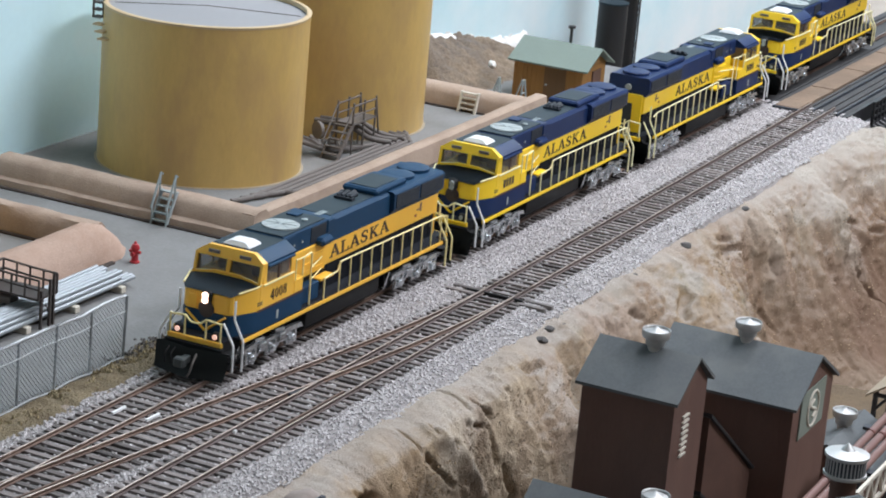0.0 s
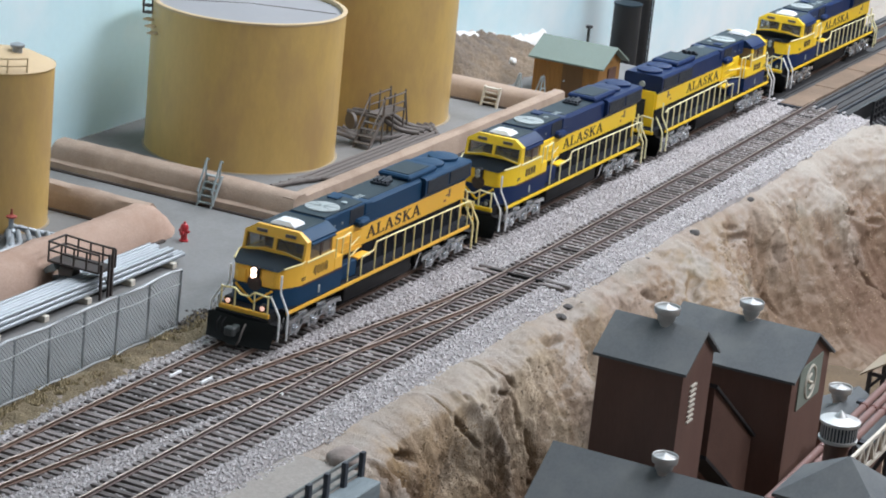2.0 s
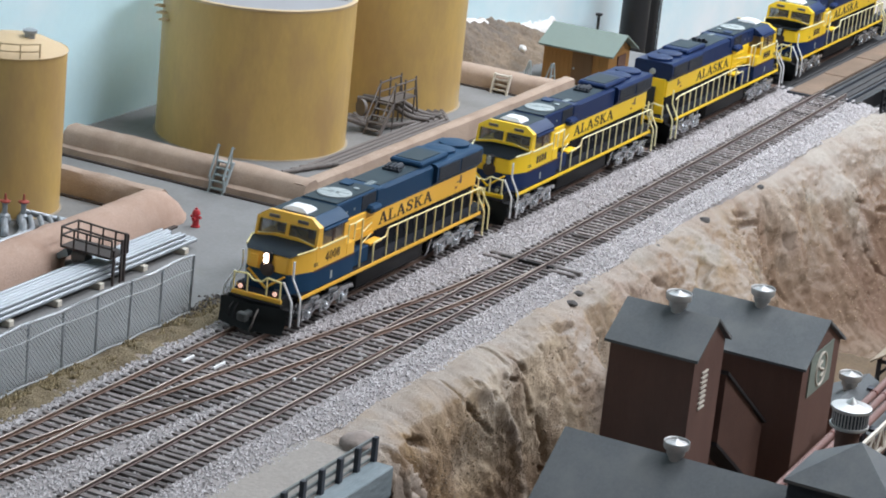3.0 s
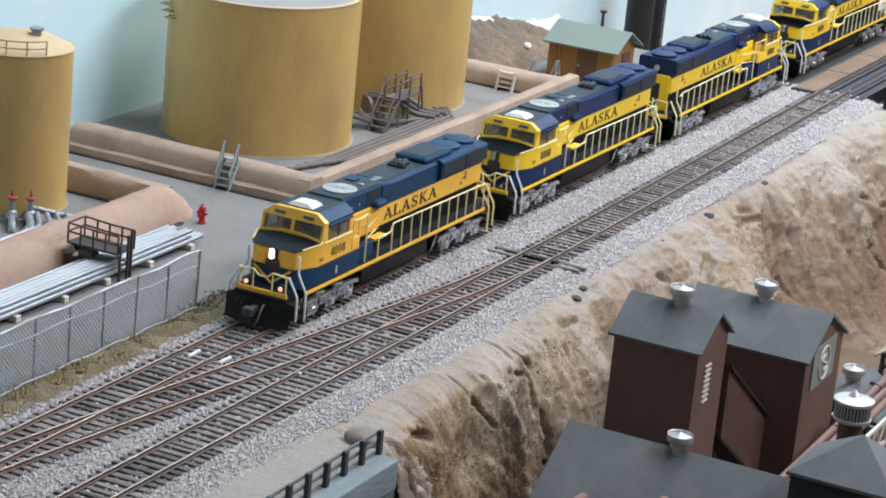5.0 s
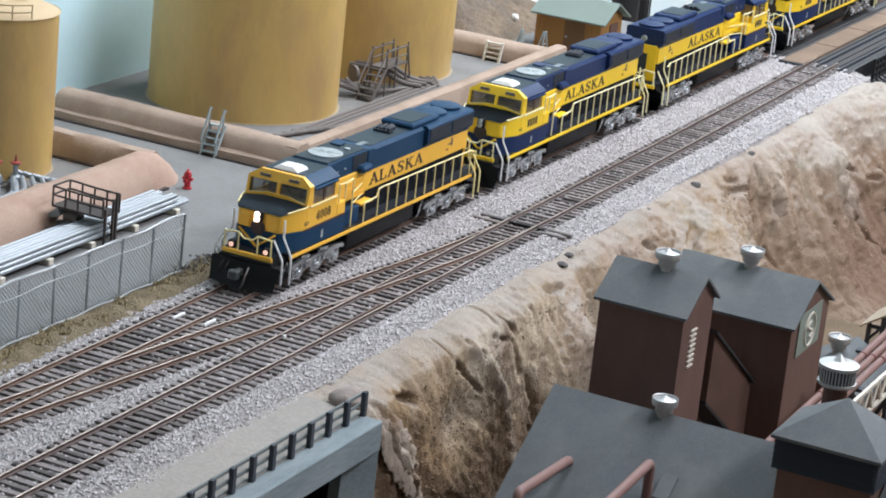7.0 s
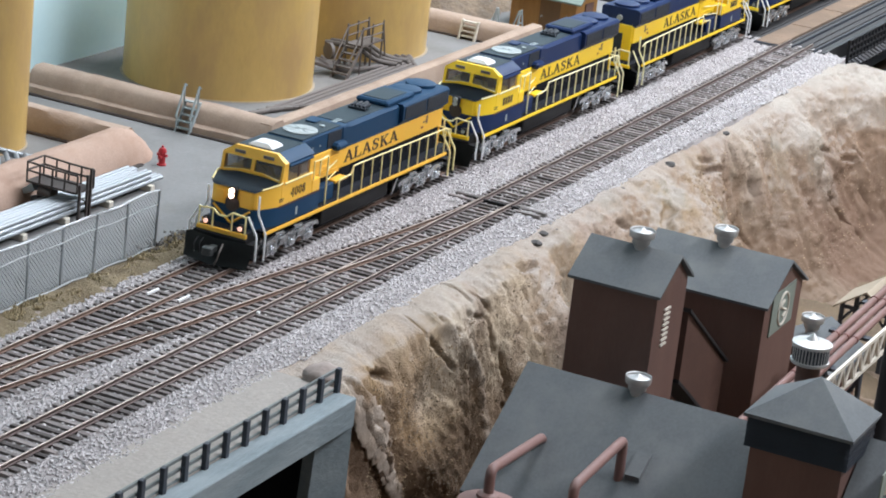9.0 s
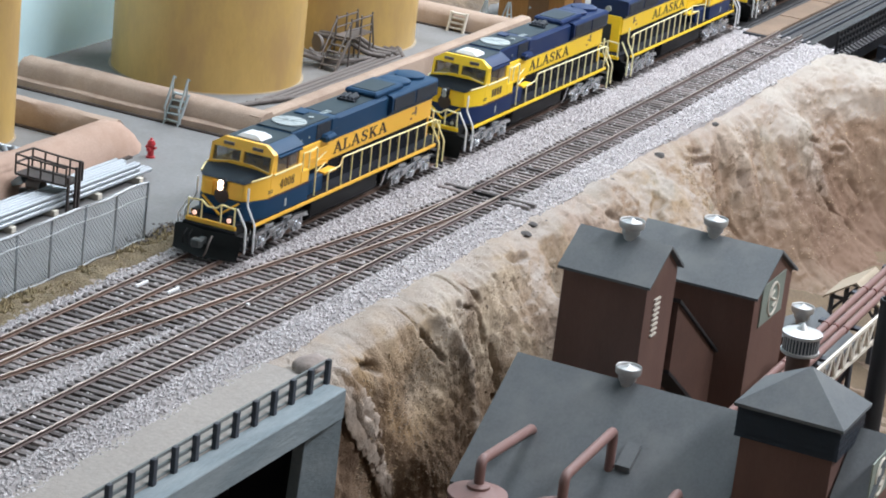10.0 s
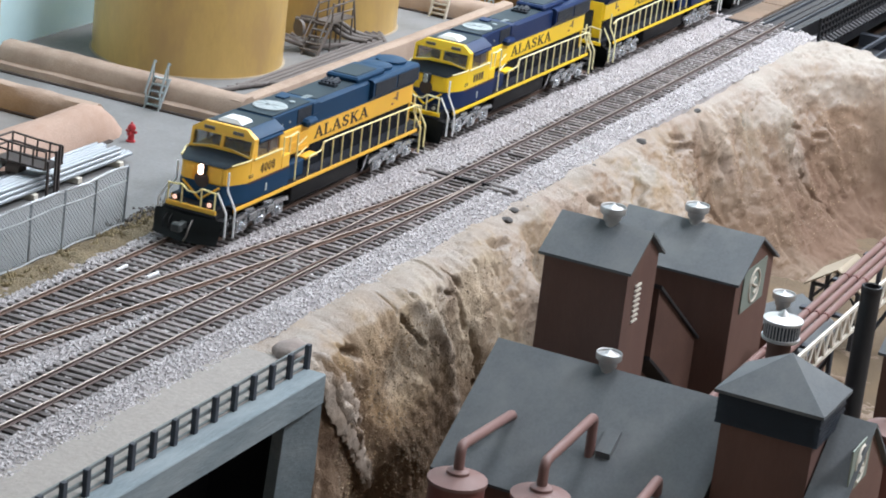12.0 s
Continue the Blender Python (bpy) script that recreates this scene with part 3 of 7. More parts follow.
# ---- setting: scenery ground ----
def scenery_sheet():
    """One sheet: its rows follow the slope at even steps, so that the face is as finely cut as the top."""
    xs = [-150, -100, -60, -45] + [-40 + 1.2 * k for k in range(35)] + [2 + 0.095 * k for k in range(258)] + [26.5 + 0.15 * k for k in range(456)] + [95.5, 97, 100, 105, 112, 125, 150, 200, 260]
    back = [-1.5, 0, 4, 7.6, 9, 12, 14, 16, 18, 20, 33, 36]
    fine_y = np.concatenate([np.linspace(-30, -16, 60), np.linspace(-15.9, -2.2, 200)])
    rows = 290
    verts, plaster, spots = [], [], []
    for x in xs:
        if x < 3.4:
            ys = np.linspace(-30, -2.2, rows)
            line = [(y, -11.0 if y < -2.3 else -0.55) for y in ys]
        else:
            zs = np.array([terrain(x, y) for y in fine_y])
            arc = np.concatenate([[0], np.cumsum(np.hypot(np.diff(fine_y), np.diff(zs)))])
            want = np.linspace(0, arc[-1], rows)
            line = list(zip(np.interp(want, arc, fine_y), np.interp(want, arc, zs)))
        far = smooth01((x - 16) / 14)
        col = [(x, -130, -11.0), (x, -60, -11.0), (x, -40, -11.0)]
        for k, (y, z) in enumerate(line):
            if x >= 3.4 and 2 < x < 93:
                (y0, z0), (y1, z1) = line[max(0, k - 1)], line[min(rows - 1, k + 1)]
                n = Vector((0, -(z1 - z0), y1 - y0)).normalized()
                if n.z < 0:
                    n = -n
                mask = smooth01((-2.9 - y) / 1.4)
                d = mask * relief((x, y, z), far)
                q = (x + 0.15 * d, y + n.y * d, z + n.z * d)
                d = -mask * cut_depth(q)
                col.append((q[0], q[1] + n.y * d, q[2] + n.z * d))
                if 6 < x < 84 and z < -1.6 and y > -13 and n.z < 0.8:
                    spots.append(col[-1])
            else:
                col.append((x, y, z))
        low = smooth01((x - 90) / 3)
        pit = smooth01((x - 87.2) / 1.2)
        col += [(x, y, -0.55 - 11 * low * smooth01((y - 12.5) / 6) - (11.5 * pit if y < 2 else 0)) for y in back]
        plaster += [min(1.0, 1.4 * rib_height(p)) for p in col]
        verts += col
    n = rows + 3 + len(back)
    faces = [(i * n + j, (i + 1) * n + j, (i + 1) * n + j + 1, i * n + j + 1) for i in range(len(xs) - 1) for j in range(n - 1)]
    data = bpy.data.meshes.new("ground")
    data.from_pydata([(a * U, b * U, c * U) for a, b, c in verts], [], faces)
    for p in data.polygons:
        p.use_smooth = True
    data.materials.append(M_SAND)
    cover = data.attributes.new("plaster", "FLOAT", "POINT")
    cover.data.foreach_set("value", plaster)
    tagged(new("ground", data), "sandy brown plaster scenery with an eroded gully slope", "ground", kind="structure")
    return spots


FACE = scenery_sheet()


def backdrop():
    """The painted wall: straight behind the tanks, then curving in towards the tracks at the far end."""
    line = [(-150, 34), (54, 34), (58, 33.8), (62, 33.1), (66, 31.9), (70, 30.4), (74, 28.9), (78, 27.7), (82, 27.0), (88, 26.4), (100, 25.6), (125, 24.2), (160, 22), (262, 18)]
    bm = B()
    prism(bm, line + [(262, 40), (-150, 40)], -14, 130, "z")
    solid("backdrop", bm, M_SKY, "pale blue painted sky backdrop wall", "backdrop", kind="structure", smooth=30)


backdrop()
solid("floor", box(B(), -300, 420, -330, 60, -112, -108), M_ROOM, "plain room floor below the layout", "floor", kind="structure")
solid("ceiling", box(B(), -300, 420, -330, 60, 150, 156), M_ROOM, "plain room ceiling", "ceiling", kind="structure")
solid("wall_south", box(B(), -300, 420, -334, -330, -108, 150), M_ROOM, "plain room wall", "wall", kind="structure")
solid("wall_west", box(B(), -304, -300, -330, 60, -108, 150), M_ROOM, "plain room wall", "wall", kind="structure")
solid("wall_east", box(B(), 420, 424, -330, 60, -108, 150), M_ROOM, "plain room wall", "wall", kind="structure")
solid("wall_north", box(B(), -300, 420, 60, 64, -108, 150), M_ROOM, "plain room wall", "wall", kind="structure")


def ragged_sheet(name, edge, x0, x1, y1, z, mat, label, step=0.35, thick=0.08):
    bm = B()
    n = int((x1 - x0) / step)
    top = []
    for k in range(n + 1):
        x = x0 + (x1 - x0) * k / n
        top.append((bm.verts.new((x, edge(x), z)), bm.verts.new((x, y1, z)), bm.verts.new((x, edge(x) - 0.12, z - thick - 0.1))))
    for a, b in zip(top, top[1:]):
        bm.faces.new((a[0], b[0], b[1], a[1]))
        bm.faces.new((a[2], b[2], b[0], a[0]))
    return solid(name, bm, mat, label, "ground", kind="structure")


def gully_floor():
    """Trodden dirt round the mill buildings."""
    xs, ys = np.arange(3.6, 86, 0.7), np.arange(-62, -5.5, 0.7)
    verts = [(x * U, y * U, (-10.62 + 0.14 * fbm(x * 0.25, y * 0.25, 6.0, 4)) * U) for x in xs for y in ys]
    n = len(ys)
    faces = [(i * n + j, (i + 1) * n + j, (i + 1) * n + j + 1, i * n + j + 1) for i in range(len(xs) - 1) for j in range(n - 1)]
    data = bpy.data.meshes.new("gully_floor")
    data.from_pydata(verts, [], faces)
    for p in data.polygons:
        p.use_smooth = True
    data.materials.append(M_DIRT)
    tagged(new("gully_floor", data), "brown olive trodden dirt round the mill buildings", "ground", kind="structure")


gully_floor()
ragged_sheet("yard", lambda x: 10.2 + 0.25 * fbm(x * 0.5, 0, 0, 3), -60, 90.5, 34.2, -0.42, M_YARD, "flat grey painted yard of the tank farm")


def verge():
    """The dry strip between track and yard, uneven."""
    verts, faces = [], []
    xs = [-60 + 0.3 * k for k in range(500)]
    ys = [7.3, 7.7, 8.1, 8.5, 8.9, 9.3, 9.7, 10.1, 10.5]
    for x in xs:
        for j, y in enumerate(ys):
            edge = min(j, len(ys) - 1 - j) / 4
            z = -0.5 + edge * (0.10 + 0.34 * fbm(x * 1.1, y * 1.3, 3.0, 4)) - (0.12 if j in (0, len(ys) - 1) else 0)
            verts.append((x * U, y * U, z * U))
    n = len(ys)
    for i in range(len(xs) - 1):
        for j in range(n - 1):
            faces.append((i * n + j, (i + 1) * n + j, (i + 1) * n + j + 1, i * n + j + 1))
    data = bpy.data.meshes.new("verge")
    data.from_pydata(verts, [], faces)
    for p in data.polygons:
        p.use_smooth = True
    data.materials.append(M_GRASS)
    return tagged(new("verge", data), "strip of dry olive brown weeds beside the track", "ground", kind="structure")


verge()


# ---- track ----
def rails(name, centre, x0, x1, parent, step=1.5):
    for side in (-1, 1):
        bm = B()
        prof = [(-0.11, -0.20), (0.11, -0.20), (0.11, -0.17), (0.03, -0.15), (0.03, -0.06), (0.05, -0.04), (0.05, -0.01), (0.03, 0.0), (-0.03, 0.0), (-0.05, -0.01), (-0.05, -0.04), (-0.03, -0.06), (-0.03, -0.15), (-0.11, -0.17)]
        rings, n = [], max(2, int((x1 - x0) / step))
        for k in range(n + 1):
            x = x0 + (x1 - x0) * k / n
            rings.append([bm.verts.new((x, centre(x) + side * 0.86 + u, w)) for u, w in prof])
        m = len(prof)
        for a, b in zip(rings, rings[1:]):
            for k in range(m):
                f = bm.faces.new((a[k], a[(k + 1) % m], b[(k + 1) % m], b[k]))
                f.material_index = 1 if k in (6, 7, 8) else 0
        bm.faces.new(rings[0])
        bm.faces.new(rings[-1])
        ob = part("rail", bm, M_RAILDARK if name == "front" else M_RAIL, parent, smooth=20)
        ob.data.materials.append(M_RAILTOP)


def tie_mesh(length, seed):
    rnd = random.Random(seed)
    bm = B()
    box(bm, -0.125, 0.125, -length / 2, length / 2, -0.42, -0.20, 0.012)
    for v in bm.verts:
        v.co += Vector((rnd.uniform(-0.012, 0.012), rnd.uniform(-0.03, 0.03), rnd.uniform(-0.008, 0.008)))
    return mesh_of("tie", bm, M_TIE)


TIES = [tie_mesh(2.98, k) for k in range(6)]
RND = random.Random(4)


def tie(x, y, slope, parent, mesh=None, turn=0.0):
    ob = new("tie", mesh or RND.choice(TIES))
    ob.parent = parent
    ob.matrix_basis = pose((x + RND.uniform(-0.03, 0.03)) * U, (y + RND.uniform(-0.05, 0.05)) * U, RND.uniform(-0.012, 0.012) * U, 0, 0, slope + turn + RND.uniform(-1.2, 1.2))
    return ob


def build_tracks():
    pitch = 0.60
    front = thing("railway_track", 0, 0, 0, "model railway track with rusty rails on weathered grey wooden ties", "railway track", "tracks")
    rails("front", y_front, -40, 89, front)
    x = -24.0
    while x < 88:
        if not (-2 < x < 37):
            tie(x, y_front(x), math.degrees(0.262e-2 * max(0, x - 15) / 5), front)
        x += pitch
    back = thing("railway_track", 0, 0, 0, "railway track with worn rails on weathered wooden ties below the train", "railway track", "tracks")
    rails("back", y_back, -40, 135, back)
    x = -24.0
    while x < 88:
        if x > 6.3:
            tie(x, y_back(x), 0, back)
        x += pitch
    cross = thing("turnout_track", 0, 0, 0, "rusty crossover rails joining the two tracks, with long ties", "railway track", "tracks")
    rails("cross", y_cross, -20, 36, cross, 0.8)
    # long ties under both routes at either end of the crossover
    for a, b in ((-24.0, 6.4), (-2.0, 37.0)):
        x = a
        while x < b:
            if a < -10:
                lo, hi = y_cross(x) - 1.49, y_back(x) + 1.49
            else:
                lo, hi = y_front(x) - 1.49, min(y_cross(x), 3.7) + 1.49
                if y_cross(x) - y_front(x) > 2.9:
                    hi = y_front(x) + 1.49
            if hi - lo > 3.1:
                tie(x, (lo + hi) / 2, 0, cross, tie_mesh(hi - lo, int(x * 10)))
            else:
                tie(x, (lo + hi) / 2, 0, cross)
            x += pitch
    x = 6.1
    while x < 8.4:
        tie(x, y_cross(x), -4, cross)
        x += pitch
    # guard rails, frogs and throw bar
    bm = B()
    for dx, dy in ((12.0, 0.0),):
        prism(bm, [(-0.05, -0.2), (0.05, -0.2), (0.05, 0.0), (-0.05, 0.0)], 10, 16, "x")
    for v in bm.verts:
        v.co.y += -0.66
    part("guard_rail", bm, M_RAIL, cross)
    bm = box(B(), -4.5, 3.0, y_cross(0) - 0.66, y_cross(0) - 0.56, -0.2, 0.0)
    for v in bm.verts:
        v.co.y += -0.13 * (v.co.x + 0.5)
    part("guard_rail", bm, M_RAIL, cross)
    for sx, sy in ((15.4, 1.02), (0.6, 4.88)):
        bm = B()
        prism(bm, [(sx - 1.2, sy - 0.06), (sx - 1.2, sy + 0.12), (sx + 1.0, sy + 0.03), (sx + 1.0, sy - 0.03)], -0.2, -0.03, "z")
        part("frog", bm, M_GRILLE, cross, "dark frog casting")
    for dy in (-2.0, 2.0):
        bm = box(B(), 33.4, 33.7, dy - 0.75, dy + 0.85, -0.42, -0.17, 0.02)
        part("throw_bar_tie", bm, M_TIE, cross)
        bm = box(B(), 34.1, 34.4, dy - 0.85, dy + 0.75, -0.42, -0.17, 0.02)
        part("throw_bar_tie", bm, M_TIE, cross)
    part("throw_bar", box(B(), 33.82, 33.98, -1.3, 1.9, -0.3, -0.12), M_BLACK, cross)
    for mx, my in ((7.9, 5.95), (8.1, 4.35), (8.9, 0.72)):
        bm = box(B(), mx - 0.42 * (my > 2) - 0.1, mx + 0.42 * (my > 2) + 0.1, my - 0.06, my + 0.06, -0.2, -0.06, 0.02)
        part("rail_joiner", bm, M_WHITE, cross, "bare white plastic insulating joint")


build_tracks()


def ballast():
    """The stone bed under the tracks: a shaped bed and its loose stones."""
    verts, faces = [], []
    xs = [-45 + 0.8 * k for k in range(168)]

    def height(x, y):
        f, b = y_front(x), y_back(x)
        out = max(-y - 2.1 + f, y - b - 1.75, 0.0)
        return -0.32 - 0.26 * smooth01(out / 1.3) - 0.35 * smooth01((out - 1.2) / 0.6)
    ys = [-4.0, -3.6, -3.2, -2.8, -2.3, -1.9, -1, 0, 1, 1.9, 2.8, 3.7, 4.6, 5.6, 6.6, 7.4, 7.8]
    for x in xs:
        for y in ys:
            y = y if y > -2.5 else -2.5 + (y + 2.5) * (0.72 - 0.35 * smooth01((x - 30) / 25))
            z = -1.3 if y < -2.4 and y == min(-2.5 + (-4.0 + 2.5) * (0.72 - 0.35 * smooth01((x - 30) / 25)), y) else height(x, y) + 0.05 * fbm(x, y, 0, 2)
            verts.append((x * U, y * U, z * U))
    n = len(ys)
    for i in range(len(xs) - 1):
        for j in range(n - 1):
            faces.append((i * n + j, (i + 1) * n + j, (i + 1) * n + j + 1, i * n + j + 1))
    data = bpy.data.meshes.new("ballast_bed")
    data.from_pydata(verts, [], faces)
    for p in data.polygons:
        p.use_smooth = True
    data.materials.append(M_BED)
    tagged(new("ballast_bed", data), "grey gravel bed below the railway tracks", "ballast", kind="structure")

    rng = np.random.default_rng(7)
    count = 70000
    px = -26 + 114.5 * rng.random(count) ** 1.0
    py = -4.0 + 13.4 * rng.random(count)
    keep = []
    for x, y in zip(px, py):
        f, b, c = y_front(x), y_back(x), y_cross(x)
        in_tie = abs(y - f) < 1.5 or abs(y - b) < 1.5 or (-22 < x < 36 and abs(y - c) < 1.5)
        edge = -3.35 + 0.35 * smooth01((x - 30) / 25) + 0.35 * fbm(x * 0.4, 11, 0, 3)
        if y < edge or y > b + 2.5 + 0.9 * fbm(x * 0.5, 21, 0, 3):
            continue
        if in_tie and rng.random() > 0.27 + 0.62 * smooth01((x - 58) / 14):
            continue
        if y > b + 1.7 and rng.random() < (y - b - 1.7) * 0.75:
            continue
        keep.append((x, y, max(height(x, y), -0.50 if y > b + 1.6 else -0.56) + (0.02 if in_tie else 0.03)))
    base = np.array([(1, 0, 0), (-1, 0, 0), (0, 1, 0), (0, -1, 0), (0, 0, 1), (0, 0, -1)], float)
    tri = np.array([(0, 2, 4), (2, 1, 4), (1, 3, 4), (3, 0, 4), (2, 0, 5), (1, 2, 5), (3, 1, 5), (0, 3, 5)])
    k = len(keep)
    pos = np.array(keep)
    size = 0.060 + 0.055 * rng.random((k, 1, 1))
    shape = base[None] * (0.7 + 0.7 * rng.random((k, 6, 1))) + 0.25 * (rng.random((k, 6, 3)) - 0.5)
    ang = rng.random(k) * math.tau
    ca, sa = np.cos(ang)[:, None], np.sin(ang)[:, None]
    tilt = rng.random(k) * 1.5
    ct, st = np.cos(tilt)[:, None], np.sin(tilt)[:, None]
    x0, y0, z0 = shape[..., 0], shape[..., 1], shape[..., 2]
    y1, z1 = y0 * ct - z0 * st, y0 * st + z0 * ct
    x2, y2 = x0 * ca - y1 * sa, x0 * sa + y1 * ca
    pts = np.stack([x2, y2, z1 * 0.8], -1) * size + pos[:, None]
    data = bpy.data.meshes.new("ballast")
    data.from_pydata((pts.reshape(-1, 3) * U).tolist(), [], (tri[None] + 6 * np.arange(k)[:, None, None]).reshape(-1, 3).tolist())
    data.materials.append(M_BALLAST)
    tagged(new("ballast", data), "loose pale grey and pinkish crushed stone ballast", "ballast", kind="stuff")


ballast()


def scatter(name, label, category, places, size, mat, seed, tall=1.0):
    """Small loose stones or tufts, joined."""
    rng = np.random.default_rng(seed)
    base = np.array([(1, 0, 0), (-1, 0, 0), (0, 1, 0), (0, -1, 0), (0, 0, 1), (0, 0, -1)], float)
    tri = np.array([(0, 2, 4), (2, 1, 4), (1, 3, 4), (3, 0, 4), (2, 0, 5), (1, 2, 5), (3, 1, 5), (0, 3, 5)])
    pos = np.array(places)
    k = len(pos)
    sz = size * (0.5 + rng.random((k, 1, 1)))
    shape = base[None] * (0.6 + 0.8 * rng.random((k, 6, 1))) + 0.4 * (rng.random((k, 6, 3)) - 0.5)
    shape[..., 2] *= tall
    ang = rng.random(k) * math.tau
    ca, sa = np.cos(ang)[:, None], np.sin(ang)[:, None]
    x, y, z = shape[..., 0], shape[..., 1], shape[..., 2]
    pts = np.stack([x * ca - y * sa, x * sa + y * ca, z], -1) * sz + pos[:, None]
    data = bpy.data.meshes.new(name)
    data.from_pydata((pts.reshape(-1, 3) * U).tolist(), [], (tri[None] + 6 * np.arange(k)[:, None, None]).reshape(-1, 3).tolist())
    data.materials.append(mat)
    return tagged(new(name, data), label, category, kind="stuff")


def loose_things():
    rng = random.Random(11)
    M_COAL = material("dark_grey_rubble", (0.165, 0.15, 0.14), 0.9, vary=0.2, per_island=0.5, bump=0.3)
    spots = []
    while len(spots) < 1500:
        x = rng.uniform(13.5, 60)
        y = 10.0 + 0.35 * fbm(x * 0.5, 0, 0, 3) + rng.gauss(0, 0.28)
        spots.append((x, y, -0.45 + rng.uniform(-0.02, 0.05)))
    scatter("rubble", "dark grey rubble along the edge of the yard", "rubble", spots, 0.085, M_COAL, 3)
    M_STRAW = material("dry_straw_tufts", (0.31, 0.255, 0.155), 0.95, vary=0.2, per_island=0.4, bump=0.2)
    spots = []
    while len(spots) < 6500:
        x = rng.uniform(-26, 60)
        y = 9.35 + 0.3 * fbm(x * 0.4, 7.0, 0, 2) + rng.gauss(0, 0.42)
        if 8.0 < y < 10.3 and fbm(x * 0.6, y * 0.9, 4.0, 2) > -0.25 + 0.5 * abs(y - 9.3):
            spots.append((x, y, -0.43 + rng.uniform(-0.05, 0.05)))
    scatter("dry_weeds", "short dry olive and straw-coloured weeds beside the track", "weeds", spots, 0.062, M_STRAW, 21, 1.5)
    near = [p for p in FACE if rib_height(p) < 0.3]
    spots = [tuple(v + rng.uniform(-0.06, 0.06) for v in p) for p in rng.sample(near, 6500)]
    M_CRUMB = material("ochre_earth_crumbs", (0.34, 0.25, 0.155), 0.95, vary=0.25, per_island=0.5, bump=0.3, stain=(0.33, 0.27, 0.22), stain_amount=0.9, stain_scale=20)
    scatter("earth_crumbs", "small ochre crumbs of earth on the gully face", "rubble", spots, 0.046, M_CRUMB, 9)
    near = [p for p in FACE if 6.5 < p[0] < 16 and rib_height(p) < 0.2]
    spots = [tuple(v + rng.uniform(-0.05, 0.05) for v in p) for p in rng.sample(near, 1500)]
    scatter("earth_clods", "crumbly ochre clods on the bulging face", "rubble", spots, 0.05, M_CRUMB, 15)
    # a few dark stones on the sand by the ballast
    M_STONE = material("dark_grey_stone", (0.085, 0.08, 0.078), 0.9, vary=0.3, bump=0.4)
    for k, (x, y, r) in enumerate(((30.5, -4.0, 0.30), (32.0, -3.7, 0.26), (33.2, -3.9, 0.22), (51.5, -3.5, 0.35), (43.5, -3.6, 0.22), (62.0, -3.3, 0.25))):
        bm = B()
        bmesh.ops.create_icosphere(bm, subdivisions=2, radius=r)
        for v in bm.verts:
            d = 1 + 0.4 * noise.noise(v.co * 4 + Vector((k * 3.0, 0, 0)))
            v.co = Vector((x + 1.3 * v.co.x * d, y + v.co.y * d, terrain(x, y) + 0.55 * v.co.z * d + 0.04))
        solid("dark_stone", bm, M_STONE, "small dark grey stone on the sandy edge", "stone", "stones on the sandy edge", smooth=0)


loose_things()


# ---- underpass with concrete portal ----
def underpass():
    t = thing("underpass", 0, 0, 0, "blue-grey concrete road underpass portal with a dark opening", "bridge")
    part("deck", box(B(), -60, 3.75, -6.42, -2.2, -1.1, -0.50, 0.03), M_DUST, t, "sand-coloured deck")
    part("beam", box(B(), -60, 3.5, -7.5, -6.42, -1.95, -0.55, 0.05), M_CONC, t)
    bm = B()
    prism(bm, [(1.90, -1.95), (3.45, -1.95), (3.45, -11), (1.45, -11), (1.80, -4.4)], -7.44, -6.9, "y")
    for v in bm.verts:
        v.co.y += 0.57 * (3.45 - v.co.x)          # a wing set back at an angle under the beam
    part("pillar", bm, M_CONC, t)
    # near-black paint puts the shade inside the opening into the colour
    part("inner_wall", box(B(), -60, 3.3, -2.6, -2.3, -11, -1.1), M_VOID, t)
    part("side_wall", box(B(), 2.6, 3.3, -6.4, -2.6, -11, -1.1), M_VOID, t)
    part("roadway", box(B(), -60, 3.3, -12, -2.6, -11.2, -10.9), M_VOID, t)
    rail = thing("railing", 0, 0, 0, "dark timber guard railing with two rails along the portal edge", "railing")
    x = -44.0
    while x < 3.6:
        part("post", box(B(), x - 0.14, x + 0.14, -6.62, -6.40, -0.62, 0.58, 0.02), M_DARK, rail)
        x += 1.582
    part("top_rail", box(B(), -45, 3.5, -6.40, -6.30, 0.36, 0.50), M_RAILGREY, rail)
    part("mid_rail", box(B(), -45, 3.5, -6.40, -6.30, -0.12, 0.02), M_RAILGREY, rail)
    part("low_rail", box(B(), -45, 3.5, -6.40, -6.30, -0.60, -0.46), M_RAILGREY, rail)


underpass()


# ---- locomotives ----
PITCH = 25.19


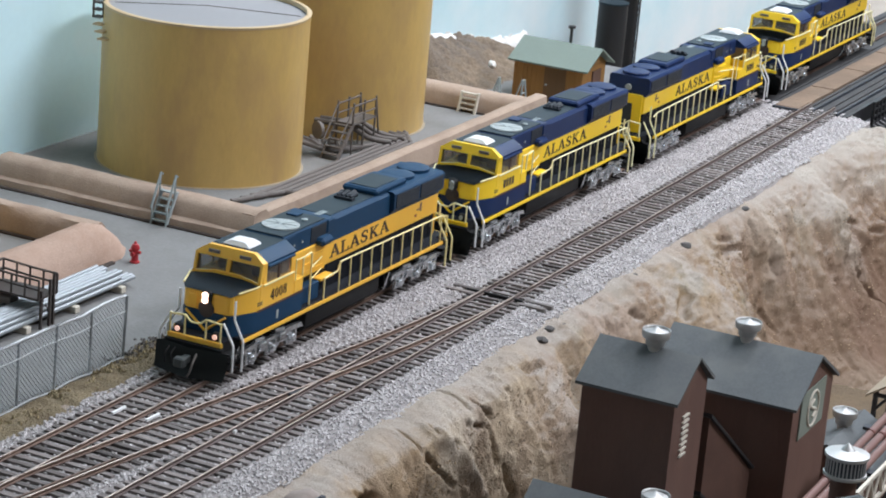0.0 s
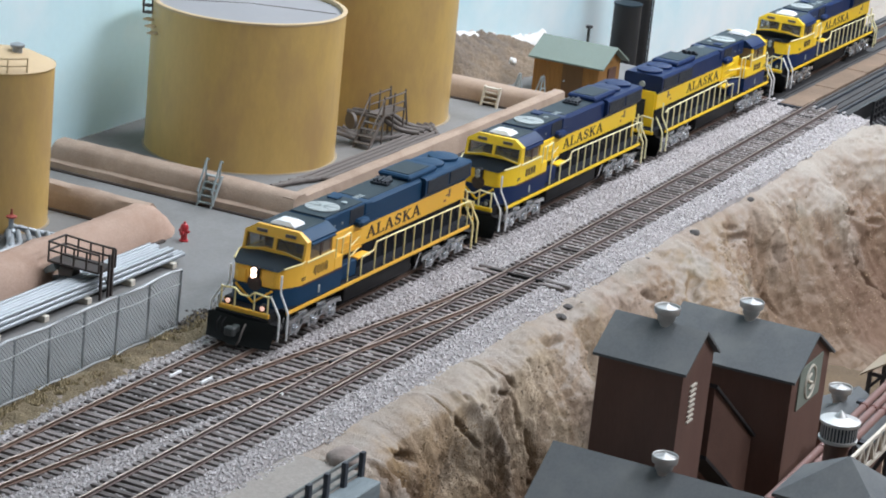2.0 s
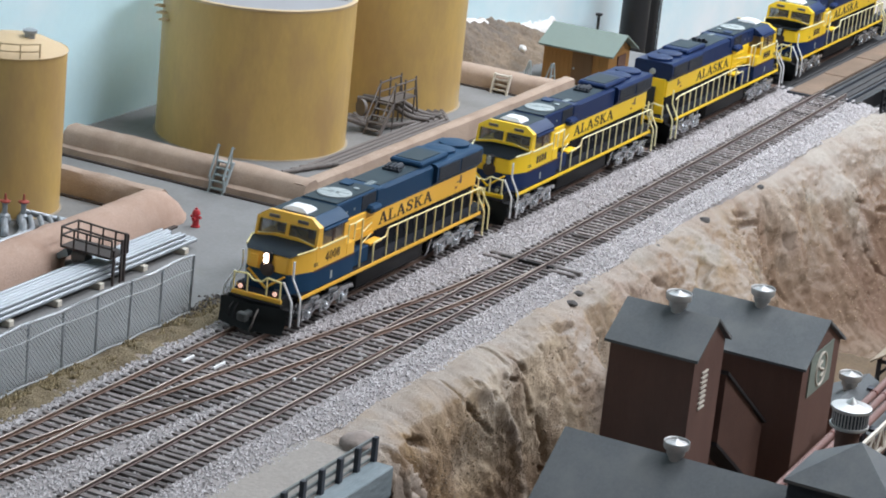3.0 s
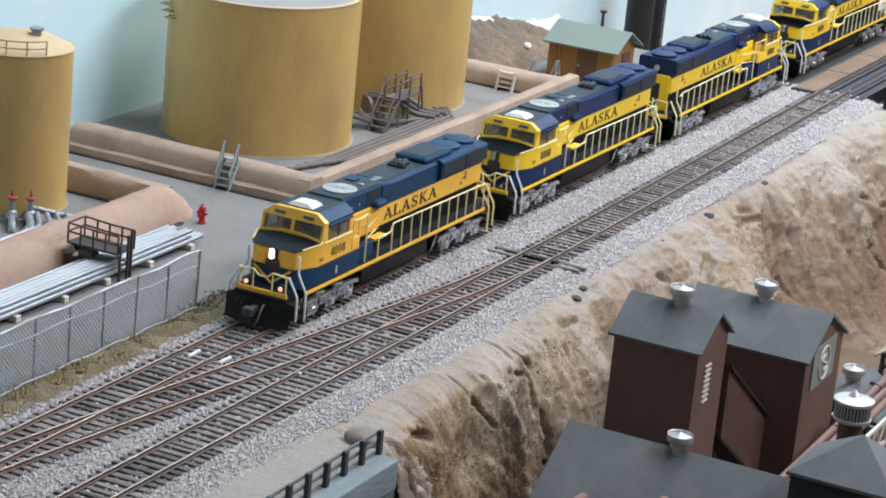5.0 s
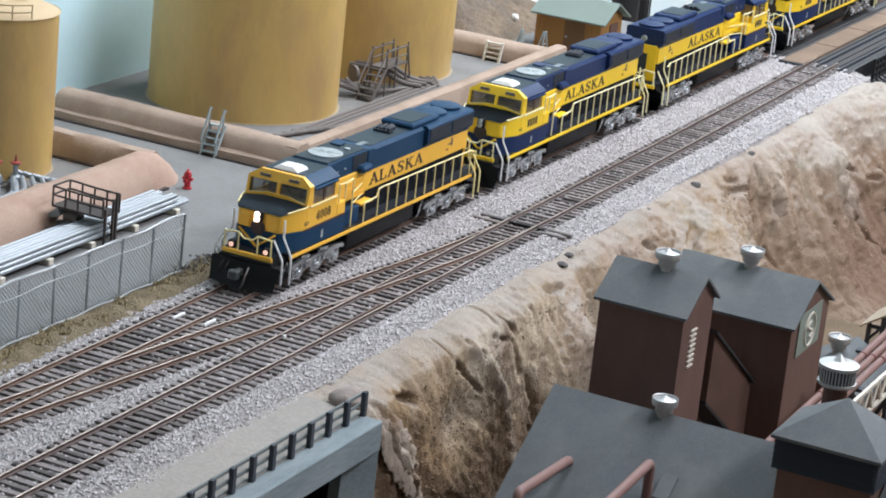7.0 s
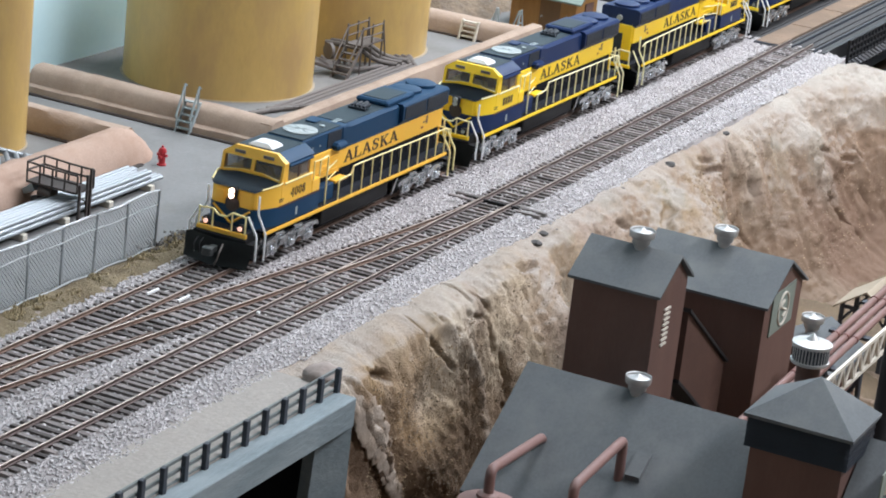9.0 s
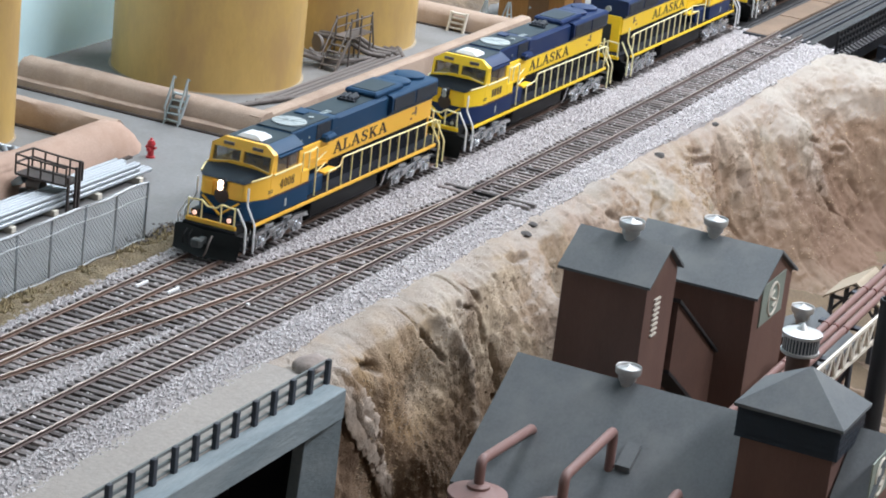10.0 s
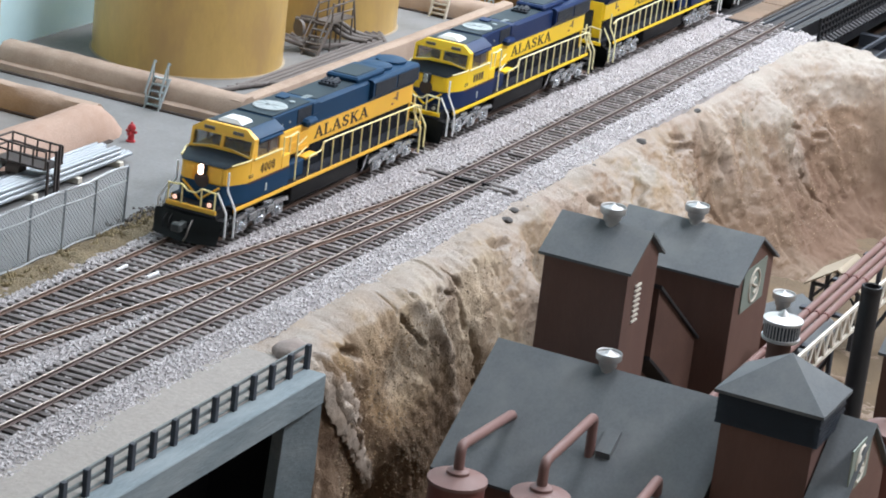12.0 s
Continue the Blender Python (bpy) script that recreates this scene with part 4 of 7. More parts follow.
def lettering(word):
    """A word in slab-serif strokes, in the plane of x and z: each letter one unit high, its lower left corner at the origin."""
    glyph = {
        "A": (0.95, [((0.12, 0), (0.44, 1), 0.10), ((0.44, 1), (0.82, 0), 0.17), ((0.24, 0.34), (0.70, 0.34), 0.08), ((0.0, 0.03), (0.27, 0.03), 0.07), ((0.64, 0.03), (0.98, 0.03), 0.07)]),
        "L": (0.80, [((0.18, 0), (0.18, 1), 0.17), ((0.0, 0.03), (0.74, 0.03), 0.08), ((0.02, 0.97), (0.36, 0.97), 0.07), ((0.70, 0.0), (0.74, 0.28), 0.08)]),
        "S": (0.80, [((0.66, 0.72), (0.62, 0.92), 0.09), ((0.62, 0.92), (0.36, 0.98), 0.10), ((0.36, 0.98), (0.13, 0.83), 0.14), ((0.13, 0.83), (0.18, 0.62), 0.16), ((0.18, 0.62), (0.56, 0.42), 0.17),
                     ((0.56, 0.42), (0.64, 0.22), 0.16), ((0.64, 0.22), (0.42, 0.03), 0.13), ((0.42, 0.03), (0.14, 0.08), 0.10), ((0.14, 0.08), (0.08, 0.30), 0.09)]),
        "4": (0.75, [((0.52, 0), (0.52, 1), 0.16), ((0.50, 0.98), (0.06, 0.34), 0.09), ((0.04, 0.30), (0.70, 0.30), 0.10)]),
        "0": (0.72, [((0.13, 0.25), (0.13, 0.75), 0.15), ((0.59, 0.25), (0.59, 0.75), 0.15), ((0.13, 0.75), (0.36, 0.96), 0.10), ((0.36, 0.96), (0.59, 0.75), 0.10), ((0.13, 0.25), (0.36, 0.04), 0.10), ((0.36, 0.04), (0.59, 0.25), 0.10)]),
        "8": (0.72, [((0.15, 0.62), (0.15, 0.85), 0.13), ((0.57, 0.62), (0.57, 0.85), 0.13), ((0.15, 0.85), (0.36, 0.96), 0.10), ((0.36, 0.96), (0.57, 0.85), 0.10), ((0.15, 0.62), (0.57, 0.42), 0.12),
                     ((0.57, 0.62), (0.15, 0.42), 0.12), ((0.13, 0.17), (0.13, 0.40), 0.14), ((0.59, 0.17), (0.59, 0.40), 0.14), ((0.13, 0.17), (0.36, 0.04), 0.10), ((0.36, 0.04), (0.59, 0.17), 0.10)]),
        "K": (0.95, [((0.18, 0), (0.18, 1), 0.17), ((0.22, 0.40), (0.70, 0.97), 0.09), ((0.36, 0.58), (0.78, 0.0), 0.16), ((0.02, 0.03), (0.36, 0.03), 0.07), ((0.02, 0.97), (0.36, 0.97), 0.07),
                     ((0.62, 0.03), (0.98, 0.03), 0.07), ((0.54, 0.97), (0.86, 0.97), 0.07)]),
    }
    bm, x = B(), 0.0
    for letter in word:
        width, strokes = glyph[letter]
        for (ax, az), (bx, bz), w in strokes:
            d = Vector((bx - ax, 0, bz - az)).normalized() * 0.02
            n = Vector((-d.z, 0, d.x)).normalized() * w / 2
            p, q = Vector((x + ax, 0, az)) - d, Vector((x + bx, 0, bz)) + d
            lo = [bm.verts.new(c) for c in (p + n, p - n, q - n, q + n)]
            hi = [bm.verts.new(c.co + Vector((0, -0.02, 0))) for c in lo]
            bm.faces.new(hi)
            for k in range(4):
                bm.faces.new((lo[k], lo[(k + 1) % 4], hi[(k + 1) % 4], hi[k]))
        x += width + 0.10
    return bm


def nose_plan(x1, inset=0.0):
    """Plan of the nose, narrowing towards the front, back to x1."""
    return [(2.30 + inset, -1.12 + inset), (2.52 + inset, -1.34 + inset), (3.75, -CAB + inset), (x1, -CAB + inset), (x1, CAB - inset), (3.75, CAB - inset), (2.52 + inset, 1.34 - inset), (2.30 + inset, 1.12 - inset)]


def plough(x, s):
    """A snow plough whose curved blades meet in the middle."""
    bm = B()
    rows = []
    for z, lead, half in ((1.38, 0.0, 1.55), (1.30, 0.0, 1.86), (0.75, 0.03, 1.88), (0.42, 0.16, 1.84), (0.10, 0.42, 1.80)):
        rows.append([bm.verts.new((x + s * (0.30 * abs(q) - lead * (1 - 0.45 * abs(q))), q * half, z)) for q in (-1, -0.5, 0, 0.5, 1)])
    for p, q in zip(rows, rows[1:]):
        for k in range(4):
            bm.faces.new((p[k], p[k + 1], q[k + 1], q[k]))
    bmesh.ops.solidify(bm, geom=bm.faces[:], thickness=0.07)
    return bm


def truck_frame(x0, s):
    """Cast side frame: top beam, pedestals, tie bars and bracing, open between them."""
    bm = B()
    y0, y1 = sorted((s * 1.18, s * 1.36))
    prism(bm, [(x0 - 2.9, 0.86), (x0 - 2.75, 1.12), (x0 - 1.5, 1.20), (x0 - 1.1, 1.10), (x0 + 1.1, 1.10), (x0 + 1.5, 1.20), (x0 + 2.75, 1.12), (x0 + 2.9, 0.86), (x0 + 2.5, 0.92), (x0 + 1.3, 0.98), (x0 - 1.3, 0.98), (x0 - 2.5, 0.92)], y0, y1, "y")
    for k in (-1, 0, 1):
        xc = x0 + 1.85 * k
        for d in (-0.40, 0.40):
            box(bm, xc + d - 0.08, xc + d + 0.08, y0, y1, 0.36, 1.02, 0.02)
        box(bm, xc - 0.44, xc + 0.44, y0 + 0.03, y1 - 0.03, 0.28, 0.40, 0.03)
        rod(bm, (xc, s * 1.14, 0.58), (xc, s * 1.46, 0.58), 0.24, 12)
        rod(bm, (xc, s * 1.46, 0.58), (xc, s * 1.52, 0.58), 0.15, 10)
        rod(bm, (xc - 0.52, s * 1.34, 1.04), (xc - 0.62, s * 1.40, 0.40), 0.05, 6)
    for k in (-1, 1):
        xc = x0 + 0.93 * k
        prism(bm, [(xc - 0.5, 0.42), (xc - 0.2, 0.62), (xc + 0.2, 0.62), (xc + 0.5, 0.42), (xc + 0.5, 0.52), (xc + 0.2, 0.76), (xc - 0.2, 0.76), (xc - 0.5, 0.52)], y0, y1, "y")
        for d in (-0.2, 0.0, 0.2):
            rod(bm, (xc + d, s * 1.40, 0.72), (xc + d, s * 1.40, 1.04), 0.075, 8)
        rod(bm, (xc - 0.45, s * 1.44, 1.06), (xc + 0.1, s * 1.44, 1.06), 0.11, 10)
    bmesh.ops.translate(bm, verts=bm.verts[:], vec=(0, s * 0.26, -0.12))
    return bm


CAB = 1.78                           # half width of the cab


def loco(label, yellow, blue, lit, rails_mat):
    """A six-axle diesel; its front coupler face at x 0, rail height at z 0."""
    t = thing("diesel_locomotive", 0, 0, 0, label, "locomotive", "locomotives of the train")
    P = CAB
    # underframe and pilots
    part("underframe", box(B(), 1.6, 24.1, -1.05, 1.05, 0.85, 1.55, 0.05), M_BLACK, t)
    for s, x in ((1, 0.95), (-1, 24.3)):
        part("pilot", plough(x, s), M_PLOUGH, t, "black snow plough pilot")
        part("pilot_plate", box(B(), min(x + 0.34 * s, x + 0.6 * s), max(x + 0.34 * s, x + 0.6 * s), -1.5, 1.5, 0.6, 1.5, 0.04), M_BLACK, t)
        bm = box(B(), min(x - 0.85 * s, x + 0.3 * s), max(x - 0.85 * s, x + 0.3 * s), -0.16, 0.16, 0.72, 1.05, 0.04)
        box(bm, min(x - 0.85 * s, x - 0.45 * s), max(x - 0.85 * s, x - 0.45 * s), -0.27, 0.27, 0.66, 1.10, 0.06)
        part("coupler", bm, M_COUPLER, t)
        part("air_hose", tube(B(), bend([(x - 0.1 * s, -0.5, 1.2), (x - 0.5 * s, -0.55, 0.9), (x - 0.55 * s, -0.45, 0.4), (x - 0.5 * s, -0.3, 0.22)], 0.15), 0.055, 6), M_PIPE, t)
        for dy in (0.75, 1.05):
            part("air_hose", tube(B(), bend([(x + 0.1 * s, dy, 1.2), (x - 0.25 * s, dy, 1.0), (x - 0.28 * s, dy - 0.05, 0.55)], 0.12), 0.045, 6), M_BLACK, t)
    # deck with its yellow edge
    part("deck", box(B(), 1.56, 24.2, -1.36, 1.36, 1.60, 1.76, 0.02), M_DOOR, t)
    part("walkway", box(B(), 2.55, 23.0, -1.76, 1.76, 1.60, 1.75, 0.02), M_DOOR, t)
    for s in (-1, 1):
        part("sill", box(B(), 2.55, 23.0, min(s * 1.75, s * 1.81), max(s * 1.75, s * 1.81), 1.50, 1.68, 0.01), yellow, t, "thin yellow sill stripe")
    part("front_sill", box(B(), 1.40, 1.56, -1.42, 1.42, 1.50, 1.74, 0.03), yellow, t)
    part("rear_sill", box(B(), 24.2, 24.32, -1.42, 1.42, 1.50, 1.74, 0.03), yellow, t)
    # nose
    bm = B()
    prism(bm, nose_plan(8.0), 1.76, 2.72, "z")
    part("lower_cab_band", bm, blue, t, "dark blue lower band")
    bm = B()
    prism(bm, nose_plan(4.2, 0.02), 2.73, 3.62, "z")
    for v in bm.verts:
        if v.co.z > 3:
            v.co.z = 3.64 + 0.15 * (v.co.x - 2.3)
            if v.co.x < 2.45:
                v.co.x += 0.10
    bmesh.ops.bevel(bm, geom=[e for e in bm.edges if max(v.co.x for v in e.verts) < 3.0], offset=0.06, segments=2, affect="EDGES")
    part("nose", bm, yellow, t)
    bm = B()
    rows = [[bm.verts.new((x, y * w, z + (c if abs(y) < 0.6 else 0.0))) for y in (-1, -0.42, 0.42, 1)]
            for x, w, z, c in ((2.36, 1.20, 3.62, 0.02), (2.62, 1.42, 3.73, 0.03), (3.72, 1.80, 3.86, 0.10), (4.02, 1.80, 3.88, 0.18))]
    for p, q in zip(rows, rows[1:]):
        for k in range(3):
            bm.faces.new((p[k], p[k + 1], q[k + 1], q[k]))
    bmesh.ops.solidify(bm, geom=bm.faces[:], thickness=0.08)
    part("nose_top", bm, M_NOSE, t, "black anti-glare nose top")
    part("nose_trim", tube(B(), [(2.66, -1.44, 3.77), (3.74, -1.81, 3.90), (4.02, -1.80, 3.94), (3.98, -0.78, 4.11), (3.98, 0.78, 4.11), (4.02, 1.80, 3.94), (3.74, 1.81, 3.90), (2.66, 1.44, 3.77)], 0.045, 6), rails_mat, t, "cream trim round the nose top")
    bm = B()
    for k in range(3):
        rod(bm, (2.32 - 0.02 * k, 0.0, 2.86), (2.28 - 0.02 * k, 0.0, 2.86), 0.40 - 0.1 * k, 24)
    part("herald", bm, M_LETTER, t, "round black herald")
    for s in (-1, 1):
        bm = tube(B(), [(2.27, s * 1.05, 2.66), (2.27, 0.0, 1.86)], 0.065, 6)
        part("chevron", bm, yellow, t)
    bm = box(B(), 2.18, 2.5, -0.24, 0.24, 3.14, 3.72, 0.08)
    part("headlight_housing", bm, M_BLACK, t)
    for z in (3.30, 3.54):
        part("headlight", rod(B(), (2.10, 0, z), (2.18, 0, z), 0.14, 14), M_LAMP if lit else M_PALE, t, "lit white headlight" if lit else "")
    part("nose_door", box(B(), 2.27, 2.31, 0.50, 0.98, 2.78, 3.45, 0.01), yellow, t)
    for s in (-1, 1):
        lampbox = part("ditch_light_case", box(B(), 1.55, 1.85, s * 0.98 - 0.17, s * 0.98 + 0.17, 1.76, 2.12, 0.05), M_BLACK, t)
        part("ditch_light", rod(B(), (1.50, s * 0.98, 1.93), (1.56, s * 0.98, 1.93), 0.12, 12), M_LAMP2 if lit else M_PALE, lampbox, "small lit ditch light" if lit else "")
    # cab: walls with window openings, from plates
    bm = box(B(), 4.0, 7.1, -P, P, 2.73, 3.90, 0.03)
    box(bm, 7.05, 8.0, -P, P, 2.73, 3.42, 0.03)
    cab = part("cab_body", bm, yellow, t)
    zb, zt = 3.88, 4.76
    for s in (-1, 1):
        a, b = sorted((s * P, s * (P - 0.08)))
        part("side_post", box(B(), 4.22, 4.52, a, b, zb, zt), yellow, cab)
        part("side_post", box(B(), 6.75, 7.1, a, b, zb, zt), yellow, cab)
        part("side_mullion", box(B(), 5.62, 5.68, a, b, zb, zt), M_BROWN2, cab)
        part("side_window", box(B(), 4.5, 6.77, a + 0.03, b - 0.03, zb, zt), M_GLASS, cab)
        part("window_ledge", box(B(), 4.2, 7.0, min(s * P, s * (P + 0.09)), max(s * P, s * (P + 0.09)), zb - 0.06, zb + 0.03, 0.02), rails_mat, cab)
        part("sunshade", box(B(), 4.5, 6.9, min(s * P, s * (P + 0.12)), max(s * P, s * (P + 0.12)), zt - 0.10, zt + 0.02, 0.03), blue, cab)
        part("cab_door", box(B(), 7.15, 7.75, min(s * P, s * (P + 0.02)), max(s * P, s * (P + 0.02)), 2.80, 3.38), yellow, cab)
    # windscreen: corner posts, middle post, header and a sill that rises in the middle
    for y0, y1 in ((-P, -P + 0.14), (-0.09, 0.09), (P - 0.14, P)):
        bm = B()
        prism(bm, [(3.92, zb - 0.02), (4.12, zb - 0.02), (4.32, zt + 0.05), (4.10, zt + 0.05)], y0, y1, "y")
        part("windscreen_post", bm, yellow, cab)
    bm = B()
    prism(bm, [(-P, zb - 0.1), (P, zb - 0.1), (P, zb + 0.08), (0.6, zb + 0.30), (-0.6, zb + 0.30), (-P, zb + 0.08)], 3.93, 4.10, "x")
    part("windscreen_sill", bm, yellow, cab)
    bm = B()
    prism(bm, [(3.98, zb), (4.01, zb), (4.22, zt), (4.19, zt)], -P + 0.1, P - 0.1, "y")
    part("windscreen", bm, M_GLASS, cab)
    for s in (-1, 1):
        part("wiper", rod(B(), (4.08, s * 0.35, zt - 0.05), (4.0, s * 0.85, zb + 0.45), 0.02, 5), M_BLACK, cab)
    bm = box(B(), 6.2, 6.9, -P + 0.2, P - 0.2, zb - 0.02, zt - 0.1)
    for s in (-1, 1):
        box(bm, 5.1, 5.5, s * 0.9 - 0.3, s * 0.9 + 0.3, zb - 0.02, zb + 0.5, 0.08)
    part("cab_interior", bm, M_CABIN, cab)
    # cab roof with sloped sides, yellow brow
    roof_outline = [(-P, zt - 0.02), (-P, zt + 0.10), (-1.20, 5.24), (1.20, 5.24), (P, zt + 0.10), (P, zt - 0.02)]
    bm = B()
    prism(bm, roof_outline, 4.52, 7.15, "x")
    part("cab_roof", bm, blue, cab)
    bm = B()
    prism(bm, roof_outline, 4.12, 4.52, "x")
    for v in bm.verts:
        if v.co.x < 4.2 and v.co.z > 5.0:
            v.co.x += 0.16
    part("brow", bm, yellow, cab, "yellow brow over the windscreen")
    for s in (-1, 1):
        part("number_board", box(B(), 4.10, 4.17, s * 0.82 - 0.30, s * 0.82 + 0.30, zt + 0.14, zt + 0.31, 0.02), M_PIPE, cab)
    part("roof_panel", box(B(), 4.62, 7.1, -1.14, 1.14, 5.22, 5.26, 0.01), M_ROOF, t)
    bm = B()
    prism(bm, [(-0.72, 5.26), (-0.62, 5.38), (-0.36, 5.50), (0.36, 5.50), (0.62, 5.38), (0.72, 5.26)], 4.62, 5.74, "x")
    for v in bm.verts:
        if v.co.z > 5.45:
            v.co.x += 0.16 if v.co.x < 5 else -0.16
    bmesh.ops.bevel(bm, geom=bm.edges[:], offset=0.03, segments=1, affect="EDGES")
    part("roof_dome", bm, M_WHITE, t, "white rooftop dome", smooth=20)
    # electrical cabinet behind the cab
    bm = box(B(), 7.1, 11.3, -1.10, 1.10, 4.30, 5.30, 0.05)
    part("cabinet", bm, blue, t)
    part("cabinet_roof", box(B(), 7.15, 11.2, -1.0, 1.0, 5.30, 5.36, 0.02), M_ROOF, t)
    fan = part("roof_fan", lathe(B(), 8.7, 0, [(0.90, 5.34), (0.90, 5.42), (0.82, 5.44), (0.1, 5.44)], 32), M_PALE, t, "round pale fan grille")
    for k in range(8):
        a = k * math.tau / 8 + 0.2
        part("fan_rib", rod(B(), (8.7 + 0.1 * math.cos(a), 0.1 * math.sin(a), 5.45), (8.7 + 0.82 * math.cos(a), 0.82 * math.sin(a), 5.44), 0.022, 4), M_GREYPLA, fan)
    part("fan_hub", lathe(B(), 8.7, 0, [(0.12, 5.43), (0.12, 5.46), (0.05, 5.47)], 14), M_GREYPLA, fan)
    part("roof_vent", lathe(B(), 10.2, -0.45, [(0.16, 5.36), (0.16, 5.42), (0.05, 5.45)], 12), M_GREYPLA, t)
    part("roof_box", box(B(), 10.4, 11.0, 0.1, 0.7, 5.36, 5.44, 0.03), blue, t)
    for k in range(4):
        part("roof_mark", box(B(), 11.6 + 0.22 * k, 11.74 + 0.22 * k, -0.5, -0.15, 5.302, 5.308), M_GREYPLA, t)
    for s in (-1, 1):
        part("cabinet_grille", box(B(), 9.7, 11.15, min(s * 1.09, s * 1.13), max(s * 1.09, s * 1.13), 4.45, 5.2), M_GRILLE, t)
        part("blower_duct", box(B(), 10.2, 11.3, min(s * 1.55, s * 1.0), max(s * 1.55, s * 1.0), 4.20, 4.62, 0.14), blue, t)
        for dx in (8.1, 8.9):
            part("marker", rod(B(), (dx, s * 1.09, 4.72), (dx, s * 1.14, 4.72), 0.06, 8), M_PALE, t)
        part("cabinet_door", box(B(), 7.3, 8.3, min(s * 1.09, s * 1.12), max(s * 1.09, s * 1.12), 4.4, 5.2, 0.01), blue, t)
    part("lower_cabinet", box(B(), 8.0, 11.2, -1.16, 1.16, 2.9, 4.30, 0.03), yellow, t)
    for s in (-1, 1):
        for k in range(3):
            part("cabinet_louvre", box(B(), 8.9, 10.9, min(s * 1.15, s * 1.20), max(s * 1.15, s * 1.20), 3.15 + 0.34 * k, 3.22 + 0.34 * k, 0.015), yellow, t)
        part("battery_box", box(B(), 8.1, 10.1, min(s * 1.0, s * 1.52), max(s * 1.0, s * 1.52), 1.76, 2.62, 0.05), blue, t)
        part("step_plate", box(B(), 10.15, 11.5, min(s * 1.05, s * 1.55), max(s * 1.05, s * 1.55), 2.52, 2.66, 0.02), yellow, t)
    part("cabinet_base", box(B(), 8.0, 11.2, -1.0, 1.0, 1.76, 2.9), M_DOOR, t)
    # long hood: dark lower doors, yellow flank, blue top
    part("engine_door", box(B(), 11.2, 23.2, -1.0, 1.0, 1.76, 3.0, 0.02), M_DOOR, t, "dark lower engine doors")
    x = 11.7
    while x < 23:
        part("door_seam", box(B(), x, x + 0.05, -1.02, 1.02, 1.8, 2.95), M_BLACK, t)
        for s in (-1, 1):
            part("door_latch", box(B(), x + 0.12, x + 0.18, min(s * 1.0, s * 1.04), max(s * 1.0, s * 1.04), 2.3, 2.5), M_PIPE, t)
        x += 1.1
    part("hood_side", box(B(), 11.2, 23.4, -1.10, 1.10, 3.0, 4.10, 0.02), yellow, t)
    bm = B()
    prism(bm, [(-1.10, 4.11), (-1.10, 5.10), (-0.9, 5.26), (0.9, 5.26), (1.10, 5.10), (1.10, 4.11)], 11.3, 17.8, "x")
    part("hood_top", bm, blue, t)
    part("hood_shoulder", box(B(), 11.25, 12.0, -1.16, 1.16, 4.6, 5.28, 0.06), blue, t)
    part("hood_roof", box(B(), 12.0, 17.8, -0.86, 0.86, 5.26, 5.29, 0.01), M_ROOF, t)
    # flared radiator section
    bm = B()
    prism(bm, [(-1.10, 4.11), (-1.36, 4.36), (-1.36, 5.16), (-1.22, 5.28), (1.22, 5.28), (1.36, 5.16), (1.36, 4.36), (1.10, 4.11)], 17.8, 23.4, "x")
    part("radiator", bm, blue, t)
    for s in (-1, 1):
        for x0, x1 in ((18.0, 20.5), (20.7, 23.2)):
            part("radiator_grille", box(B(), x0, x1, min(s * 1.35, s * 1.40), max(s * 1.35, s * 1.40), 4.42, 5.10), M_GRILLE, t)
    part("exhaust_hatch", box(B(), 16.5, 19.8, -0.98, 0.98, 5.26, 5.58, 0.10), blue, t)
    part("hatch_panel", box(B(), 16.8, 19.2, -0.75, 0.75, 5.58, 5.62, 0.02), M_ROOF, t)
    for k in range(2):
        part("radiator_fan", lathe(B(), 20.7 + 1.75 * k, 0, [(0.85, 5.26), (0.85, 5.44), (0.75, 5.48), (0.2, 5.48)], 28), blue, t)
    bm = B()
    for dy, a in ((-0.35, 0.6), (-0.12, 0.9), (0.12, 0.7), (0.35, 0.5)):
        rod(bm, (14.9, dy, 5.47), (14.9 + a, dy, 5.49), 0.06, 8, 0.14)
    box(bm, 14.8, 15.1, -0.5, 0.5, 5.29, 5.42)
    part("air_horn", bm, M_GRILLE, t)
    part("rear_panel", box(B(), 23.38, 23.5, -0.98, 0.98, 1.8, 4.2, 0.03), yellow, t)
    part("rear_door", box(B(), 23.5, 23.56, -0.35, 0.35, 1.8, 3.6), M_GRILLE, t)
    part("rear_headlight", rod(B(), (23.45, 0, 4.6), (23.6, 0, 4.6), 0.2, 14), M_PALE, t)
    # lettering and numbers
    for s in (-1, 1):
        bm = lettering("ALASKA")
        lo, hi = min(v.co.x for v in bm.verts), max(v.co.x for v in bm.verts)
        for v in bm.verts:
            u = (v.co.x - lo) / (hi - lo)
            v.co = Vector((11.75 + 6.2 * u if s < 0 else 17.95 - 6.2 * u, s * 1.105 + (v.co.y if s < 0 else -v.co.y), 3.24 + 0.60 * v.co.z))
        part("lettering", bm, M_LETTER, t, "black serif-like word")
        if lit:
            bm = lettering("4008")
            lo, hi = min(v.co.x for v in bm.verts), max(v.co.x for v in bm.verts)
            for v in bm.verts:
                u = (v.co.x - lo) / (hi - lo)
                v.co = Vector((4.95 + 1.45 * u if s < 0 else 6.4 - 1.45 * u, s * (P + 0.004) + (v.co.y if s < 0 else -v.co.y), 3.0 + 0.48 * v.co.z))
            part("road_number", bm, M_LETTER, t, "black road number")
        else:
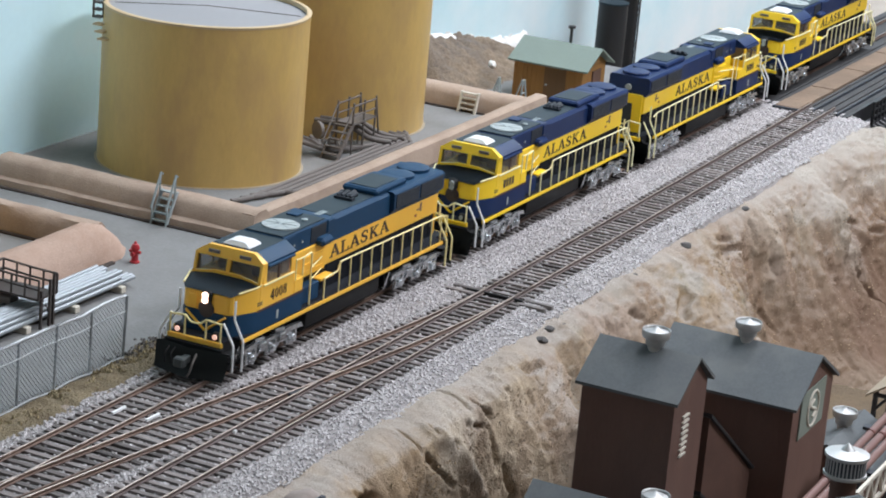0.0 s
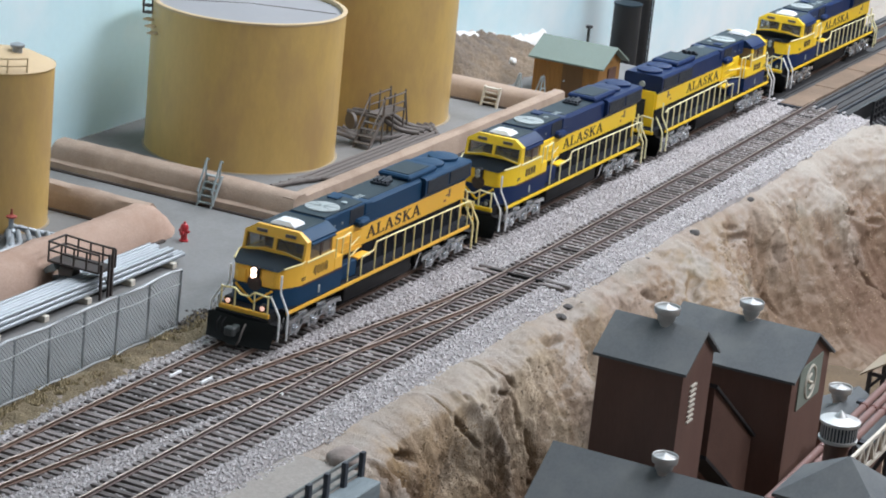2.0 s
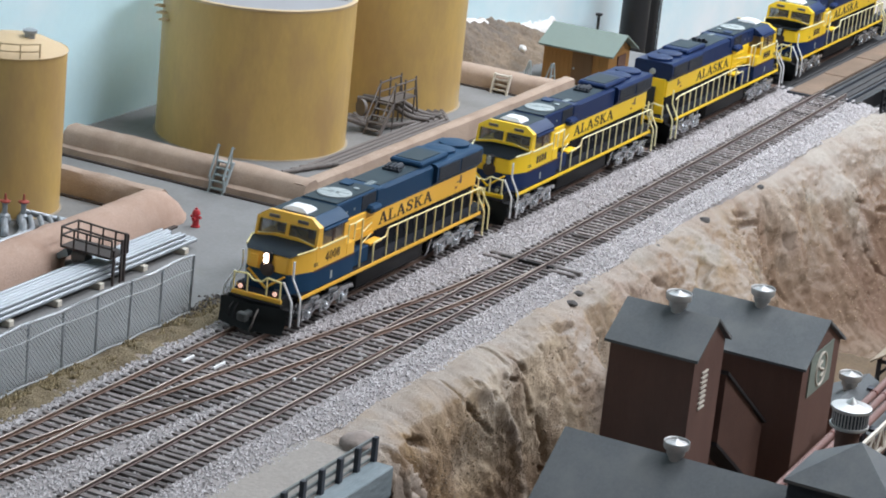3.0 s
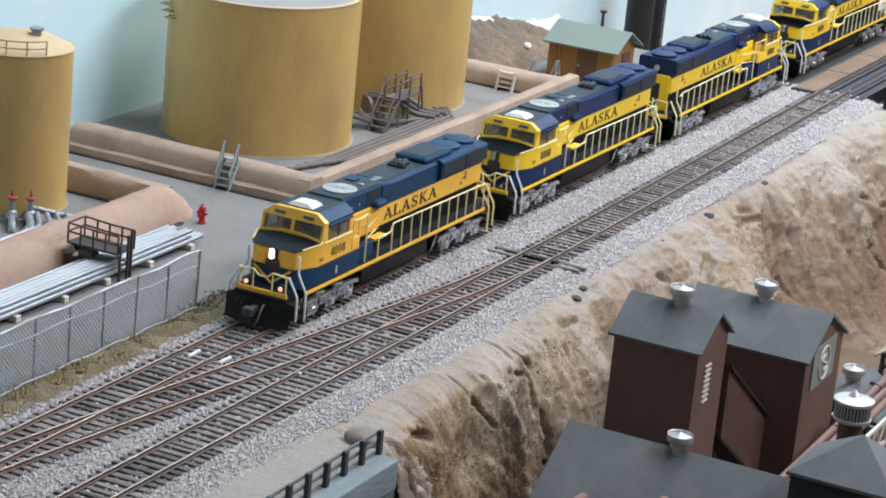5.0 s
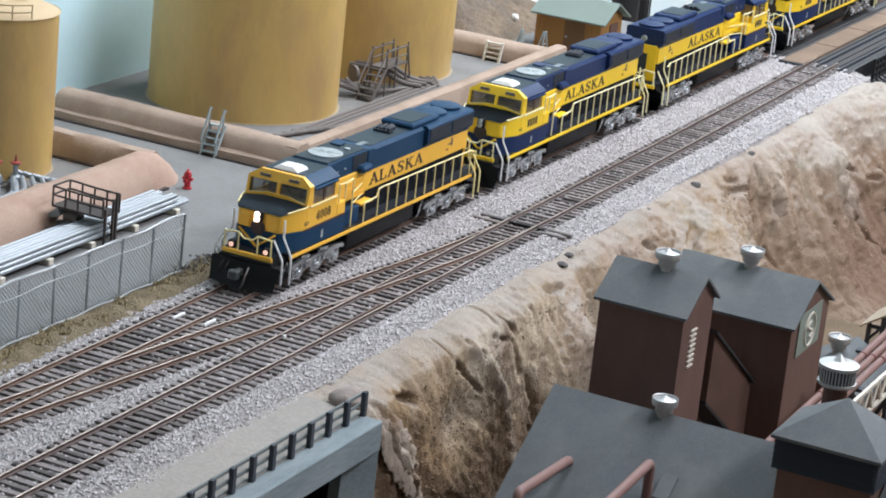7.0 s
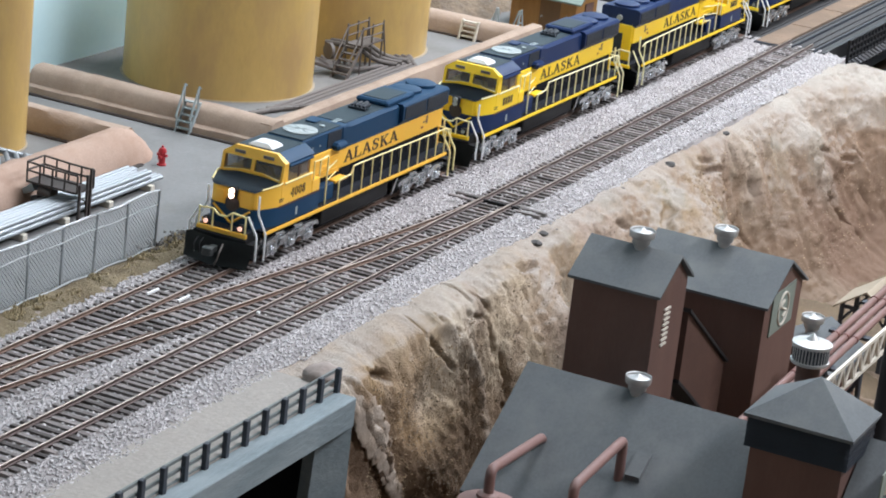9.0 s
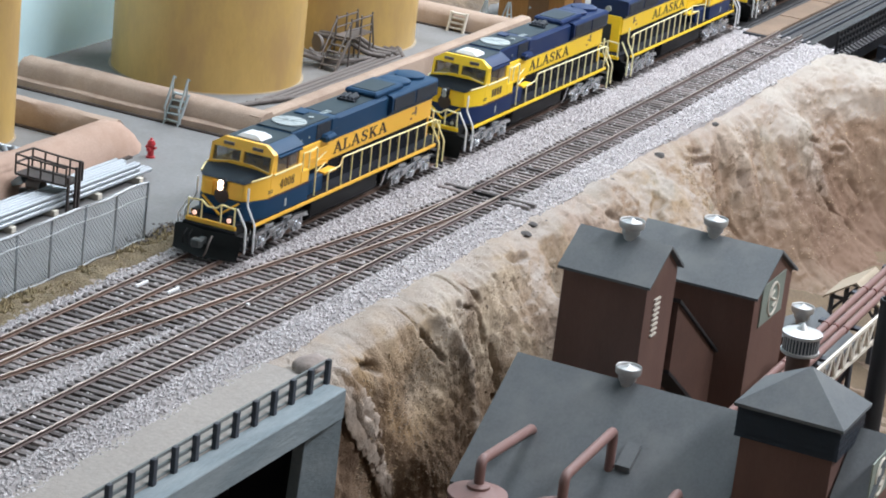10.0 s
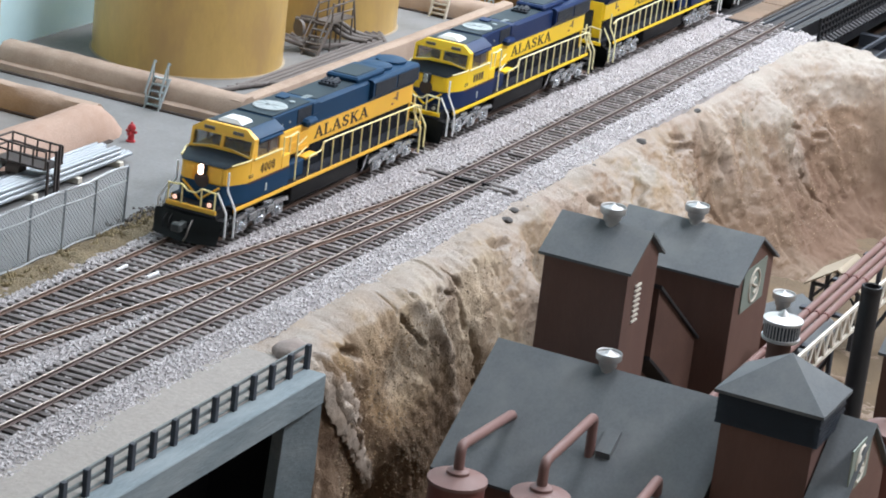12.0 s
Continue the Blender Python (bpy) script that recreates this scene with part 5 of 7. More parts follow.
            for k in range(4):
                part("number_bar", box(B(), 4.95 + 0.36 * k, 5.20 + 0.36 * k, min(s * P, s * (P + 0.015)), max(s * P, s * (P + 0.015)), 3.02, 3.46), M_LETTER, t)
        for u0, u1, w0, w1, mt in ((21.3, 21.5, 3.50, 3.95, M_PINK), (20.95, 21.3, 3.60, 3.68, M_PINK), (20.75, 21.0, 3.3, 3.42, M_WHEEL)):
            part("emblem", box(B(), u0, u1, min(s * 1.09, s * 1.112), max(s * 1.09, s * 1.112), w0, w1), mt, t)
        for w in (2.96, 3.06):
            part("builder_plate", box(B(), 3.85, 4.25, min(s * (P - .03), s * (P + 0.006)), max(s * (P - .03), s * (P + 0.006)), w, w + 0.05), M_LETTER, t)
        part("warning_plate", box(B(), 5.6, 5.78, min(s * P, s * (P + 0.02)), max(s * P, s * (P + 0.02)), 1.95, 2.35), M_PALE, t)
        part("hood_stripe", box(B(), 11.2, 23.4, min(s * 1.09, s * 1.12), max(s * 1.09, s * 1.12), 4.06, 4.14), blue, t)
        part("cab_stripe", box(B(), 3.8, 8.0, min(s * P, s * (P + 0.02)), max(s * P, s * (P + 0.02)), 2.66, 2.76), M_BROWN2, t)
    # handrails
    for s in (-1, 1):
        y = s * 1.74
        for k in range(11):
            x = 11.7 + 1.1 * k
            part("stanchion", rod(B(), (x, y, 1.70), (x, y, 3.22 - 0.012 * (x - 11.7)), 0.045, 6), rails_mat, t)
        part("handrail", tube(B(), bend([(10.2, y, 1.7), (10.2, y, 2.74), (11.5, y, 2.80), (11.75, y, 3.22), (22.7, y, 3.09), (23.1, s * 1.72, 2.9)], 0.12, 3), 0.045, 6), rails_mat, t)
        part("grab_rail", tube(B(), bend([(8.05, s * 1.66, 2.73), (8.05, s * 1.70, 4.28), (8.85, s * 1.70, 4.36), (8.85, s * 1.70, 1.76)], 0.12, 3), 0.045, 6), rails_mat, t)
        part("grab_rail", tube(B(), [(7.15, s * 1.82, 3.42), (7.15, s * 1.82, 4.4), (8.05, s * 1.72, 4.30)], 0.04, 6), rails_mat, t)
        for z in (3.0, 3.6):
            part("grab_rail", tube(B(), [(8.85, s * 1.70, z), (10.6, s * 1.30, z + 0.05)], 0.035, 6), rails_mat, t)
        for x, d, mt in ((2.40, 1, M_WHITE), (23.0, -1, rails_mat)):
            part("step_rail", tube(B(), bend([(x, s * 1.46, 3.50), (x, s * 1.46, 2.60), (x - 0.05 * d, s * 1.98, 1.72), (x - 0.05 * d, s * 1.98, 0.30)], 0.1, 3), 0.055, 6), mt, t, "pale step handrail")
            part("step_rail", tube(B(), bend([(x - 0.80 * d, s * 1.36, 2.64), (x - 0.80 * d, s * 1.92, 1.70), (x - 0.80 * d, s * 1.92, 0.45)], 0.1, 3), 0.055, 6), mt, t, "pale step handrail")
            mid = x - 0.42 * d
            for z in (0.45, 0.8, 1.15):
                part("step", box(B(), mid - 0.36, mid + 0.36, min(s * 1.35, s * 1.80), max(s * 1.35, s * 1.80), z, z + 0.06), M_BLACK, t)
            part("step_back", box(B(), mid - 0.4, mid + 0.4, min(s * 1.26, s * 1.34), max(s * 1.26, s * 1.34), 0.4, 1.58), M_BLACK, t)
    for x in (1.46, 24.28):
        for y in (-1.32, -0.55, 0.55, 1.32):
            part("end_post", rod(B(), (x, y, 1.7), (x, y, 2.66), 0.05, 6), rails_mat, t)
        part("end_rail", tube(B(), bend([(x, -1.36, 2.60), (x, -0.55, 2.68), (x, -0.25, 2.42), (x, 0.25, 2.42), (x, 0.55, 2.68), (x, 1.36, 2.60)], 0.08, 3), 0.05, 6), rails_mat, t)
    # fuel tank
    bm = B()
    prism(bm, [(-1.55, 0.55), (-1.2, 0.22), (1.2, 0.22), (1.55, 0.55), (1.55, 1.5), (-1.55, 1.5)], 9.0, 16.4, "x")
    bmesh.ops.bevel(bm, geom=bm.edges[:], offset=0.05, segments=1, affect="EDGES")
    part("fuel_tank", bm, M_BLACK, t)
    for s in (-1, 1):
        part("air_reservoir", rod(B(), (8.9, s * 1.45, 1.35), (12.6, s * 1.45, 1.35), 0.15, 10), M_BLACK, t)
    # trucks
    for x0 in (5.7, 20.45):
        tr = part("truck", box(B(), x0 - 2.5, x0 + 2.5, -0.75, 0.75, 0.42, 0.95, 0.05), M_BLACK, t)
        for k in (-1, 0, 1):
            xc = x0 + 1.85 * k
            bm = B()
            for s in (-1, 1):
                rod(bm, (xc, s * 0.72, 0.56), (xc, s * 0.98, 0.56), 0.56, 20)
            rod(bm, (xc, -1.1, 0.56), (xc, 1.1, 0.56), 0.12, 8)
            part("wheelset", bm, M_BLACK, tr)
        for s in (-1, 1):
            part("side_frame", truck_frame(x0, s), M_SILVER, tr, "silver cast side frame")
            for k in (-1, 0, 1):
                xc = x0 + 1.85 * k
                bm = B()
                box(bm, xc - 0.26, xc + 0.26, min(s * 1.2, s * 1.44), max(s * 1.2, s * 1.44), 0.38, 0.84, 0.08)
                rod(bm, (xc, s * 1.3, 0.58), (xc, s * 1.56, 0.58), 0.20, 12)
                part("axle_box", bm, M_SILVER, tr)
            for k in (-1, 1):
                xc = x0 + 0.93 * k
                bm = B()
                rod(bm, (xc - 0.17, s * 1.38, 0.60), (xc - 0.17, s * 1.38, 1.08), 0.11, 8)
                rod(bm, (xc + 0.17, s * 1.38, 0.60), (xc + 0.17, s * 1.38, 1.08), 0.11, 8)
                part("spring", bm, M_SILVER, tr)
                part("brake_cylinder", rod(B(), (xc - 0.62, s * 1.48, 1.16), (xc + 0.25, s * 1.48, 1.06), 0.13, 10), M_SILVER, tr)
            part("sand_pipe", tube(B(), [(x0 - 2.7, s * 1.42, 1.2), (x0 - 2.8, s * 1.30, 0.5), (x0 - 2.65, s * 1.1, 0.12)], 0.05, 6), M_SILVER, tr)
    return t


NOSE_X = 12.1
first = loco("amber yellow and dark blue diesel locomotive with its headlight lit", M_YELLOW, M_BLUE, True, M_YELLOWRAIL)
heading = math.degrees(0.115 / 50)
first.matrix_world = pose(NOSE_X * U, y_back(NOSE_X) * U, 0, 0, 0, heading)
second = loco("bright yellow and navy diesel locomotive coupled in the train", M_YELLOW2, M_BLUE2, False, M_CREAM)
x2 = NOSE_X + PITCH
second.matrix_world = pose(x2 * U, y_back(x2) * U, 0, 0, 0, heading)
x3 = NOSE_X + 3 * PITCH
third = copy_thing(second, pose(x3 * U, y_back(x3) * U, 0, 0, 0, heading + 180))
tagged(third, "bright yellow and navy diesel locomotive facing backwards in the train")
fourth = copy_thing(second, pose(x3 * U, y_back(x3) * U, 0, 0, 0, heading))


# ---- tank farm ----
def storage_tank(x, y, r, z1, label):
    t = thing("storage_tank", x, y, -0.42, label, "tank", "oil storage tanks")
    h = z1 + 0.42
    part("base_ring", lathe(B(), 0, 0, [(r + 0.14, 0.0), (r + 0.14, 0.03), (r + 0.1, 0.05), (r, 0.05)], 96), M_FOOT, t)
    part("shell", lathe(B(), 0, 0, [(r, 0.05), (r, h * 0.5), (r, h), (r - 0.22, h), (r - 0.22, h - 0.35)], 96, cap=False), M_TANK, t)
    part("rim", lathe(B(), 0, 0, [(r + 0.02, h - 0.14), (r + 0.05, h), (r - 0.05, h + 0.05), (r - 0.24, h + 0.03), (r - 0.26, h - 0.2)], 96, cap=False), M_RIM, t)
    part("roof", lathe(B(), 0, 0, [(r - 0.2, h - 0.25), (0.01, h - 0.02)], 96, cap=False), M_TANKTOP, t, "pale floating roof below the rim")
    seam = [(0.47 * q * r, -0.88 * q * r, h - 0.01 - 0.23 * abs(q)) for q in (-0.9, -0.45, 0.0, 0.45, 0.9)]
    part("roof_seam", tube(B(), seam, 0.03, 6), M_PIPE, t)
    return t


tk = storage_tank(46.2, 25.6, 6.05, 9.0, "large ochre painted cylindrical oil storage tank with pale roof")
for k in range(6):
    a = radians(118 + 5 * k)
    cx, cy = 6.3 * math.cos(a), 6.3 * math.sin(a)
    part("stair_tread", box(B(), cx - 0.3, cx + 0.3, cy - 0.28, cy + 0.28, 9.1 - 0.32 * k, 9.18 - 0.32 * k), M_RACK if k < 3 else M_RIM, tk)
    if k < 3:
        part("stair_post", rod(B(), (cx * 1.05, cy * 1.05, 9.1 - 0.32 * k), (cx * 1.05, cy * 1.05, 10.4 - 0.32 * k), 0.07, 6), M_RACK, tk)
        part("stair_post", rod(B(), (cx * 0.96, cy * 0.96, 9.1 - 0.32 * k), (cx * 0.96, cy * 0.96, 10.4 - 0.32 * k), 0.07, 6), M_RACK, tk)
ends = [(6.6 * math.cos(radians(d)), 6.6 * math.sin(radians(d)), z) for d, z in ((116, 10.4), (123, 10.1), (128, 9.8))]
part("stair_rail", tube(B(), ends, 0.06, 6), M_RACK, tk)
storage_tank(61.6, 24.9, 5.75, 8.75, "tall ochre painted cylindrical oil storage tank behind the first")
small = thing("storage_tank", 22.8, 27.5, -0.42, "narrow ochre storage tank with domed tan roof", "tank", "oil storage tanks")
part("base_ring", lathe(B(), 0, 0, [(3.12, 0.0), (3.12, 0.05), (3.0, 0.06)], 64), M_FOOT, small)
part("shell", lathe(B(), 0, 0, [(3.0, 0.05), (3.0, 9.0), (3.05, 9.05)], 64, cap=False), M_TANK, small)
part("roof", lathe(B(), 0, 0, [(3.06, 9.02), (2.0, 9.5), (0.6, 9.75), (0.02, 9.8)], 64, cap=False), M_RIM, small)
part("vent_cap", lathe(B(), 0.3, -0.9, [(0.28, 9.6), (0.28, 9.9), (0.4, 9.95), (0.4, 10.1), (0.1, 10.2)], 16), M_STEELPIPE, small)
bm = B()
for a in (180, 202, 224, 246):
    rod(bm, (2.9 * math.cos(radians(a)), 2.9 * math.sin(radians(a)), 9.0), (2.9 * math.cos(radians(a)), 2.9 * math.sin(radians(a)), 9.85), 0.05, 6)
tube(bm, [(2.9 * math.cos(radians(a)), 2.9 * math.sin(radians(a)), 9.85) for a in range(180, 247, 6)], 0.05, 6)
tube(bm, [(2.9 * math.cos(radians(a)), 2.9 * math.sin(radians(a)), 9.45) for a in range(180, 247, 6)], 0.05, 6)
part("roof_railing", bm, M_RIM, small)


def berm(name, outline, path_axis, a, b, mat, label, wob=0.10, taper=0.0):
    """A worn earth bank: its cross outline drawn along an axis, uneven."""
    bm = B()
    n = max(2, int(abs(b - a) / 0.8))
    rings = []
    m = len(outline)
    for k in range(n + 1):
        s = a + (b - a) * k / n
        ring = []
        drop = smooth01((b - s) / taper) ** 0.5 if taper else 1.0
        mid = sum(u for u, _ in outline) / m
        for i, (u, w) in enumerate(outline):
            u, w = mid + (u - mid) * (0.35 + 0.65 * drop), G + (w - G) * (0.12 + 0.88 * drop)
            du = wob * fbm(s * 0.35, i * 3.0, 2.0, 3)
            dw = wob * 0.6 * fbm(s * 0.35, i * 5.0, 8.0, 3) if w > -0.3 else 0
            ring.append(bm.verts.new((s, u + du, w + dw) if path_axis == "x" else (u + du, s, w + dw)))
        rings.append(ring)
    for p, q in zip(rings, rings[1:]):
        for k in range(m):
            bm.faces.new((p[k], p[(k + 1) % m], q[(k + 1) % m], q[k]))
    bm.faces.new(rings[0])
    bm.faces.new(rings[-1])
    t = thing(name, 0, 0, 0, label, "berm", "earth berms")
    part("bank", bm, mat, t, smooth=50)
    # dark strip drawn where the crack line runs along the base
    u0 = outline[0][0]
    if path_axis == "x":
        part("footing", box(B(), a, b - taper, u0 - 0.20, u0 + 0.3, G, G + 0.13, 0.03), M_BASE_LINE, t, "dark strip for the crack line at the base")
    else:
        part("footing", box(B(), u0 - 0.20, u0 + 0.3, a, b, G, G + 0.13, 0.03), M_BASE_LINE, t, "dark strip for the crack line at the base")
    return t


G = -0.44
berm("earth_berm", [(33.5, G), (33.6, 0.05), (34.0, 0.12), (34.2, 0.85), (34.6, 1.12), (35.4, 1.15), (35.8, 0.8), (36.2, G)], "y", 14.75, 31.6, M_BERM, "tan plaster earth berm round the large tanks")
berm("earth_berm", [(14.65, G), (14.7, 0.4), (14.8, 0.92), (15.0, 1.0), (15.55, 1.0), (15.75, 0.8), (15.95, G)], "x", 34.3, 72.5, M_BERM, "long tan plaster earth berm beside the railway", 0.05)
berm("earth_berm", [(69.6, G), (69.7, 0.4), (70.0, 0.8), (70.9, 0.9), (71.6, 0.8), (72.2, G)], "y", 15.4, 29.8, M_BERM, "tan plaster earth berm closing the tank yard")
berm("earth_berm", [(26.6, G), (26.7, 0.5), (27.0, 0.95), (27.7, 1.0), (28.1, 0.7), (28.4, G)], "y", 20.2, 33, M_BERM, "tan earth berm behind the small tank")
berm("earth_berm", [(18.3, G), (18.5, 0.3), (19.0, 1.0), (19.7, 1.35), (20.4, 1.3), (20.8, 0.9), (21.0, G)], "x", -40, 28.6, M_BERM_PINK, "pinkish rounded earth berm before the small tank", 0.2, 2.6)


def step_ladder(x, y, label, group):
    t = thing("berm_stairs", x, y, -0.42, label, "stairs", group)
    for s in (-0.48, 0.48):
        bm = B()
        prism(bm, [(-0.05, 0.0), (0.18, 0.0), (1.15, 1.75), (0.95, 1.75)], s - 0.05, s + 0.05, "y")
        part("stringer", bm, M_GREYPLA, t)
        part("handrail", tube(B(), [(0.0, s, 0.9), (0.85, s, 2.75), (1.0, s, 2.6)], 0.07, 6), M_GREYPLA, t)
        part("post", rod(B(), (0.1, s, 0.2), (0.1, s, 1.2), 0.06, 6), M_GREYPLA, t)
        part("post", rod(B(), (0.8, s, 1.4), (0.8, s, 2.65), 0.06, 6), M_GREYPLA, t)
    for k in range(5):
        part("tread", box(B(), 0.02 + 0.2 * k, 0.34 + 0.2 * k, -0.46, 0.46, 0.22 + 0.36 * k, 0.29 + 0.36 * k), M_GREYPLA, t)
    return t


step_ladder(33.25, 20.2, "blue-grey stairs with handrails over the berm", "berm stairs")
wl = thing("wooden_stairs", 69.5, 19.05, -0.42, "cream wooden steps leaning on the berm", "stairs")
for s in (-0.6, 0.6):
    bm = B()
    prism(bm, [(-0.45, 0.0), (-0.2, 0.0), (0.25, 1.35), (0.0, 1.35)], s - 0.07, s + 0.07, "y")
    part("stringer", bm, M_TRUSS, wl)
for k in range(4):
    part("tread", box(B(), -0.33 + 0.11 * k, -0.06 + 0.11 * k, -0.56, 0.56, 0.2 + 0.33 * k, 0.30 + 0.33 * k), M_TRUSS, wl)


# fire hydrant
hy = thing("fire_hydrant", 26.85, 17.5, -0.42, "small red fire hydrant on the grey yard", "hydrant")
part("barrel", lathe(B(), 0, 0, [(0.26, 0), (0.26, 0.08), (0.18, 0.1), (0.18, 0.72), (0.24, 0.74), (0.24, 0.8), (0.16, 0.98), (0.07, 1.03), (0.07, 1.12), (0.02, 1.13)], 16), M_RED, hy)
part("side_cap", rod(B(), (0, -0.32, 0.58), (0, 0.32, 0.58), 0.09, 10), M_RED, hy)
part("front_cap", rod(B(), (-0.32, 0, 0.5), (0, 0, 0.5), 0.11, 10), M_RED, hy)


# ---- chain-link fence along the yard ----
def fence():
    y = 9.95
    t = thing("chain_link_fence", 0, y, -0.5, "galvanised chain-link fence beside the railway", "fence")
    x = 14.3
    while x > -40:
        part("post", rod(B(), (x, 0, 0), (x + 0.05 * math.sin(3.7 * x), 0.06 * math.sin(2.1 * x), 3.1), 0.065, 8), M_STEELPIPE, t)
        x -= 2.75
    part("top_rail", tube(B(), [(14.35 - 0.9 * k, 0.05 * math.sin(1.3 * k), 3.06 + 0.05 * math.sin(0.9 * k + 0.6 * math.sin(2.0 * k))) for k in range(61)], 0.07, 8), M_GALV, t)
    part("mid_rail", tube(B(), [(14.3 - 0.9 * k, -0.03, 2.34 + 0.05 * math.sin(1.1 * k)) for k in range(61)], 0.04, 6), M_GALV, t)
    part("bottom_wire", tube(B(), [(14.3 - 0.9 * k, -0.04, 0.12 + 0.05 * math.sin(1.7 * k)) for k in range(61)], 0.045, 6), M_GALV, t)
    step, verts, faces = 0.235, [], []
    w = 0.019
    n = int((54.3 + 3.0) / step)
    for k in range(n):
        for d in (1, -1):
            xa = -40 - (3.0 if d > 0 else 0) + k * step
            xb = xa + d * 3.0
            za, zb = 0.0, 3.16
            lo, hi = -40, 14.3
            if d < 0:
                xa, xb = xa, xa - 3.0
            pts = []
            for s in (0.0, 1.0):
                pts.append([xa + (xb - xa) * s, za + (zb - za) * s])
            (p, q) = pts
            if max(p[0], q[0]) < lo or min(p[0], q[0]) > hi:
                continue
            for e, o in ((p, q), (q, p)):
                for lim in (lo, hi):
                    if (e[0] < lo and lim == lo) or (e[0] > hi and lim == hi):
                        f = (lim - o[0]) / (e[0] - o[0])
                        e[1], e[0] = o[1] + (e[1] - o[1]) * f, lim
            dx, dz = q[0] - p[0], q[1] - p[1]
            ln = math.hypot(dx, dz)
            if ln < 0.05:
                continue
            nx, nz = -dz / ln * w, dx / ln * w
            i = len(verts)
            yo = -0.012 * d
            cuts = 4
            for c in range(cuts + 1):
                ex, ez = p[0] + dx * c / cuts, p[1] + dz * c / cuts
                sag = yo + 0.16 * fbm(ex * 0.35, 3.0, ez * 0.6, 2) * math.sin(math.pi * min(1.0, ez / 3.1))
                verts += [(ex + nx, sag, ez + nz), (ex - nx, sag, ez - nz), (ex, sag - 0.024, ez)]
            for c in range(cuts):
                h = i + 3 * c
                faces += [(h, h + 1, h + 4, h + 3), (h + 1, h + 2, h + 5, h + 4), (h + 2, h, h + 3, h + 5)]
    data = bpy.data.meshes.new("wire_mesh")
    data.from_pydata([tuple(c * U for c in v) for v in verts], [], faces)
    data.materials.append(M_MESH)
    ob = new("wire_mesh", data)
    ob.parent = t
    ob["kind"] = "stuff"


fence()


# ---- pipes stacked behind the fence ----
pipe_rng = random.Random(5)
for row, count in enumerate((10, 8, 5)):
    for k in range(count):
        py = 15.32 + 0.255 * k + 0.13 * row + pipe_rng.uniform(-0.02, 0.02)
        x1 = 23.4 - 0.5 * row + pipe_rng.uniform(-0.5, 0.4)
        bm = tube(B(), [(-38.0, py, 0.05 + 0.21 * row), (x1 - 8, py + 0.05, 0.05 + 0.21 * row), (x1, py + 0.12, 0.04 + 0.2 * row)], 0.118, 10)
        solid("steel_pipe", bm, M_STEELPIPE, "long galvanised steel pipe lying on timber blocks", "pipe", "stacked pipes")
for x in (22.2, 18.2, 14.2, 10.5, 6.5, 2.5, -1.5, -5.5):
    solid("timber_block", box(B(), x - 0.2, x + 0.2, 15.1, 17.7, -0.42, -0.08, 0.03), M_TRUSS, "pale timber block under the pipes", "block", "timber blocks")

# steel platform standing at the pipes
rk = thing("steel_platform", 15.6, 16.6, -0.42, "black steel loading platform with railings", "platform")
for dx, top in ((-0.5, 1.9), (0.2, 2.3), (0.5, 2.6)):
    part("post", box(B(), dx - 0.06, dx + 0.06, -1.56, -1.44, 0, top), M_RACK, rk)
part("floor", box(B(), -0.8, 0.8, -1.5, 1.6, 1.45, 1.56), M_RACK, rk)
for dx in (-0.75, 0.75):
    for z in (2.0, 2.45):
        part("rail", tube(B(), [(dx, -1.5, z), (dx, 0.0, z + 0.02), (dx, 1.6, z + 0.10)], 0.055, 6), M_RACK, rk)
    for dy in (-1.5, -0.72, 0.05, 0.82, 1.6):
        part("rail_post", rod(B(), (dx, dy, 1.5), (dx, dy, 2.50 + 0.04 * dy), 0.058, 6), M_RACK, rk)
for z in (2.1, 2.56):
    part("rail", tube(B(), [(-0.75, 1.6, z), (0.75, 1.6, z)], 0.055, 6), M_RACK, rk)
bm = tube(B(), bend([(0.2, 0.6, 1.5), (0.2, 0.6, 0.9), (0.2, 1.6, 0.3), (0.2, 2.6, 0.1)], 0.3), 0.2, 10)
part("drain_pipe", bm, M_STEELPIPE, rk)

bm = B()
prism(bm, [(1.5, 1.35), (2.5, 0.55), (2.5, 0.40), (1.3, 0.95)], -0.45, 0.45, "x")
part("spill_chute", bm, M_GREYPLA, rk, "grey sloping chute below the platform")
part("drum", rod(B(), (-0.1, 0.3, 0.95), (-0.1, 1.15, 0.95), 0.36, 14), M_PIPE, rk)
part("brace", rod(B(), (0.5, -1.45, 0.4), (0.5, -0.5, 1.45), 0.06, 6), M_RACK, rk)

# valve manifold by the small tank
for k, (vx, vy) in enumerate(((20.2, 24.4), (19.6, 25.2))):
    v = thing("valve", vx, vy, -0.42, "grey pipe valve with a red handwheel", "valve", "tank valves")
    part("pipe", tube(B(), bend([(2.2, 1.6, 0.35), (0, 0, 0.35), (-1.6, -1.2, 0.35), (-1.6, -1.2, 0.05)], 0.3), 0.2, 10), M_STEELPIPE, v)
    part("body", lathe(B(), 0, 0, [(0.3, 0.1), (0.38, 0.3), (0.3, 0.6), (0.14, 0.7), (0.14, 1.2), (0.25, 1.3)], 14), M_STEELPIPE, v)
    part("handwheel", lathe(B(), 0, 0, [(0.1, 1.3), (0.3, 1.33), (0.3, 1.40), (0.08, 1.46), (0.05, 1.8)], 14), M_WHEEL, v, "dull red handwheel")


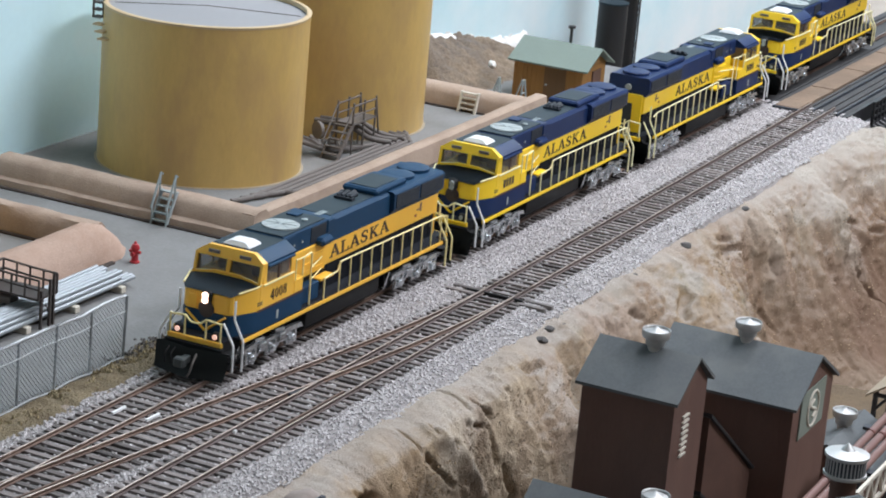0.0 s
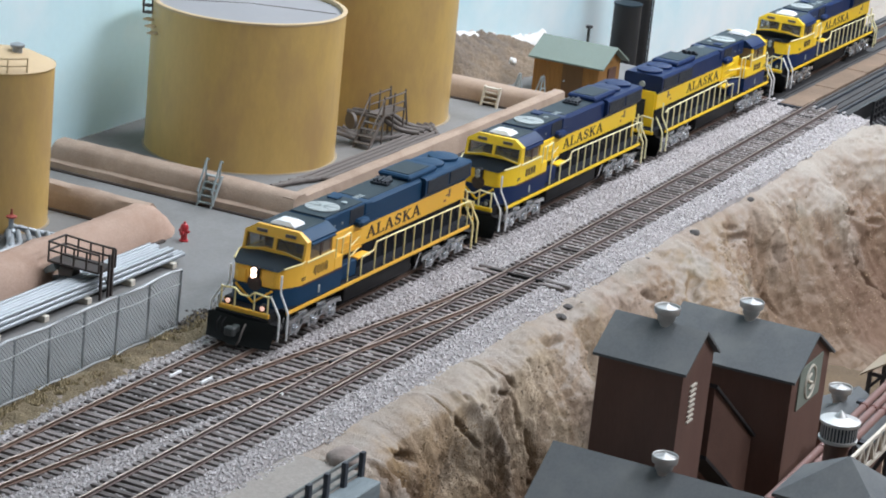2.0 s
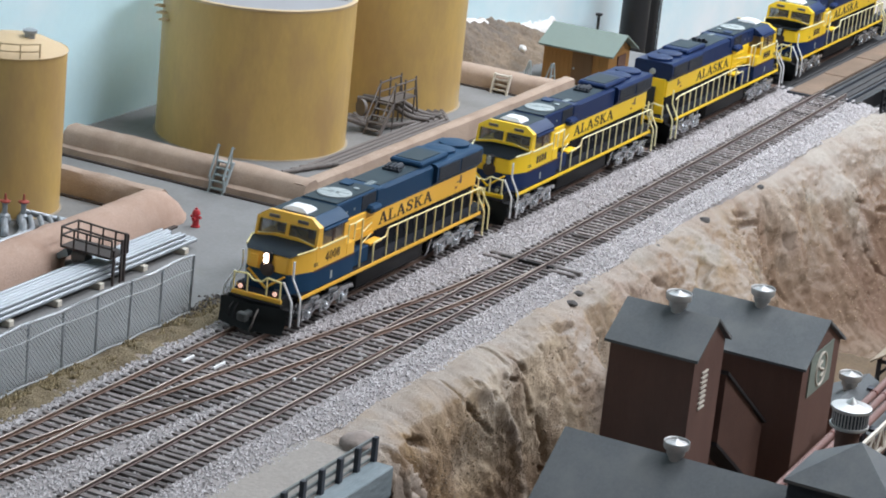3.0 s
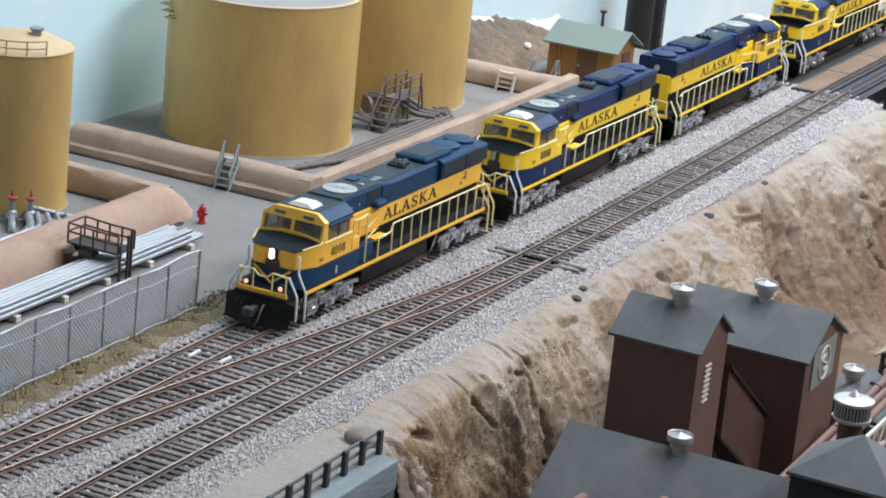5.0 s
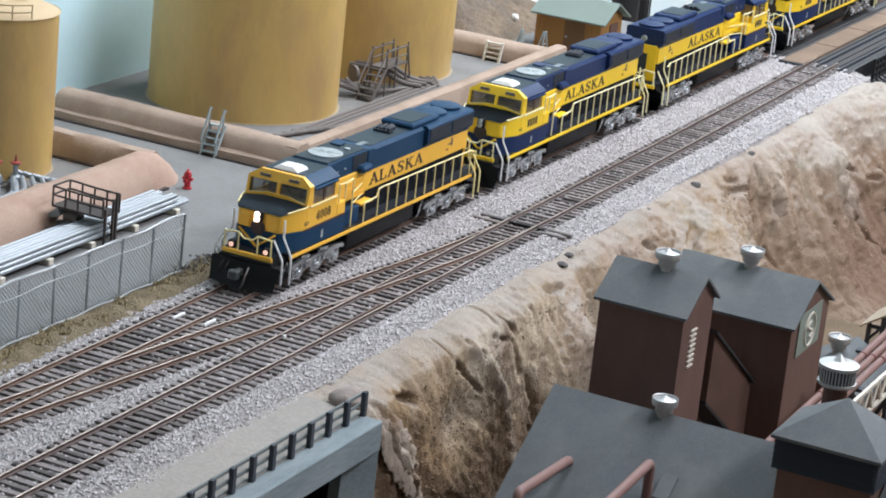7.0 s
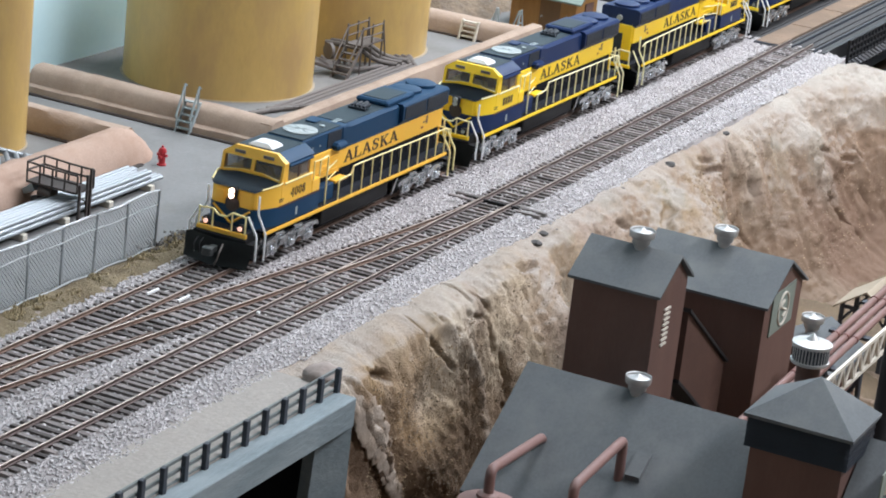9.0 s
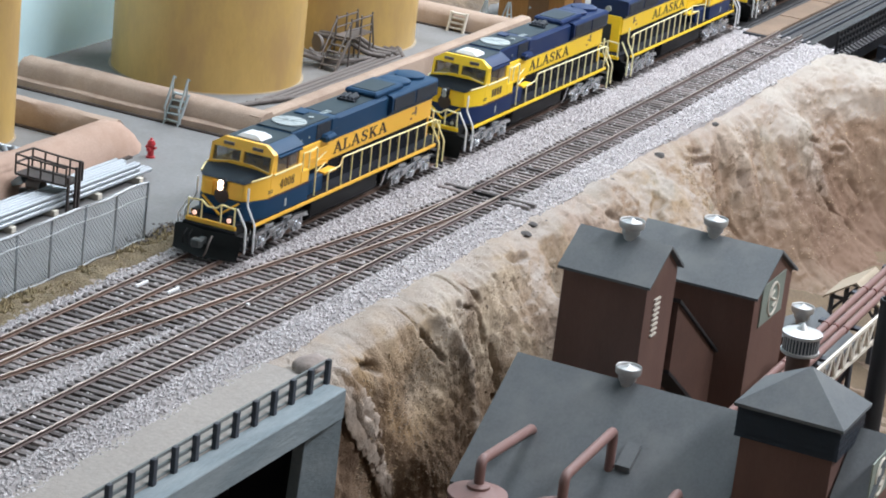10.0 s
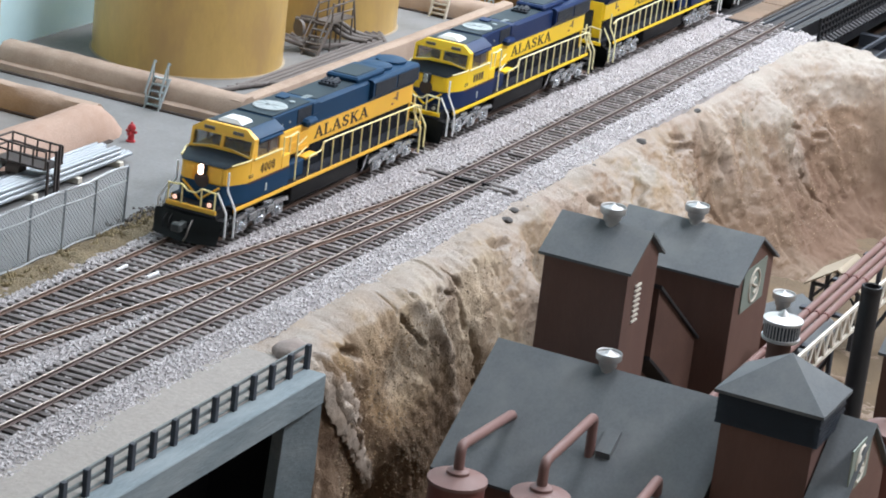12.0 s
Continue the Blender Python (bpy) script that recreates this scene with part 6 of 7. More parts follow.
for k in range(4):
    bm = tube(B(), [(20.3 + 0.25 * k, 24.6 - 0.45 * k, 0.45 - 0.1 * k), (21.5 + 0.35 * k, 22.9 - 0.35 * k, -0.27)], 0.13, 10)
    solid("oil_pipe", bm, M_STEELPIPE, "short grey pipe leaning beside the tank valves", "pipe", "tank farm pipes")


for k in range(5):
    y = 21.55 + 0.42 * k
    bm = tube(B(), bend([(21.2 - 0.3 * k, y + 1.2, 0.15), (20.4 - 0.4 * k, y + 0.2, -0.15), (18.0, y, -0.26 + 0.24 * (k % 2)), (6.0 - 2 * k, y - 0.2, -0.26 + 0.24 * (k % 2))], 0.5), 0.15, 10)
    solid("oil_pipe", bm, M_STEELPIPE, "grey oil pipe behind the rounded berm", "pipe", "tank farm pipes")


# ---- stairs and pipework between the large tanks ----
sp = thing("pipe_crossover", 54.5, 20.0, -0.42, "grey steel stair platform crossing the tank pipework", "platform")
for s in (-0.55, 0.55):
    bm = B()
    prism(bm, [(-2.6, 0.0), (-2.3, 0.0), (-0.6, 1.9), (-0.9, 1.9)], s - 0.06, s + 0.06, "y")
    part("stringer", bm, M_PIPE, sp)
    part("handrail", tube(B(), [(-2.4, s, 1.0), (-0.7, s, 3.1), (2.2, s, 3.1)], 0.06, 6), M_PIPE, sp)
    part("mid_rail", tube(B(), [(-0.7, s, 2.5), (2.2, s, 2.5)], 0.05, 6), M_PIPE, sp)
    for x in (-0.7, 0.7, 2.2):
        part("post", rod(B(), (x, s, 0), (x, s, 3.3), 0.07, 6), M_PIPE, sp)
    part("brace", rod(B(), (2.2, s, 3.1), (3.0, s, 0.1), 0.06, 6), M_PIPE, sp)
for k in range(5):
    part("tread", box(B(), -2.45 + 0.36 * k, -2.05 + 0.36 * k, -0.55, 0.55, 0.3 + 0.38 * k, 0.38 + 0.38 * k), M_PIPE, sp)
part("floor", box(B(), -0.8, 2.3, -0.6, 0.6, 1.9, 2.02), M_PIPE, sp)
part("tank_flange", rod(B(), (-2.2, 1.1, 1.6), (-2.0, 1.0, 1.6), 0.55, 20), M_PIPE, sp)
for k in range(4):
    y = 18.9 - 0.42 * k
    bm = tube(B(), bend([(39.6 + 0.9 * k, 19.4 - 0.1 * k, -0.25), (40.6 + 0.9 * k, 18.9 - 0.3 * k, -0.22), (42.0 + 0.5 * k, y, -0.2), (60.5 - 0.6 * k, y, -0.2), (60.5 - 0.6 * k, 21.5, 0.2)], 0.4), 0.14, 10)
    solid("oil_pipe", bm, M_PIPE, "weathered grey oil pipe on the ground inside the berm", "pipe", "tank farm pipes")
for k in range(3):
    x = 55.5 + 0.75 * k
    bm = tube(B(), bend([(x, 23.0, 0.9), (x + 0.3, 20.6, 0.9), (x + 0.9, 19.6, 0.1), (x + 1.6, 18.4, 0.0)], 0.7), 0.17, 10)
    solid("oil_pipe", bm, M_PIPE, "bent grey oil pipe below the stair platform", "pipe", "tank farm pipes")

for k in range(4):
    x = 51.4 + 0.55 * k
    bm = tube(B(), bend([(x, 22.6 - 0.2 * k, 0.5), (x + 0.2, 21.4, 0.45 - 0.1 * k), (x + 1.4, 20.6 - 0.3 * k, -0.1), (x + 3.4, 19.6 - 0.15 * k, -0.15)], 0.5), 0.15, 10)
    solid("oil_pipe", bm, M_PIPE, "dark bent oil pipe at the foot of the tank", "pipe", "tank farm pipes")


# ---- shed, stacks and hill at the far end ----
sh = thing("shed", 76.3, 13.8, -0.42, "small orange board shed with green sheet roof", "shed")
part("wall", box(B(), 0, 3.9, 0.1, 5.2, 0, 2.7), M_WOOD, sh)
for k in range(15):
    y = 0.12 + 0.34 * k
    part("board", box(B(), -0.05, 0.0, y, y + 0.32, 0.02, 2.68), M_WOOD, sh)
bm = B()
prism(bm, [(0, 2.65), (3.9, 2.65), (1.95, 3.65)], 0.1, 5.2, "y")
part("gable", bm, M_WOOD, sh)
for a, b in (((-0.45, 2.52), (1.95, 3.78)), ((1.95, 3.78), (4.35, 2.52))):
    bm = B()
    prism(bm, [a, b, (b[0], b[1] + 0.12), (a[0], a[1] + 0.12)], -0.4, 5.55, "y")
    part("roof", bm, M_GREEN, sh)
part("door", box(B(), -0.09, -0.05, 1.3, 2.9, 0, 2.5), M_SHEDDOOR, sh, "darker weathered board door")
part("door_knob", rod(B(), (-0.2, 2.7, 1.2), (-0.09, 2.7, 1.2), 0.07, 8), M_PALE, sh)
part("window", box(B(), 1.6, 3.0, 0.0, 0.1, 1.2, 2.3), M_BROWN, sh)
part("chimney", rod(B(), (2.8, 2.4, 3.0), (2.8, 2.4, 4.75), 0.11, 8), M_STACK, sh)
part("chimney_cap", rod(B(), (2.8, 2.4, 4.75), (2.8, 2.4, 4.9), 0.26, 10), M_STACK, sh)

bt = thing("black_tank", 97.0, 20.4, -11.0, "short black cylindrical tank behind the shed", "tank")
part("shell", lathe(B(), 0, 0, [(1.12, 0), (1.12, 13.9)], 32), M_STACK, bt)
part("lid", lathe(B(), 0, 0, [(1.17, 13.85), (1.17, 14.0), (0.4, 14.08)], 32), M_ROOF, bt)
tw = thing("black_tower", 101.5, 21.5, -11.5, "tall black tower with an outside ladder", "tower")
part("shaft", lathe(B(), 0, 0, [(1.3, 0), (1.25, 31)], 32), M_STACK, tw)
for s in (-0.22, 0.22):
    part("ladder_rail", rod(B(), (-0.6 + s, -1.65, 0), (-0.6 + s, -1.65, 31), 0.07, 6), M_STACK, tw)
for k in range(62):
    part("rung", rod(B(), (-0.85, -1.65, 0.5 + 0.48 * k), (-0.35, -1.65, 0.5 + 0.48 * k), 0.07, 6), M_STACK, tw)


def wall_line(x):
    return 28.9 - 0.32 * (x - 74) if x < 80 else 26.98 - 0.06 * (x - 80)


def hill():
    verts, faces = [], []
    xs = [71.5 + 0.22 * k for k in range(90)]
    m = 46
    for x in xs:
        for j in range(m):
            y = 19.8 + (wall_line(x) + 0.4 - 19.8) * j / (m - 1)
            rise = smooth01((y - 20.4 - 0.8 * fbm(x * 0.3, 2.0, 0, 2)) / 5.6) * smooth01((x - 72.0) / 3) * smooth01((90.8 - x) / 3)
            z = -0.5 + rise * (max(0.35, 2.3 - 0.15 * (x - 79)) + 0.55 * fbm(x * 0.45, y * 0.45, 0, 4)) + (0.08 + 0.26 * rise) * fbm(x * 1.5, y * 1.5, 3, 4)
            verts.append((x * U, y * U, z * U))
    for i in range(len(xs) - 1):
        for j in range(m - 1):
            faces.append((i * m + j, (i + 1) * m + j, (i + 1) * m + j + 1, i * m + j + 1))
    data = bpy.data.meshes.new("rubble_hill")
    data.from_pydata(verts, [], faces)
    for p in data.polygons:
        p.use_smooth = True
    data.materials.append(M_RUBBLE)
    tagged(new("rubble_hill", data), "brown rubble slope rising behind the tank yard", "hill", kind="structure")
    bm = B()
    rows = []
    for k in range(150):
        x = 71.5 + 0.15 * k
        crumb = 0.30 * abs(fbm(x * 0.8, 1.0, 0, 3)) + 0.30 * fbm(x * 0.35, 4.0, 0, 2)
        top = max(0.0, 1.75 - 0.15 * (x - 79)) + 0.35 + crumb
        w = wall_line(x)
        row = []
        for j in range(7):
            t = j / 6
            row.append(bm.verts.new((x + 0.1 * fbm(x * 3, j * 2.0, 5, 2), w - 0.75 + 0.85 * t + 0.22 * fbm(x * 1.6, j * 0.9, 0, 3), top - 1.15 * (1 - t) ** 1.3 + 0.16 * fbm(x * 2.2, j * 1.3, 8, 3))))
        rows.append(row)
    for p, q in zip(rows, rows[1:]):
        for k in range(6):
            bm.faces.new((p[k], q[k], q[k + 1], p[k + 1]))
    solid("snow_ridge", bm, M_SNOW, "crumbly white plaster fringe where the slope meets the backdrop", "hill", kind="structure", smooth=60)


hill()
rk2 = B()
bmesh.ops.create_icosphere(rk2, subdivisions=2, radius=0.32, matrix=Matrix.Translation((80.5, 22.6, 0.35)))
for v in rk2.verts:
    v.co += 0.12 * Vector((noise.noise(v.co * 3), noise.noise(v.co * 3 + Vector((5, 0, 0))), noise.noise(v.co * 3 + Vector((0, 7, 0)))))
solid("white_stone", rk2, M_SNOW, "small white stone on the rubble slope", "stone")


# grey frames and a pipe lying behind the cross berm
for fx, fy, lean in ((73.0, 18.4, 8), (73.6, 16.9, -12)):
    fr = thing("pipe_stand", fx, fy, -0.46, "small grey steel pipe stand behind the berm", "stand", "pipe stands")
    for s in (-0.35, 0.35):
        part("leg", rod(B(), (s, 0, 0), (s * 0.3, 0.15, 1.9), 0.06, 6), M_GREYPLA, fr)
        part("leg", rod(B(), (s, 0.7, 0), (s * 0.3, 0.2, 1.9), 0.06, 6), M_GREYPLA, fr)
    part("bar", rod(B(), (-0.3, 0.12, 1.0), (0.3, 0.12, 1.0), 0.05, 6), M_GREYPLA, fr)
    fr.matrix_world = pose(fx * U, fy * U, -0.46 * U, 0, 0, lean)
solid("oil_pipe", tube(B(), [(73.2, 15.4, -0.3), (74.0, 18.6, -0.3)], 0.16, 10), M_STEELPIPE, "short grey pipe lying behind the berm", "pipe", "tank farm pipes")


# ---- bridge at the far end ----
br = thing("railway_bridge", 0, 0, 0, "dark railway bridge with plank walkway and black outer framework", "bridge")
part("deck", box(B(), 87.2, 150, -1.35, 8.2, -1.2, -0.30), M_DECK, br)
for k in range(24):
    part("plank", box(B(), 86.6 + 2.65 * k, 89.2 + 2.65 * k, 1.75, 3.5, -0.35, -0.05 - 0.02 * (k % 3), 0.03), M_RUSTDECK, br, "rusty brown walkway plank")
part("plank_edge", box(B(), 86.4, 86.7, 1.7, 3.6, -0.5, -0.1), M_DARK, br)
for y in (-0.83, 0.87):
    part("bridge_rail", box(B(), 87.2, 150, y - 0.05, y + 0.05, -0.3, -0.08), M_DARK, br)
for y in (-1.25, -0.3, 0.3, 1.5, 4.2, 7.6):
    part("guard_timber", box(B(), 87.2, 150, y - 0.09, y + 0.09, -0.3, -0.2), M_DECK, br)
part("girder", box(B(), 87.4, 150, -1.6, -1.37, -3.5, -0.2), M_STACK, br)
part("outer_girder", box(B(), 90, 150, -4.3, -4.1, -3.0, -2.7), M_DARK, br)
part("outer_girder", box(B(), 90, 150, -5.4, -5.2, -3.4, -3.0), M_DARK, br)
part("walk_edge", box(B(), 91.0, 150, -2.42, -1.6, -1.45, -1.3), M_STACK, br)
x = 91.0
while x < 130:
    part("side_post", box(B(), x - 0.09, x + 0.09, -2.45, -2.25, -1.4, 0.36), M_STACK, br)
    part("bracket", rod(B(), (x, -2.4, -1.35), (x, -3.0, -1.6), 0.2, 8), M_STACK, br)
    x += 0.85
for z in (-1.15, -0.7, -0.2, 0.3):
    part("side_rail", box(B(), 90.9, 130, -2.42, -2.28, z - 0.06, z + 0.06), M_STACK, br)
# added black block, gives the dark below the bridge by its colour
part("pier_base", box(B(), 89.5, 150, -14, -1.6, -13, -4.4), M_STACK, br, "added black block filling the dark below the bridge")
for x in (96, 106, 116):
    part("leg", box(B(), x - 0.4, x + 0.4, -5.2, -1.6, -12, -3.4), M_DARK, br)


# ---- mill buildings in the gully ----
def gable_roof(bm_list, x0, xr, x1, ze, zr, y0, y1, over, thick=0.14):
    for a, b in (((x0, ze), (xr, zr)), ((xr, zr), (x1, ze))):
        bm = B()
        prism(bm, [a, b, (b[0], b[1] + thick), (a[0], a[1] + thick)], y0 - over, y1 + over, "y")
        bm_list.append(bm)


def ventilator(x, y, z, r, label="turned aluminium roof ventilator", name="roof_ventilator"):
    v = thing(name, x, y, z, label, "ventilator", "roof ventilators")
    part("neck", lathe(B(), 0, 0, [(0.5 * r, -0.6 * r), (0.5 * r, 0.22 * r), (0.66 * r, 0.3 * r)], 20), M_ALU, v)
    part("bowl", lathe(B(), 0, 0, [(0.62 * r, 0.26 * r), (0.68 * r, 0.34 * r), (0.70 * r, 0.72 * r), (0.94 * r, 0.84 * r), (0.97 * r, 0.9 * r), (r, 1.35 * r), (0.97 * r, 1.4 * r), (0.92 * r, 1.36 * r), (0.90 * r, 1.2 * r)], 28), M_ALU, v)
    part("cone", lathe(B(), 0, 0, [(0.88 * r, 1.22 * r), (0.4 * r, 1.34 * r), (0.02, 1.62 * r)], 20), M_ALU, v)
    return v


def mill(label, x0, xr, x1, y0, y1, ze, zr, zb, wall=M_BROWN, name="mill_tower"):
    """A gabled building; ridge along y."""
    t = thing(name, xr, (y0 + y1) / 2, zb, label, "building", "mill buildings")
    ox, oy = xr, (y0 + y1) / 2
    bm = B()
    o = 0.18
    prism(bm, [(x0 + o - ox, 0), (x1 - o - ox, 0), (x1 - o - ox, ze - zb), (0, zr - zb - 0.04), (x0 + o - ox, ze - zb)], y0 + o - oy, y1 - o - oy, "y")
    part("wall", bm, wall, t)
    roofs = []
    gable_roof(roofs, x0 - ox - 0.12, 0, x1 - ox + 0.12, ze - zb - 0.09, zr - zb, y0 - oy, y1 - oy, 0.05)
    for b in roofs:
        part("roof", b, M_SLATE, t)
    return t


s1 = mill("dark brown mill tower with a grey gabled roof", 18.0, 20.3, 22.3, -15.7, -11.0, 2.35, 3.78, -10.5)
s2 = mill("dark brown gabled mill tower with a grey-green sign", 27.0, 30.1, 33.2, -18.3, -10.9, 0.05, 1.75, -10.5)
bigm = mill("low mill hall with a broad grey roof sloping to the gully", 7.9, 14.0, 20.1, -23.3, -11.1, -5.45, -1.05, -12, name="mill_hall")
annex = mill("mill annex with a grey gabled roof and a green sign", 9.6, 13.5, 17.4, -29.45, -27.75, -3.3, -0.1, -12, name="mill_annex")
ventilator(20.3, -13.55, 3.8, 0.64)
ventilator(30.1, -14.55, 1.85, 0.64)
ventilator(14.0, -16.6, -1.05, 0.62)

# louvre and signs on the gables
for k in range(8):
    z = 1.3 - 0.26 * k
    part("louvre_slat", box(B(), 19.3 - 20.3, 20.02 - 20.3, -15.62 + 13.35, -15.50 + 13.35, z + 10.5, z + 10.5 + 0.09), M_TRUSS, s1, "cream louvre slat")


def mill_sign(parent, u, s, z, w, h):
    bm = box(B(), u - w / 2, u + w / 2, s - 0.05, s + 0.02, z - h / 2, z + h / 2)
    for v in bm.verts:
        v.co.z += 0.02 * (v.co.x - u)
    sg = part("sign", bm, M_SIGN, parent, "grey-green sign board with a pale ring")
    ring = [(u + 0.36 * h * math.cos(a * math.tau / 24), s - 0.07, z + 0.36 * h * math.sin(a * math.tau / 24) * 1.1) for a in range(25)]
    part("ring", tube(B(), ring, 0.065, 6, False), M_TRUSS, sg)
    curl = [(u - 0.2 * h * math.sin(a * math.tau / 12), s - 0.07, z + 0.2 * h * (1 - a / 6)) for a in range(13)]
    part("emblem", tube(B(), curl, 0.08, 6), M_TRUSS, sg)


mill_sign(s2, 29.95 - 30.1, -18.15 + 14.6, -0.7 + 10.5, 3.5, 2.2)
mill_sign(annex, 12.3 - 13.5, -29.27 + 28.6, -1.5 + 12, 2.9, 2.1)

# chute between the towers
ch = thing("grain_chute", 22.4, -15.4, -10.5, "rusty brown sloping chute between the two towers", "chute")
for nm, mt, o, y0, y1 in (("trough", M_BROWN2, [(0.0, 11.0), (4.25, 7.35), (4.25, 4.0), (0.0, 7.4)], -0.35, 0.8), ("lid", M_STACK, [(-0.1, 11.2), (4.35, 7.5), (4.35, 7.35), (-0.1, 11.02)], -0.5, 0.9),
                          ("underside", M_STACK, [(0.0, 7.4), (4.25, 4.0), (4.25, 3.8), (0.0, 7.2)], -0.35, 0.8)):
    bm = B()
    prism(bm, o, y0, y1, "y")
    for v in bm.verts:
        v.co.y -= 0.19 * v.co.x
    part(nm, bm, mt, ch)

# hipped vent tower with louvre bands
vt = thing("vent_tower", 12.5, -25.5, -12, "brown tower with black louvre bands and a grey hipped roof", "building", "mill buildings")
part("body", box(B(), -2.1, 1.3, -2.1, 2.1, 0, 12.4), M_BROWN, vt)
for k in range(5):
    z = 11.45 + 0.3 * k
    bm = B()
    prism(bm, [(-2.35, z), (1.55, z), (1.4, z + 0.24), (-2.2, z + 0.24)], -2.35, 2.35, "y")
    part("louvre", bm, M_GRILLE, vt)
bm = B()
e = [bm.verts.new((a, b, 13.0)) for a, b in ((-2.5, -2.5), (1.7, -2.5), (1.7, 2.5), (-2.5, 2.5))]
e2 = [bm.verts.new((a, b, 12.85)) for a, b in ((-2.5, -2.5), (1.7, -2.5), (1.7, 2.5), (-2.5, 2.5))]
tip = bm.verts.new((0.0, 0.0, 14.6))
for k in range(4):
    bm.faces.new((e[k], e[(k + 1) % 4], tip))
    bm.faces.new((e2[k], e2[(k + 1) % 4], e[(k + 1) % 4], e[k]))
bm.faces.new(e2[::-1])
part("roof", bm, M_SLATE, vt, smooth=0)

# round cyclone cowl on a brown stem
cw = thing("cyclone_cowl", 17.0, -23.6, -7.6, "round slotted aluminium cowl on a brown stem", "ventilator")
part("stem", lathe(B(), 0, 0, [(0.55, 0), (0.55, 9.3)], 24), M_BROWN2, cw)
part("drum", lathe(B(), 0, 0, [(0.78, 9.1), (0.82, 9.15), (0.82, 9.9), (0.78, 9.95)], 32), M_GRILLE, cw)
for k in range(32):
    a = k * math.tau / 32
    part("slot_fin", box(B(), 0.80 * math.cos(a) - 0.035, 0.80 * math.cos(a) + 0.035, 0.80 * math.sin(a) - 0.035, 0.80 * math.sin(a) + 0.035, 9.15, 9.9), M_ALU, cw)
part("lower_ring", lathe(B(), 0, 0, [(0.86, 9.05), (0.9, 9.1), (0.9, 9.2), (0.84, 9.22)], 32), M_ALU, cw)
part("lid", lathe(B(), 0, 0, [(0.88, 9.88), (0.93, 9.92), (0.93, 10.05), (0.3, 10.2), (0.22, 10.3), (0.02, 10.5)], 32), M_ALU, cw)

# smokestack
ss = thing("smokestack", 19.4, -26.8, -10, "tall plain black smokestack pipe", "chimney")
part("pipe", lathe(B(), 0, 0, [(0.52, 0), (0.46, 14.2), (0.39, 14.2), (0.39, 12.5)], 28, cap=False), M_STACK, ss)
part("collar", lathe(B(), 0, 0, [(0.465, 13.9), (0.485, 13.94), (0.485, 14.2), (0.46, 14.22)], 28, cap=False), M_STACK, ss)

# pipe bridge
pb = thing("pipe_bridge", 40, -21.2, -3.6, "white truss bridge carrying three dusty red pipes", "pipe bridge")
for k in range(3):
    y = 0.2 + 0.52 * k
    bm = tube(B(), [(-22, y, 0.24), (30, y + 0.9, 0.24)], 0.2, 12)
    part("pipe", bm, M_PINK, pb)
    for x in (-12, -4.5, 3, 10.5):
        part("pipe_band", rod(B(), (x, y + 0.0173 * (x + 22), 0.24), (x + 0.16, y + 0.0173 * (x + 22), 0.24), 0.24, 12), M_MAROON, pb)
for s in (-0.15,):
    part("top_chord", box(B(), -12, 30, s - 0.08, s + 0.08, -0.1, 0.08), M_TRUSS, pb)
    part("bottom_chord", box(B(), -12, 30, s - 0.08, s + 0.08, -1.5, -1.32), M_TRUSS, pb)
    x = -12.0
    while x < 29:
        part("web", rod(B(), (x, s, -1.4), (x + 0.75, s, 0.0), 0.09, 6), M_TRUSS, pb)
        part("web", rod(B(), (x + 1.5, s, -1.4), (x + 0.75, s, 0.0), 0.09, 6), M_TRUSS, pb)
        x += 1.5
for x in (-9, -3, 3, 9, 15, 21):
    part("pipe_support", box(B(), x - 0.15, x + 0.35, -0.1, 2.3, -0.12, 0.04), M_DARK, pb)
for x in (-4.0, 12.0, 24):
    for s in (0.0, 1.9):
        part("trestle_leg", rod(B(), (x, s, -1.4), (x, s * 1.2 - 0.2, -8.5), 0.16, 6), M_DARK, pb)
    part("brace", rod(B(), (x, 0, -2.0), (x, 2.0, -6.0), 0.12, 6), M_DARK, pb)

# vessels with bent outlet pipes in front of the hall
for k, (vx, vy, ex, ey) in enumerate(((2.3, -14.75, 10.9, -13.5), (3.3, -18.2, 10.2, -17.65), (4.6, -22.0, 9.4, -21.3))):
    v = thing("process_vessel", vx, vy, -12, "maroon cylindrical vessel with a bent dusty red outlet pipe", "vessel", "process vessels")
    zt = 12 - (2.75, 2.85, 4.3)[k]
    part("shell", lathe(B(), 0, 0, [(1.22, 0), (1.22, zt - 0.35)], 32), M_MAROON, v)
    part("lid", lathe(B(), 0, 0, [(1.3, zt - 0.4), (1.3, zt - 0.25), (0.5, zt), (0.5, zt + 0.12), (0.36, zt + 0.2)], 32), M_PINK, v)
    dz = 12 - 2.3
    path = [(0, 0, zt), (0, 0, zt + 1.25), (ex - vx, ey - vy, (8.9, 10.15, 8.45)[k]), (ex - vx, ey - vy, (8.5, 7.8, 7.2)[k])]
    part("outlet_pipe", tube(B(), bend(path, 0.45, 6), 0.23, 12), M_PINK, v)
pv = thing("process_vessel", 21.6, -28.4, -12, "maroon vessel with a dusty red lid beside the smokestack", "vessel", "process vessels")
part("shell", lathe(B(), 0, 0, [(1.22, 0), (1.22, 8.8)], 32), M_MAROON, pv)
part("lid", lathe(B(), 0, 0, [(1.3, 8.75), (1.3, 8.9), (0.5, 9.2), (0.4, 9.3)], 32), M_PINK, pv)
solid("roof_hatch", prism(B(), [(10.2, -3.85), (11.4, -2.95), (11.3, -2.65), (10.1, -3.4)], -18.65, -17.95, "y"), M_SLATE, "small grey hatch on the hall roof", "hatch")

